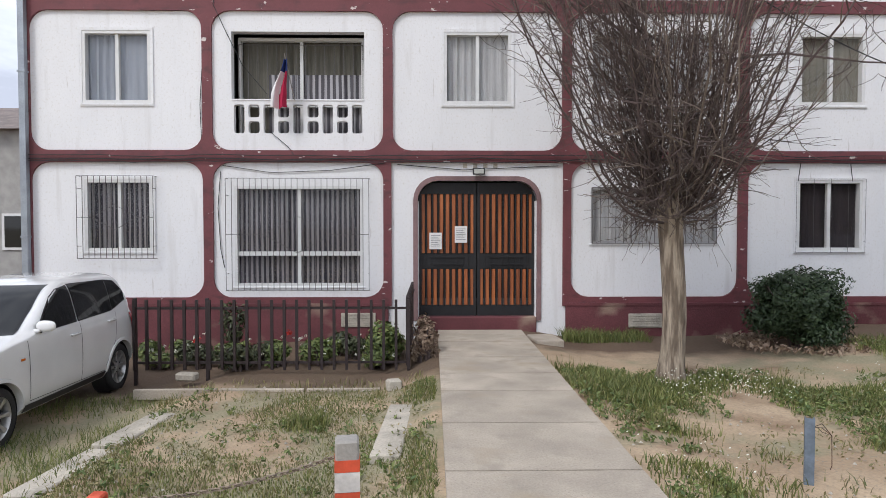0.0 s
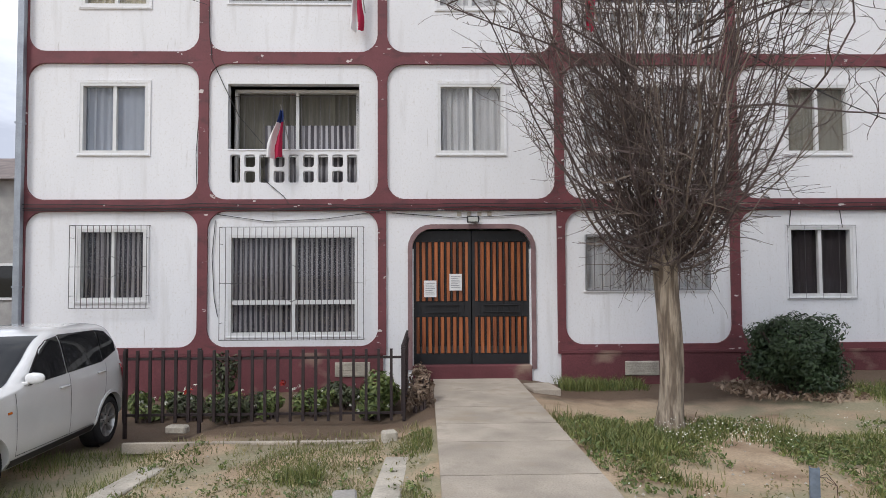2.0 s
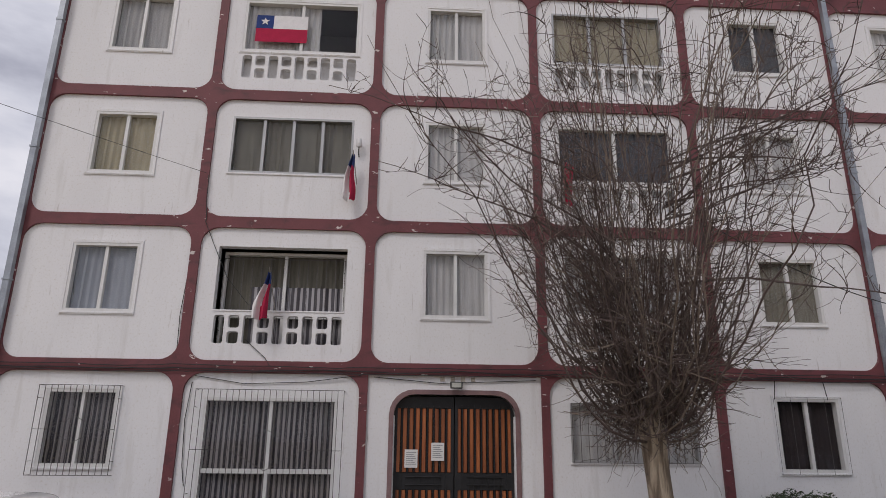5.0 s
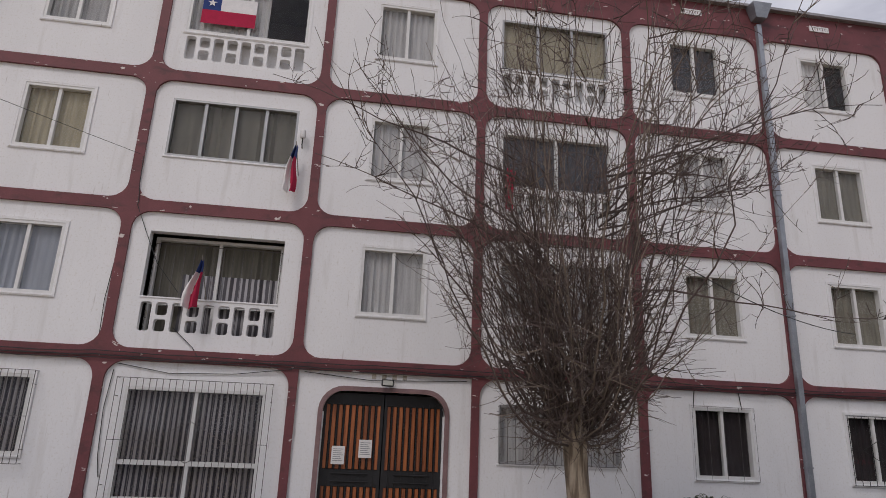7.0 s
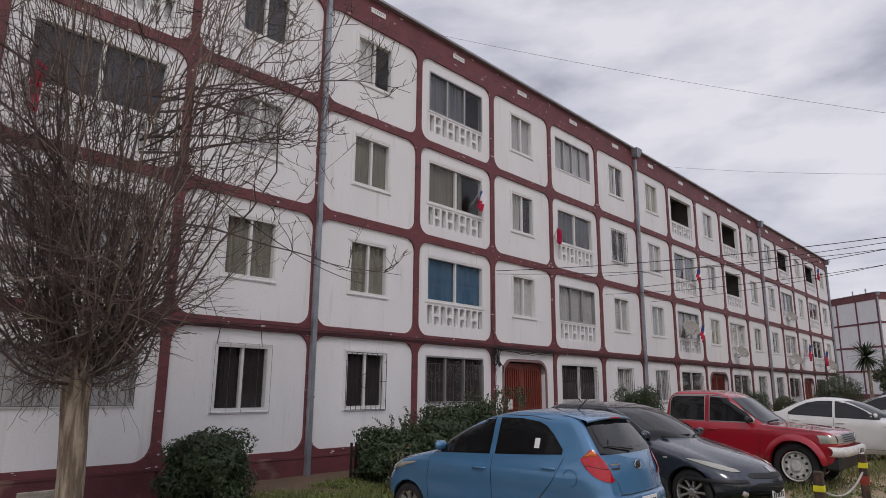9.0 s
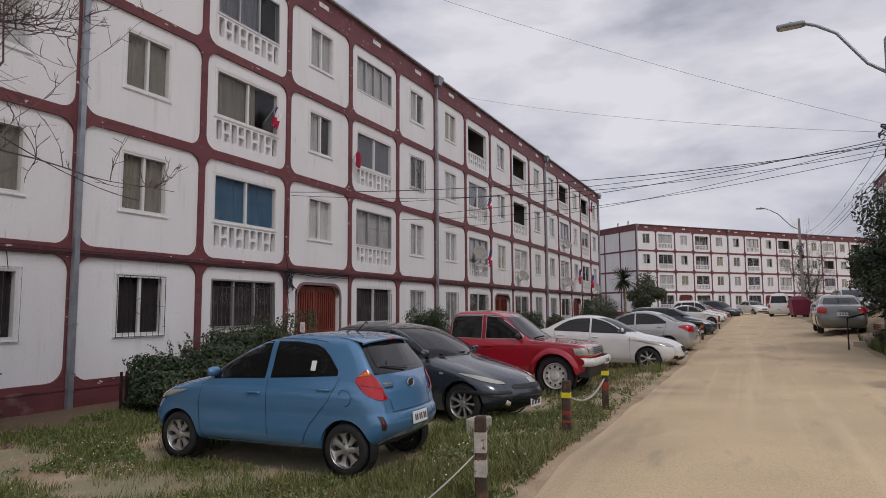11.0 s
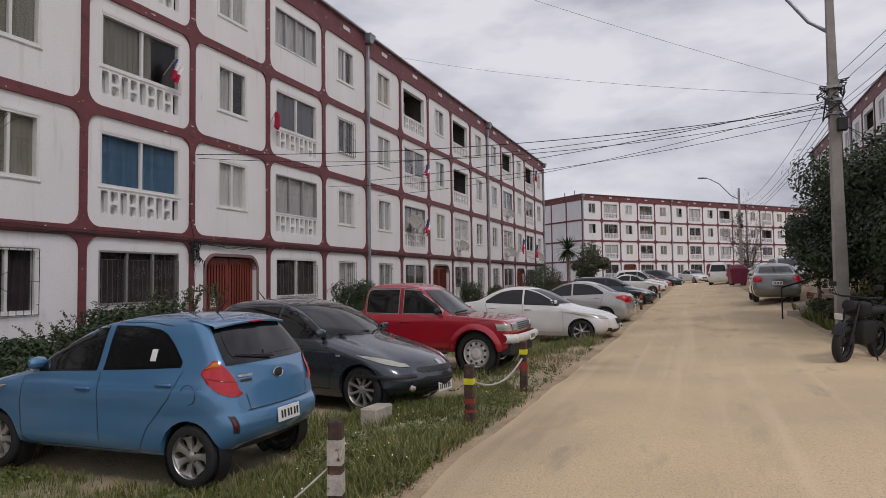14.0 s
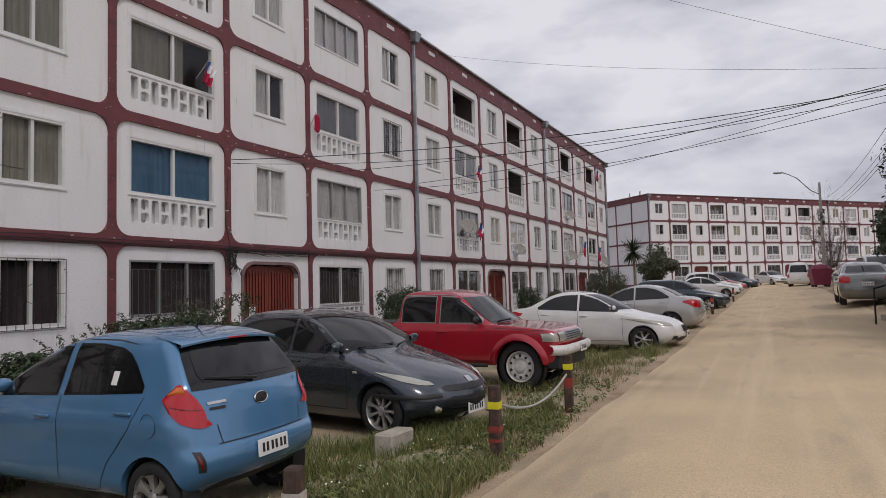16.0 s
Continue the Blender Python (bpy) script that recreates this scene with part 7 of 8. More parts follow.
for k in range(90):
    x, y = R.uniform(8.9, 13.0), R.uniform(-2.2, -0.9)
    zt = 0.75 + 0.25 * (x - 8.9) + R.uniform(0, 0.35)
    p = [Vector((x, y, 0.4)), Vector((x + R.gauss(0, 0.06), y + R.gauss(0, 0.06), zt * 0.75)), Vector((x + R.gauss(0, 0.15), y + R.gauss(0, 0.12), min(zt, 1.75)))]
    sprigs.tube(p, [0.006, 0.005, 0.003], 3, False)
    for q in range(34):
        leaves(sprigs, tuple(p[1].lerp(p[2], q / 33)), (0.07, 0.07, 0.05), 1, 0.075, R, 0.2)
thing("shrub_sprigs", sprigs.mesh("shrub_sprigs", M_LEAF_O), (0, 0, 0), "loose sprigs standing out of the shrubs", "shrub", kind="stuff")
# the flower bed behind the fence
for k in range(16):
    x, y = -4.6 + k * 0.25 + R.uniform(-0.1, 0.1), R.uniform(-2.4, -1.0)
    bush(pose(x, y, lift(x, y)), "low leafy garden plant behind the fence", R.uniform(0.22, 0.34), R.uniform(0.22, 0.36), R.choice((M_WEED, M_LEAF_O, M_WEED)), R, 420, 0.075, 4, "garden plant", "garden_plant")
bush(pose(-0.98, -1.9, -0.2), "bushy green plant behind the fence's end", 0.34, 0.58, M_WEED, R, 900, 0.09, 5, "garden plant", "garden_plant")
bush(pose(-0.42, -2.3, -0.1), "dry reddish plant at the fence's corner", 0.24, 0.58, M_DRYLEAF, R, 500, 0.07, 4, "garden plant", "garden_plant")
bush(pose(-3.4, -0.8, -0.3), "green sprig climbing towards the window", 0.22, 0.85, M_LEAF_O, R, 300, 0.10, 3, "garden plant", "garden_plant")
fl = Geo()
for k in range(46):
    x, y, z = R.uniform(-4.4, -0.8), R.uniform(-2.45, -1.2), R.uniform(-0.1, 0.12)
    leaves(fl, (x, y, z), (0.03, 0.03, 0.03), 5, 0.05, R, 0.2)
thing("flowers", fl.mesh("flowers", M_FLOWER), (0, 0, 0), "small white flowers in the bed", "flowers", kind="stuff")
fl = Geo()
for x, y, z in ((-3.55, -2.0, 0.12), (8.6, -2.2, 0.65), (8.7, -2.3, 0.55), (-2.2, -2.4, 0.3)):
    leaves(fl, (x, y, z), (0.06, 0.06, 0.05), 22, 0.06, R, 0.2)
thing("flowers", fl.mesh("flowers", M_REDFL), (0, 0, 0), "red blooms among the leaves", "flowers", kind="stuff")


# ---------- grass ----------
def turf(name, label, m, spots, rnd, blade=0.012):
    """Bent blades over a list of spots (x0, x1, y0, y1, count, height, patchiness)."""
    g = Geo()
    vs, fs = [], []
    for x0, x1, y0, y1, count, h, patch in spots:
        made = 0
        tries = 0
        while made < count and tries < count * 6:
            tries += 1
            x, y = rnd.uniform(x0, x1), rnd.uniform(y0, y1)
            d = noise.noise((x * 1.1, y * 1.1, 7.7)) + 0.5 * noise.noise((x * 3.1, y * 3.1, 2.2))
            rim = min(x - x0, x1 - x, y - y0, y1 - y)
            if d < patch + rnd.gauss(0, 0.16) + 0.9 * max(0.0, 0.32 - rim) or (-0.28 < x < 1.17 and y > -9.3):
                continue
            made += 1
            z = lift(x, y) - 0.02
            a = rnd.uniform(0, 6.283)
            hh = h * rnd.uniform(0.45, 1.25) * (0.7 + 0.6 * max(0.0, min(1.0, d + 0.4)))
            bx, by = math.cos(a) * blade, math.sin(a) * blade
            lx, ly = rnd.gauss(0, 0.38) * hh, rnd.gauss(0, 0.38) * hh
            o = len(vs)
            vs += [(x - bx / 2, y - by / 2, z), (x + bx / 2, y + by / 2, z), (x + lx * 0.4 + bx * 0.35, y + ly * 0.4 + by * 0.35, z + hh * 0.6), (x + lx * 0.4 - bx * 0.35, y + ly * 0.4 - by * 0.35, z + hh * 0.6), (x + lx, y + ly, z + hh * 0.95)]
            fs += [(o, o + 1, o + 2, o + 3), (o + 3, o + 2, o + 4)]
    g.add(vs, fs)
    return thing(name, g.mesh(name, m), (0, 0, 0), label, "grass", kind="stuff")


RG = random.Random(33)
turf("grass", "short trodden grass in the parking space", M_GRASS, [(-3.6, -0.28, -9.0, -3.4, 26000, 0.030, -0.02), (-4.8, -3.2, -8, -3.2, 4200, 0.11, -0.2), (-0.5, -0.26, -8.5, -3.6, 900, 0.07, -0.3), (-1.7, -1.3, -5.0, -4.6, 320, 0.12, -0.4)], RG, 0.008)
turf("grass", "lush green grass round the tree and along the walkway", M_GRASS, [(1.14, 1.9, -7.6, -3.0, 3000, 0.09, -0.1), (1.5, 3.3, -4.5, -3.0, 4600, 0.11, -0.1), (1.8, 3.2, -0.7, -0.08, 1500, 0.2, -0.6), (3.0, 6.0, -4.2, -3.0, 800, 0.06, 0.15), (1.2, 4.5, -8.5, -5.0, 1500, 0.08, 0.22)], RG)
turf("grass", "weedy grass along the parking strip", M_GRASS, [(4.0, 8.3, -9.1, -7.5, 15000, 0.115, -0.12), (7.3, 9.6, -8.7, -7.2, 5500, 0.15, -0.2), (3.3, 6.0, -8.6, -3.4, 16000, 0.10, -0.25), (7.4, 8.6, -8.0, -2.5, 4200, 0.20, -0.3), (5.6, 8.0, -5.0, -1.3, 7000, 0.13, -0.35), (9.4, 13.0, -9.0, -7.9, 3200, 0.12, 0.08), (12.0, 13.4, -8, -3, 1500, 0.2, -0.2), (15.2, 20.8, -9.0, -5.0, 4200, 0.24, -0.1), (23, 25.8, -9.0, -4.0, 2200, 0.24, -0.2), (28, 44, -9.1, -4.0, 3500, 0.2, 0.0)], RG, 0.0095)
turf("weeds", "dry straw-coloured weeds among the grass", M_DRY, [(4.0, 9.0, -9.15, -7.4, 3600, 0.13, -0.1), (8.0, 12, -9.2, -8.2, 1500, 0.09, 0.0), (12, 20, -9.1, -7.6, 1800, 0.16, -0.1), (-3.3, -0.3, -9, -4, 2600, 0.06, -0.1), (1.15, 4.5, -8, -2.5, 1600, 0.10, 0.0), (-3.9, -0.4, -4.0, -3.0, 900, 0.07, -0.3)], RG)
turf("grass", "long grass on the bank across the road", M_GRASS, [(15.5, 26, -16.6, -14.2, 8000, 0.32, -0.5), (13.4, 16, -16.0, -14.6, 2200, 0.35, -0.5)], RG, 0.03)
def rosettes(label, m, spots, rnd, size):
    """Flat broad-leaved weeds between the blades."""
    g = Geo()
    for x0, x1, y0, y1, c in spots:
        for k in range(c):
            x, y = rnd.uniform(x0, x1), rnd.uniform(y0, y1)
            if noise.noise((x * 0.9, y * 0.9, 3.1)) < -0.12 or (-0.3 < x < 1.2):
                continue
            leaves(g, (x, y, lift(x, y) + 0.03), (0.07, 0.07, 0.05), 9, size, rnd, 0.1)
    thing("weeds", g.mesh("weeds", m), (0, 0, 0), label, "weeds", kind="stuff")


rosettes("broad-leaved green weeds low in the grass", M_WEED, ((3.6, 10.0, -9.15, -7.5, 1500), (1.2, 3.8, -4.8, -2.8, 420), (1.15, 1.8, -7.6, -4.8, 160), (-3.2, -0.3, -8.6, -3.5, 300), (9.5, 21, -9.1, -7.7, 700), (3.4, 5.9, -8.4, -3.4, 1500), (5.8, 8.0, -4.6, -1.4, 1300)), RG, 0.05)
rosettes("yellowing clover and dead leaves in the grass", M_DRY, ((3.6, 10.0, -9.15, -7.5, 800), (1.2, 4.5, -6.8, -2.8, 300), (-3.2, -0.3, -8.6, -3.5, 400)), RG, 0.035)
daisy = Geo()
for x0, x1, y0, y1, c in ((2.2, 3.5, -4.4, -3.5, 190), (1.2, 2.0, -7.4, -5.6, 25), (4.5, 9.8, -9.0, -7.7, 60), (4.2, 6, -5, -3.2, 80), (10, 13, -8.9, -8.0, 25)):
    for k in range(c):
        x, y = RG.uniform(x0, x1), RG.uniform(y0, y1)
        z = lift(x, y) + RG.uniform(0.06, 0.2)
        s = RG.uniform(0.005, 0.009)
        daisy.add([(x + s * math.cos(t), y + s * math.sin(t) * 0.9, z + s * 0.5 * math.sin(t + 1)) for t in (0, 1.05, 2.1, 3.14, 4.19, 5.24)], [(0, 1, 2, 3, 4, 5)])
thing("daisies", daisy.mesh("daisies", M_FLOWER), (0, 0, 0), "small white daisies in the grass", "flowers", kind="stuff")
pebbles = Geo()
for k in range(900):
    x, y = RG.choice(((-3.2, -0.3), (1.2, 4.5), (4.2, 13)))
    x, y = RG.uniform(x, y), RG.uniform(-9.1, -3.2)
    if -0.3 < x < 1.2:
        continue
    s = RG.uniform(0.006, 0.02); z = lift(x, y) - 0.005
    pebbles.add([(x + s, y, z), (x, y + s, z), (x - s, y, z), (x, y - s, z), (x, y, z + s)], [(0, 1, 4), (1, 2, 4), (2, 3, 4), (3, 0, 4)])
thing("pebbles", pebbles.mesh("pebbles", M_KERB), (0, 0, 0), "loose pebbles on the soil", "pebbles", kind="stuff")

# ---------- poles, lamps and cables ----------
def street_pole(at, h, arm, label, category="utility pole"):
    """A tapered concrete pole with slots, a curved lamp arm and its head."""
    root = new("utility_pole"); root.matrix_basis = at
    tagged(root, label, category)
    g = Geo()
    w0, w1 = 0.18, 0.10
    rows = [[(sx * w, sy * w * 0.72, z) for sx, sy in ((-1, -1), (1, -1), (1, 1), (-1, 1), (-1, -1))] for z, w in ((-0.4, w0), (1.6, w0 * 0.94), (h, w1))]
    g.grid(rows)
    g.add([rows[-1][k] for k in range(4)], [(0, 1, 2, 3)])
    part("shaft", g.mesh("shaft", M_POLE, fix=True), root)
    for k in range(5):
        part("slot", Geo().box(-0.05, 0.05, -0.008, 0.008, 0, 0.34).mesh("slot", M_BLACKP), root, (0, -(w0 - (w0 - w1) * k / 7) * 0.72 - 0.004, 1.2 + k * 0.85))
    ax, ay, az = arm
    pts = [(0, 0, h - 0.9), (ax * 0.25, ay * 0.25, h - 0.55), (ax * 0.6, ay * 0.6, h + az * 0.45), (ax * 0.85, ay * 0.85, h + az * 0.85), (ax, ay, h + az)]
    part("lamp_arm", Geo().tube(pts, 0.04, 8).mesh("lamp_arm", M_ZINC, smooth=60), root)
    d = Vector((ax, ay, 0)).normalized()
    head = Geo().bbox(-0.14, 0.14, -0.33, 0.33, -0.05, 0.06, 0.045, seg=2)
    ang = math.degrees(math.atan2(d.y, d.x)) - 90
    hd = part("lamp_head", head.mesh("lamp_head", M_ZINC, smooth=60), root, pose(ax + d.x * 0.3, ay + d.y * 0.3, h + az + 0.0, 0, 0, ang))
    part("photocell", Geo().lathe([(0.001, 0.10), (0.035, 0.10), (0.035, 0.05)], 12).mesh("photocell", M_POSTBLUE), hd)
    part("diffuser", Geo().bbox(-0.10, 0.10, -0.25, 0.25, -0.065, -0.048, 0.006).mesh("diffuser", M_HEAD), hd)
    # clamps, brackets and a knot of wiring
    for z in (h - 2.2, h - 2.5, h - 2.8):
        part("clamp", Geo().box(-0.19, 0.19, -0.15, 0.15, z, z + 0.06).mesh("clamp", M_ZINC), root)
    rnd = random.Random(3)
    g = Geo()
    for k in range(16):
        z = h - 2.45 + rnd.uniform(-0.5, 0.4)
        g.tube([(rnd.uniform(-0.3, 0.3), rnd.uniform(-0.3, 0.3), z + rnd.uniform(-0.25, 0.25)) for _ in range(5)], 0.016, 4)
    part("wiring", g.mesh("wiring", M_CABLE), root, label="tangle of black wiring round the pole")["kind"] = "stuff"
    part("junction_box", Geo().bbox(-0.30, -0.12, -0.22, -0.02, h - 3.2, h - 2.9, 0.02).mesh("junction_box", M_BLACKP), root)
    return root


PX, PY, PH = 18.4, -14.30, 7.7
street_pole(pose(PX, PY, 0.48), PH, (0.15, 1.72, 0.75), "tall concrete utility pole with a lamp and many wires")
street_pole(pose(58.5, -14.6, 0.6), 8.2, (-0.6, 2.4, 0.9), "concrete pole with a street lamp farther up the road")


def cable(a, b, sag, r=0.009, label="black overhead cable between pole and building", n=18):
    return thing("overhead_cable", Geo().tube(sagging(a, b, sag, n), r * 0.75, 5).mesh("overhead_cable", M_CABLE, smooth=80), (0, 0, 0), label, "cable", "overhead cables")


J = (PX, PY + 0.15, 5.45)
for b, sag, r, dz in (((13.9, -0.12, 4.58), 0.35, 0.012, 0.0), ((13.95, -0.12, 4.50), 0.55, 0.009, -0.1), ((18.0, -0.12, 4.9), 0.3, 0.010, 0.05), ((20.0, -0.12, 4.6), 0.45, 0.009, -0.2), ((23.5, -0.12, 4.7), 0.4, 0.009, 0.1), ((22.9, -0.16, 5.2), 0.25, 0.012, 0.15)):
    cable((J[0], J[1], J[2] + dz + 0.12), (b[0], b[1], b[2] + 0.3), sag * 0.85, r)
cable((PX, PY, 5.85), (25.2, -0.1, 10.9), 0.25, 0.005, "thin black cable from the pole to the roof edge")
cable((PX, PY, 6.0), (10.5, 0.4, 11.0), 0.3, 0.0045, "thin black cable from the pole to the roof edge")
for dz, yy_ in ((5.7, -15.6), (5.45, -15.4), (5.05, -15.2), (4.9, -15.0)):
    cable((PX, PY, dz + 0.5), (-12.0, yy_ - 2.0, dz + 1.8), 0.35, 0.008, "black overhead cable running along the road")
for dz in (5.1, 4.9, 4.75, 5.6):
    cable((PX, PY, dz + 0.5), (58.5, -14.6, dz + 2.0), 0.7, 0.010, "black overhead cable running along the road")
cable((PX, PY, 5.4), (40.0, -21.2, 8.0), 0.4, 0.012)
cable((PX, PY, 5.3), (32.0, -21.2, 7.0), 0.6, 0.012)
cable((-18.0, -7.0, 9.4), (-3.98, -0.10, 6.22), 0.25, 0.006, "thin dark cable reaching the wall from beyond the corner")
cable((3.4, -3.6, 4.22), (9.2, -0.1, 3.95), 0.22, 0.010, "thin dark cable crossing in front of the wall", 14)

# cables that run along the first band of the wall
for k, (y, z, amp) in enumerate(((-0.075, 2.80, 0.035), (-0.085, 2.86, 0.03), (-0.08, 2.76, 0.05))):
    pts = [(x, y, z + amp * noise.noise((x * 0.9, k * 7.1, 0)) + 0.5 * amp * noise.noise((x * 3.0, k, 4))) for x in np.arange(-7.0, 52.5, 0.22)]
    thing("wall_cable", Geo().tube(pts, 0.011 - 0.002 * k, 4).mesh("wall_cable", M_CABLE, smooth=80), (0, 0, 0), "black cable strung along the burgundy band", "cable", "wall cables")
for pts in ([(-3.95, -0.07, 6.2), (-3.93, -0.07, 5.7), (-3.9, -0.06, 5.35)], [(-3.92, -0.06, 5.35), (-3.72, -0.02, 4.9), (-3.45, -0.03, 4.35), (-3.05, -0.03, 3.88)], [(-3.05, -0.03, 3.3), (-2.7, -0.03, 3.0), (-2.6, -0.06, 2.86)],
            [(-4.12, -0.02, 4.3), (-4.16, -0.02, 3.7), (-4.13, -0.04, 3.05)], [(-3.83, -0.02, 2.6), (-3.88, -0.02, 2.0), (-3.84, -0.02, 1.3), (-3.78, -0.02, 1.0)],
            [(-3.8, -0.02, 2.7), (-3.0, -0.02, 2.58), (-2.0, -0.02, 2.62), (-1.1, -0.06, 2.74)], [(5.9, -0.02, 2.75), (5.86, -0.02, 2.45)], [(6.75, -0.02, 2.75), (6.79, -0.02, 2.45)],
            [(-0.9, -0.02, 2.72), (0.2, -0.02, 2.63), (1.8, -0.02, 2.70)], [(13.85, -0.07, 4.5), (13.75, -0.07, 3.4), (13.9, -0.07, 2.85)], [(13.8, -0.07, 2.8), (13.95, -0.06, 2.0), (13.9, -0.06, 1.2)]):
    thing("loose_cable", Geo().tube([Vector(p) for p in pts], 0.007, 4).mesh("loose_cable", M_CABLE), (0, 0, 0), "thin cable fixed loosely to the wall", "cable", "wall cables")

# ---------- things fixed to the wall ----------
fl_ = new("floodlight"); fl_.matrix_basis = Matrix.Translation((0.46, -0.06, 2.60))
tagged(fl_, "small black floodlight over the entrance", "floodlight")
part("housing", Geo().bbox(-0.10, 0.10, -0.06, 0.0, -0.055, 0.055, 0.01).mesh("housing", M_BLACKP), fl_)
part("lens", Geo().box(-0.08, 0.08, -0.066, -0.0605, -0.038, 0.038).mesh("lens", M_HEAD), fl_)
num = Geo()
for k in range(4):
    num.box(-0.02 + k * 0.17, 0.05 + k * 0.17, -0.013, -0.001, 2.665, 2.735)
thing("house_number_bars", num.mesh("house_number_bars", M_KERB), (0.22, 0, 0), "faded raised bars over the entrance", "sign", kind="stuff")


def flag(at, w, h, fold, label, pole=True, seed=0, red_only=False):
    """A flag: white over red with a blue canton; folded narrow where it hangs without wind."""
    root = new("flag"); root.matrix_basis = at
    tagged(root, label, "flag", "flags on the wall")
    g = Geo()
    n, m_ = 18, 12
    def pt(i, j):
        u, v = i / n, j / m_
        x = w * fold * u
        y = (1 - fold) * 0.10 * math.sin(u * 15 + v * 2 + seed) - 0.02 * v
        return (x + 0.03 * math.sin(v * 5 + seed) * (1 - fold), y, -h * v - (1 - fold) * 0.22 * h * u)
    for i in range(n):
        for j in range(m_):
            u, v = (i + 0.5) / n, (j + 0.5) / m_
            g.slot = 1 if red_only or v > 0.5 else (2 if u < 0.34 else 0)
            g.add([pt(i, j), pt(i + 1, j), pt(i + 1, j + 1), pt(i, j + 1)], [(0, 1, 2, 3)])
    part("cloth", g.mesh("cloth", M_F_WHITE, M_F_RED, M_F_BLUE, fix=True, smooth=70), root)
    if pole:
        part("flag_pole", Geo().tube([(0.0, 0.18, -h * 0.9), (0.0, 0.0, 0.06)], 0.010, 6).mesh("flag_pole", M_POSTGREY), root)
    if fold == 1.0 and not red_only:
        s = Geo()
        c, r_ = (w * 0.17, -h * 0.25), h * 0.15
        ring_ = [(c[0] + (r_ if k % 2 == 0 else r_ * 0.4) * math.sin(k * math.pi / 5), -0.022, c[1] + (r_ if k % 2 == 0 else r_ * 0.4) * math.cos(k * math.pi / 5)) for k in range(10)]
        s.add([(c[0], -0.022, c[1])] + ring_, [(0, 1 + k, 1 + (k + 1) % 10) for k in range(10)])
        part("star", s.mesh("star", M_F_WHITE), root)
    return root


def limp_flag(at, h, w, label, seed=0.0, lean=0.12):
    """A flag hanging straight down in narrow folds from a short slanting pole."""
    root = new("flag"); root.matrix_basis = at
    tagged(root, label, "flag", "flags on the wall")
    g = Geo()
    n, m_ = 14, 16
    def pt(i, j):
        u, v = i / n, j / m_
        ww = w * (0.25 + 0.75 * min(1.0, v * 1.5))
        return (ww * (u - 0.5) - lean * v + 0.02 * math.sin(v * 6 + seed), 0.06 * math.sin(u * 11 + v * 1.5 + seed), -h * v + 0.10 * h * abs(u - 0.5) * (v > 0.85))
    for i in range(n):
        for j in range(m_):
            u, v = (i + 0.5) / n, (j + 0.5) / m_
            g.slot = 2 if v < 0.22 else (0 if u < 0.60 + 0.12 * math.sin(v * 4 + seed) else 1)
            g.add([pt(i, j), pt(i + 1, j), pt(i + 1, j + 1), pt(i, j + 1)], [(0, 1, 2, 3)])
    part("cloth", g.mesh("cloth", M_F_WHITE, M_F_RED, M_F_BLUE, fix=True, smooth=70), root)
    part("flag_pole", Geo().tube([(0.10, 0.30, -h * 0.75), (0.0, 0.0, 0.10)], 0.009, 6).mesh("flag_pole", M_POSTGREY), root)


limp_flag(pose(-2.70, -0.30, 4.38), 0.80, 0.26, "flag hanging limp from the balcony, white, red and blue", 1.0)
limp_flag(pose(-1.42, -0.22, 6.60), 0.88, 0.22, "flag rolled narrow on its short pole at the window's edge", 2.4, 0.06)
flag(pose(-3.42, 0.02, 9.60), 0.98, 0.60, 1.0, "flag spread flat behind the window, with a white star", False)
flag(pose(13.15, -0.20, 6.98, 0, 25, 0), 0.55, 0.5, 0.5, "flag on the balcony rail by the window", True, 3.0)
flag(pose(17.0, -0.2, 6.66, 0, 10, 0), 0.4, 0.45, 0.4, "red cloth hanging from the balcony", True, 4.0, True)
flag(pose(27.9, -0.35, 4.45, 0, 40, 0), 0.9, 0.6, 0.45, "flag drooping from a balcony pole", True, 5.0)
flag(pose(28.0, -0.3, 6.9, 0, 35, 0), 0.7, 0.5, 0.5, "flag drooping from an upper balcony", True, 5.5)
flag(pose(44.3, -0.5, 4.5, 0, 30, 0), 0.9, 0.9, 0.4, "flag hanging from a far balcony", True, 6.0)
flag(pose(48.2, -0.5, 4.3, 0, 30, 0), 0.9, 0.9, 0.35, "flag hanging from a far balcony", True, 7.0)
flag(pose(49.3, -0.3, 9.9, 0, 30, 0), 0.7, 0.8, 0.35, "flag hanging from a top balcony", True, 8.0)
flag(pose(2.42, -0.15, 6.62, 0, 4, 0), 0.26, 0.8, 0.62, "red cloth hanging behind the tree", False, 9.0, True)
pl = new("outdoor_lamp"); pl.matrix_basis = Matrix.Translation((-1.33, -0.10, 6.72))
tagged(pl, "small white wall fitting on a bracket beside the window", "wall lamp")
part("bulb_cover", Geo().lathe([(0.001, 0.26), (0.05, 0.25), (0.055, 0.12), (0.04, 0.10), (0.001, 0.10)], 14).mesh("bulb_cover", M_WALL, smooth=50), pl)
part("bracket", Geo().tube([(0, 0.1, -0.05), (0, 0.0, -0.02), (0, 0, 0.11)], 0.012, 6).mesh("bracket", M_BLACKP), pl)


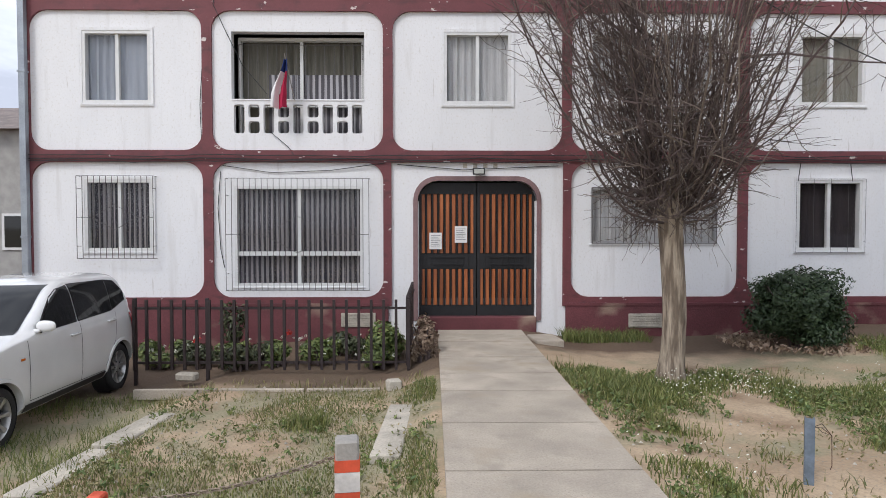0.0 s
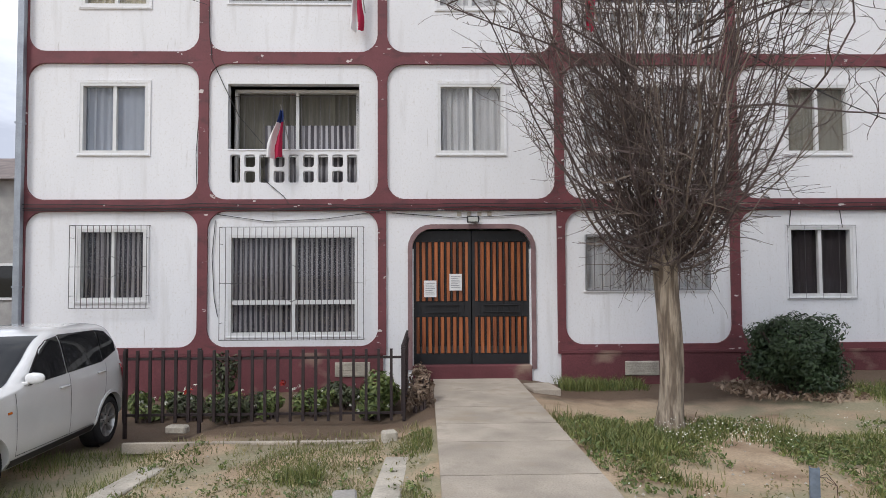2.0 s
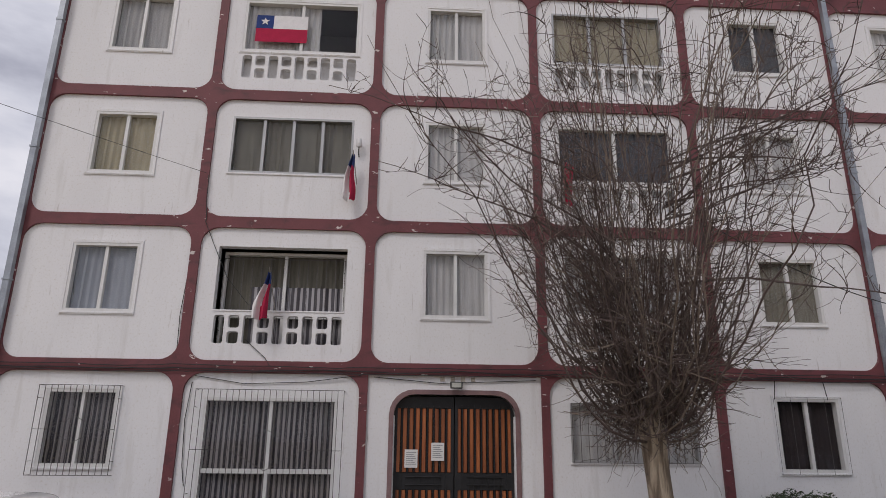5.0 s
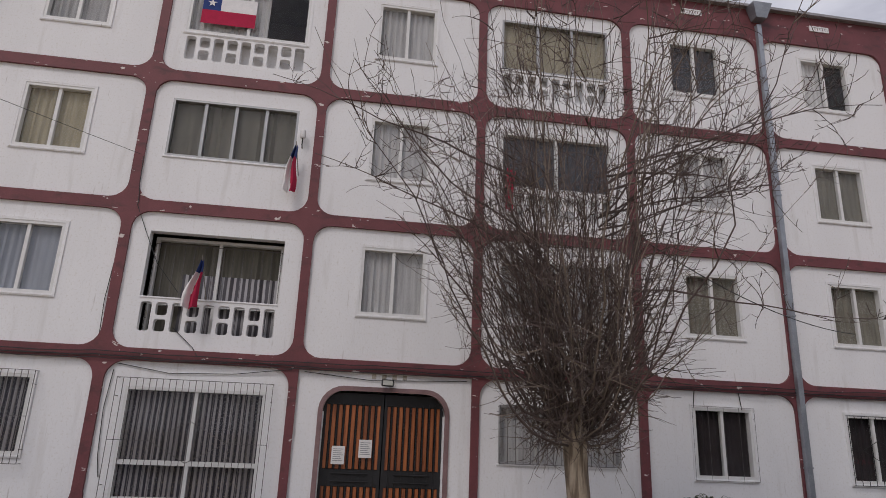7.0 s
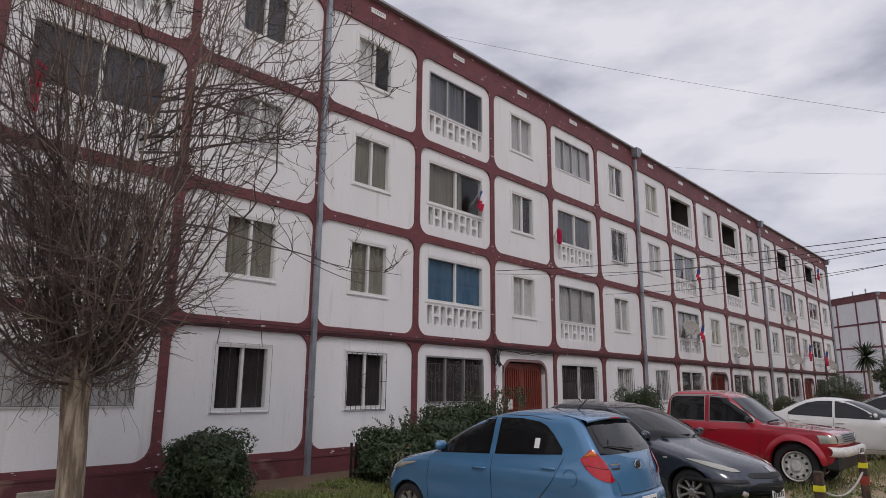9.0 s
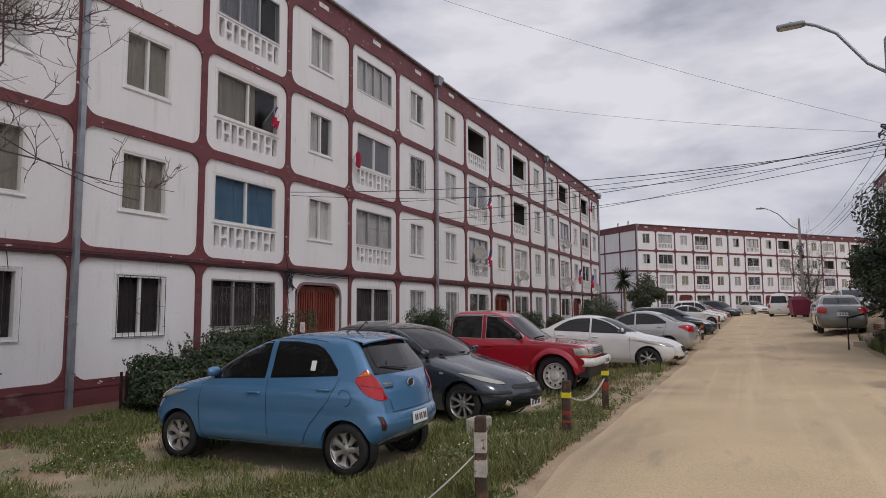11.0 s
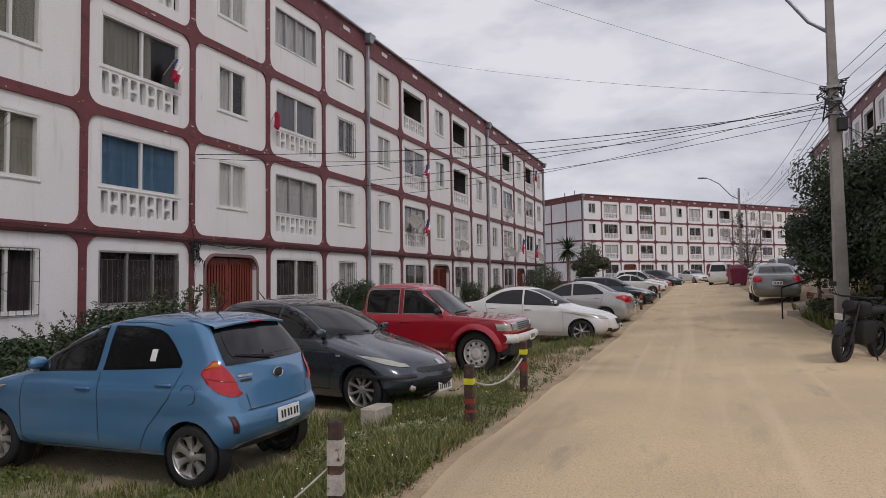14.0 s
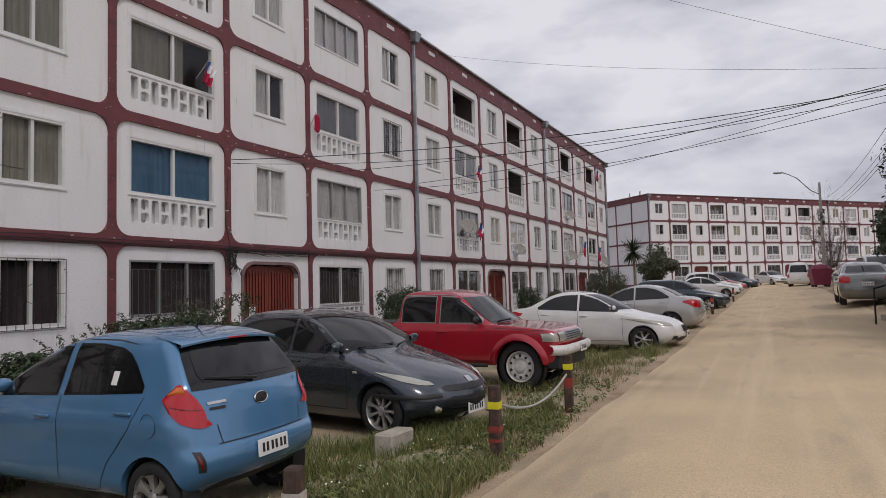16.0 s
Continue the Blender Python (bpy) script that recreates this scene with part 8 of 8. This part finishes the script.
def dish(at, r, label):
    root = new("satellite_dish"); root.matrix_basis = at
    tagged(root, label, "satellite dish", "dishes on the wall")
    prof = [(0.001, 0.0)] + [(r * k / 6, 0.16 * r * (k / 6) ** 2) for k in range(1, 7)] + [(r * 1.02, 0.15 * r), (r * 0.98, 0.13 * r), (0.001, -0.02)]
    part("reflector", Geo().lathe(prof, 24, "z", pose(0, 0, 0, 62, 0, 0)).mesh("reflector", M_POSTGREY, smooth=60), root)
    part("feed_arm", Geo().tube([(0, -0.05, -r * 0.7), (0, -r * 1.1, -r * 0.3), (0, -r * 1.15, -r * 0.1)], 0.014, 6).mesh("feed_arm", M_ZINC), root)
    part("mount", Geo().tube([(0, 0.35, -r * 0.9), (0, 0.1, -r * 0.6), (0, 0.0, -0.05)], 0.02, 6).mesh("mount", M_ZINC), root)
    return root


dish(pose(26.6, -0.35, 4.2, 0, 0, -35), 0.36, "grey satellite dish on a balcony rail")
dish(pose(32.6, -0.35, 3.5, 0, 0, -30), 0.30, "grey satellite dish above the entrance band")
dish(pose(41.6, -0.4, 3.5, 0, 0, -25), 0.36, "grey satellite dish on the far part of the wall")
dish(pose(49.6, -0.4, 3.4, 0, 0, -25), 0.42, "grey satellite dish near the block's end")
dish(pose(41.9, -0.3, 6.0, 0, 0, -25), 0.32, "small satellite dish on an upper balcony")
# a bit of iron fence beside the rain pipe, before the shrubs
small = new("fence"); small.matrix_basis = Matrix.Translation((8.0, -1.0, -0.35))
tagged(small, "short black iron fence before the shrubs", "fence")
for k in range(6):
    part("picket", picket, small, (k * 0.11, -0.3, 0.1))
part("fence_rail", Geo().box(0, 0.6, -0.31, -0.29, 0.9, 0.93).mesh("fence_rail", M_FENCE), small)
part("fence_rail", Geo().box(0, 0.6, -0.31, -0.29, 0.3, 0.33).mesh("fence_rail", M_FENCE), small)


# ---------- across the road ----------
def leafy_tree(at, label, h, r, crown_z, m, rnd, count, size, trunk_r=0.09, clumps=9):
    root = new("tree"); root.matrix_basis = at
    tagged(root, label, "tree")
    g = Geo()
    g.tube([(0, 0, -0.4), (0.03, 0.02, crown_z * 0.4), (-0.02, 0.05, crown_z * 0.8), (0.05, 0, crown_z + r * 0.3)], [trunk_r * 1.25, trunk_r, trunk_r * 0.8, trunk_r * 0.4], 9)
    for k in range(6):
        a = k * 1.05
        g.tube([(0, 0, crown_z * (0.65 + 0.05 * k)), (r * 0.35 * math.cos(a), r * 0.35 * math.sin(a), crown_z + 0.1 * k), (r * 0.7 * math.cos(a), r * 0.7 * math.sin(a), crown_z + r * 0.35)], [trunk_r * 0.5, trunk_r * 0.35, 0.01], 6, False)
    part("trunk", g.mesh("trunk", M_BARK, smooth=70), root)
    g = Geo()
    for k in range(clumps):
        a, u, q = rnd.uniform(0, 6.283), rnd.uniform(-0.6, 0.9), rnd.uniform(0.35, 0.75)
        leaves(g, (r * q * math.cos(a), r * q * math.sin(a), crown_z + (h - crown_z) * 0.5 * (0.55 + u * 0.75)), (r * 0.48, r * 0.48, r * 0.40), count // clumps, size, rnd, 0.25)
    leaves(g, (0, 0, crown_z + (h - crown_z) * 0.42), (r * 0.78, r * 0.78, (h - crown_z) * 0.5), count // 2, size, rnd, 0.2)
    part("crown", g.mesh("crown", m), root)["kind"] = "stuff"
    return root


RT = random.Random(71)
leafy_tree(pose(24.0, -14.75, lift(24.0, -14.75)), "small round evergreen tree on a thin trunk", 4.1, 1.45, 1.5, M_LEAF_T, RT, 9500, 0.12, 0.06)
leafy_tree(pose(21.0, -16.4, lift(21, -16.4)), "large dense evergreen tree on the bank", 5.3, 2.6, 0.7, M_LEAF_T, RT, 26000, 0.14, 0.12, 20)
leafy_tree(pose(17.5, -17.0, lift(17.5, -17)), "dense dark evergreen tree beside the bank", 4.5, 2.6, 0.5, M_LEAF_T, RT, 24000, 0.14, 0.12, 20)
leafy_tree(pose(29.5, -18.4, lift(29.5, -18)), "dark evergreen tree behind the bank", 4.4, 2.0, 1.2, M_LEAF_T, RT, 6000, 0.17, 0.1, 9)
leafy_tree(pose(40.0, -18.5, 1.0), "low dark evergreen tree farther along", 3.2, 1.8, 0.8, M_LEAF_O, RT, 4000, 0.17, 0.1, 9)
leafy_tree(pose(50.0, -18.5, 1.2), "low dark evergreen tree by the far block", 3.4, 2.0, 0.9, M_LEAF_T, RT, 3500, 0.2, 0.1, 9)
leafy_tree(pose(59.5, -2.6, 0.7), "spiky green tree at the block's corner", 5.0, 1.7, 1.2, M_LEAF_O, RT, 4500, 0.22, 0.12, 9)


def yucca(at, h, label, rnd):
    """A palm-like plant: a thin trunk and a burst of stiff blades."""
    root = new("palm"); root.matrix_basis = at
    tagged(root, label, "palm")
    part("trunk", Geo().tube([(0, 0, -0.3), (0.1, 0, h * 0.5), (0, 0.05, h)], [0.14, 0.11, 0.10], 8).mesh("trunk", M_BARK), root)
    g = Geo()
    for k in range(130):
        a, e = rnd.uniform(0, 6.283), rnd.uniform(-0.9, 1.3)
        d = Vector((math.cos(a) * math.cos(e), math.sin(a) * math.cos(e), math.sin(e)))
        s_ = d.cross(Vector((0, 0, 1)))
        s_ = (s_.normalized() if s_.length > 0.01 else Vector((1, 0, 0))) * 0.055
        p0, l = Vector((0, 0.05, h - 0.1)), rnd.uniform(1.1, 1.6)
        g.add([p0 - s_, p0 + s_, p0 + d * l * 0.6 + s_, p0 + d * l * 0.6 - s_, p0 + d * l - Vector((0, 0, 0.12))], [(0, 1, 2, 3), (3, 2, 4)])
    part("frond_mass", g.mesh("frond_mass", M_LEAF_T), root)["kind"] = "stuff"


yucca(pose(54.6, -1.6, 0.55), 3.7, "palm-like yucca beside the block's far corner", RT)


def motorcycle(at):
    root = new("motorcycle"); root.matrix_basis = at
    tagged(root, "black motorcycle leaning on its stand on the sandy verge", "motorcycle")
    ty = Geo().lathe([(0.20, -0.05), (0.27, -0.06), (0.30, -0.035), (0.305, 0), (0.30, 0.035), (0.27, 0.06), (0.20, 0.05)], 28, "x").mesh("tyre", M_RUBBER, smooth=50)
    hubm = Geo()
    hubm.lathe([(0.05, -0.05), (0.05, 0.05)], 12, "x")
    hubm.lathe([(0.205, -0.03), (0.195, 0.0), (0.205, 0.03)], 24, "x")
    for k in range(5):
        a = k * 1.2566
        hubm.tube([(0, 0.05 * math.cos(a), 0.05 * math.sin(a)), (0, 0.2 * math.cos(a), 0.2 * math.sin(a))], 0.014, 5)
    hm = hubm.mesh("wheel", M_BLACKP)
    for y in (0.66, -0.66):
        w = part("wheel", hm, root, (0, y, 0.305)); part("tyre", ty, w)
    fork = Geo()
    for s in (-0.09, 0.09):
        fork.tube([(s, 0.66, 0.30), (s, 0.46, 0.78), (s, 0.40, 0.98)], 0.022, 8)
    part("fork", fork.mesh("fork", M_IRON, smooth=60), root)
    part("front_mudguard", Geo().grid([[(x, 0.66 + 0.335 * math.cos(a), 0.305 + 0.335 * math.sin(a)) for a in np.linspace(0.5, 2.3, 10)] for x in (-0.07, 0.0, 0.07)]).mesh("front_mudguard", M_RUBBER, smooth=60), root)
    part("fuel_tank", Geo().bbox(-0.15, 0.15, -0.02, 0.36, 0.72, 0.96, 0.075, seg=3).mesh("fuel_tank", M_RUBBER, smooth=60), root)
    part("seat", Geo().bbox(-0.13, 0.13, -0.72, 0.0, 0.74, 0.84, 0.04, seg=2).mesh("seat", M_RUBBER, smooth=60), root)
    part("engine", Geo().bbox(-0.16, 0.16, -0.18, 0.28, 0.28, 0.66, 0.05, seg=2).mesh("engine", M_RUBBER, smooth=60), root)
    part("tail", Geo().bbox(-0.09, 0.09, -0.98, -0.70, 0.74, 0.86, 0.03).mesh("tail", M_IRON, smooth=60), root)
    part("exhaust", Geo().tube([(0.14, 0.26, 0.42), (0.18, 0.05, 0.26), (0.20, -0.4, 0.28), (0.22, -0.85, 0.44)], [0.022, 0.024, 0.04, 0.045], 8).mesh("exhaust", M_CHROME, smooth=60), root)
    part("handlebar", Geo().tube([(-0.36, 0.28, 1.06), (-0.2, 0.38, 1.04), (0.2, 0.38, 1.04), (0.36, 0.28, 1.06)], 0.015, 6).mesh("handlebar", M_IRON), root)
    for s in (-1, 1):
        part("mirror", Geo().bbox(-0.06, 0.06, -0.01, 0.01, -0.04, 0.04, 0.008).mesh("mirror", M_BLACKP), root, (s * 0.34, 0.36, 1.22))
        part("mirror_stem", Geo().tube([(s * 0.30, 0.31, 1.06), (s * 0.34, 0.36, 1.2)], 0.006, 5).mesh("mirror_stem", M_BLACKP), root)
    part("headlamp", Geo().lathe([(0.001, 0.09), (0.09, 0.07), (0.10, 0.0), (0.07, -0.08), (0.001, -0.1)], 18, "z", pose(0, 0.52, 0.90, -80, 0, 0)).mesh("headlamp", M_RUBBER, smooth=60), root)
    part("number_plate", Geo().bbox(-0.06, 0.06, -0.006, 0.006, -0.05, 0.05, 0.004).mesh("number_plate", M_PLATE), root, pose(0.12, 0.60, 0.72, -12, 0, 0), "white plate on the fork")
    part("stand", Geo().tube([(-0.12, -0.1, 0.3), (-0.26, -0.05, 0.01)], 0.012, 5).mesh("stand", M_IRON), root)
    part("frame_tube", Geo().tube([(0, 0.42, 0.85), (0, 0.0, 0.55), (0, -0.3, 0.4), (0, -0.66, 0.305)], 0.03, 6).mesh("frame_tube", M_IRON), root)
    return root


motorcycle(pose(13.95, -13.72, lift(13.95, -13.72) - 0.005, 0, -6, 58))

for x, y, r, h in ((17.4, -14.7, 0.6, 0.8), (18.8, -14.9, 0.7, 0.9), (20.2, -14.8, 0.7, 0.8), (16.4, -15.2, 0.8, 1.2), (15.2, -15.0, 0.7, 1.2), (14.4, -15.6, 0.8, 1.4), (21.6, -14.6, 0.6, 0.7), (16.2, -16.4, 1.1, 1.7), (18.2, -15.8, 1.0, 1.5), (19.8, -15.8, 1.0, 1.5), (14.6, -16.8, 1.2, 1.9)):
    bush(pose(x, y, lift(x, y)), "weedy green shrub on the bank", r, h, M_LEAF_O, RT, 2600, 0.09)

# hand rail and steps up the bank
hr = new("hand_rail"); hr.matrix_basis = Matrix.Translation((22.6, -13.55, lift(22.6, -13.55)))
tagged(hr, "black iron hand rail rising beside the steps up the bank", "railing")
part("top_rail", Geo().tube([(0, 0, 0.95), (0.6, -0.6, 1.1), (2.6, -2.4, 1.75)], 0.025, 8).mesh("top_rail", M_IRON, smooth=60), hr)
for t in (0.0, 1.0):
    part("rail_post", Geo().tube([(t * 2.6, -2.4 * t, -0.3), (t * 2.6, -2.4 * t, 0.95 + 0.8 * t)], 0.022, 8).mesh("rail_post", M_IRON), hr)
for k in range(5):
    slab("step", pose(24.0 + k * 0.32, -14.4 - k * 0.3, lift(24.0, -14.0) + 0.16 * (k + 1), 0, 0, -45), 0.36, 1.2, 0.4, M_CONC, "concrete step set in the grassy bank", "step", "steps up the bank")
low = new("garden_wall"); low.matrix_basis = Matrix.Translation((26.2, -15.2, lift(26.2, -15.2) - 0.05))
tagged(low, "low brick wall on the bank", "wall")
brick = Geo().bbox(-0.115, 0.115, -0.06, 0.06, 0, 0.07, 0.006).mesh("brick", M_BRICK)
for r_ in range(5):
    for k in range(14):
        part("brick", brick, low, (k * 0.25 + (0.12 if r_ % 2 else 0), 0, r_ * 0.082))
part("mortar", Geo().box(-0.1, 3.4, -0.045, 0.045, 0, 0.41).mesh("mortar", M_CONC), low)


def skip(at):
    """A tapered rubbish container with a lid."""
    root = new("rubbish_container"); root.matrix_basis = at
    tagged(root, "magenta plastic rubbish container beside the road", "rubbish container")
    g = Geo().add([(-0.6, -0.5, 0.15), (0.6, -0.5, 0.15), (0.6, 0.5, 0.15), (-0.6, 0.5, 0.15), (-0.75, -0.65, 1.25), (0.75, -0.65, 1.25), (0.75, 0.65, 1.25), (-0.75, 0.65, 1.25)],
                  [(3, 2, 1, 0), (0, 1, 5, 4), (1, 2, 6, 5), (2, 3, 7, 6), (3, 0, 4, 7), (4, 5, 6, 7)])
    part("tub", g.mesh("tub", M_BIN), root)
    part("lid", Geo().lathe([(0.70, 0), (0.55, 0.25), (0.001, 0.34)], 8, "z", Matrix.Translation((0, 0, 1.26))).mesh("lid", M_BIN), root)
    wl_ = Geo().lathe([(0.001, -0.04), (0.09, -0.04), (0.09, 0.04), (0.001, 0.04)], 12, "x").mesh("castor", M_RUBBER)
    for sx in (-0.5, 0.5):
        for sy in (-0.4, 0.4):
            part("castor", wl_, root, (sx, sy, 0.09))


skip(on_ground(55.0, -14.1, 8))


def small_house(at, w, d, h, label):
    root = new("house"); root.matrix_basis = at
    tagged(root, label, "house")
    part("wall", Geo().box(0, w, 0, d, -1, h).mesh("wall", M_HOUSE), root)
    g = Geo().add([(-0.3, -0.4, h), (w + 0.3, -0.4, h), (w + 0.3, d + 0.4, h), (-0.3, d + 0.4, h), (-0.3, d / 2, h + 1.3), (w + 0.3, d / 2, h + 1.3)], [(0, 1, 5, 4), (2, 3, 4, 5), (0, 4, 3), (1, 2, 5), (3, 2, 1, 0)])
    part("roof", g.mesh("roof", M_HROOF), root)
    for k in range(3):
        f = part("window", Geo().box(0, 1.1, -0.05, -0.001, 1.0, 2.1).mesh("window", M_PVC), root, (0.8 + k * 2.2, 0, 0))
        part("pane", Geo().box(0.08, 1.02, -0.06, -0.051, 1.08, 2.02).mesh("pane", M_CARGLASS), f)


small_house(pose(-18.5, 9.0, 0), 7.5, 7.0, 4.6, "grey two-storey house beyond the block's corner")
small_house(pose(-24.0, 22.0, 0), 8.0, 7.0, 6.0, "grey house farther behind the corner")
for x, y, z in ((82.0, 2.5, 11.95), (83.5, 4.0, 11.95)):
    thing("chimney_pipe", Geo().tube([(0, 0, -0.5), (0, 0, 0.5), (0.2, 0, 0.6)], 0.08, 8).mesh("chimney_pipe", M_ZINC), (x, y, z), "thin metal chimney pipe on the far roof", "chimney")

# the knot of old cables at the corner over the second entrance
RC = random.Random(3)
knot = Geo()
for k in range(16):
    x, z = 13.87 + RC.gauss(0.05, 0.09), 2.80 - RC.random() * 0.12
    pts = [Vector((x, -0.075, z))]
    for q in range(6):
        x += RC.gauss(0.0, 0.06); z -= RC.uniform(-0.02, 0.17)
        pts.append(Vector((x, -0.085 - RC.random() * 0.06, z)))
    knot.tube(pts, RC.uniform(0.006, 0.012), 4)
thing("cable_knot", knot.mesh("cable_knot", M_CABLE), (0, 0, 0), "tangle of old black cables hanging from the wall band", "cable", kind="stuff")
sagged = Geo()
for k in range(5):
    sagged.tube([(13.9 + i * 0.29, -0.07 - 0.02 * (k % 3), 2.84 - 0.03 * k - 0.05 * math.sin(i / 10 * math.pi) + RC.gauss(0, 0.012)) for i in range(11)], 0.009, 4)
thing("cable_bundle", sagged.mesh("cable_bundle", M_CABLE), (0, 0, 0), "bundle of sagging cables under the wall band", "cable", kind="stuff")
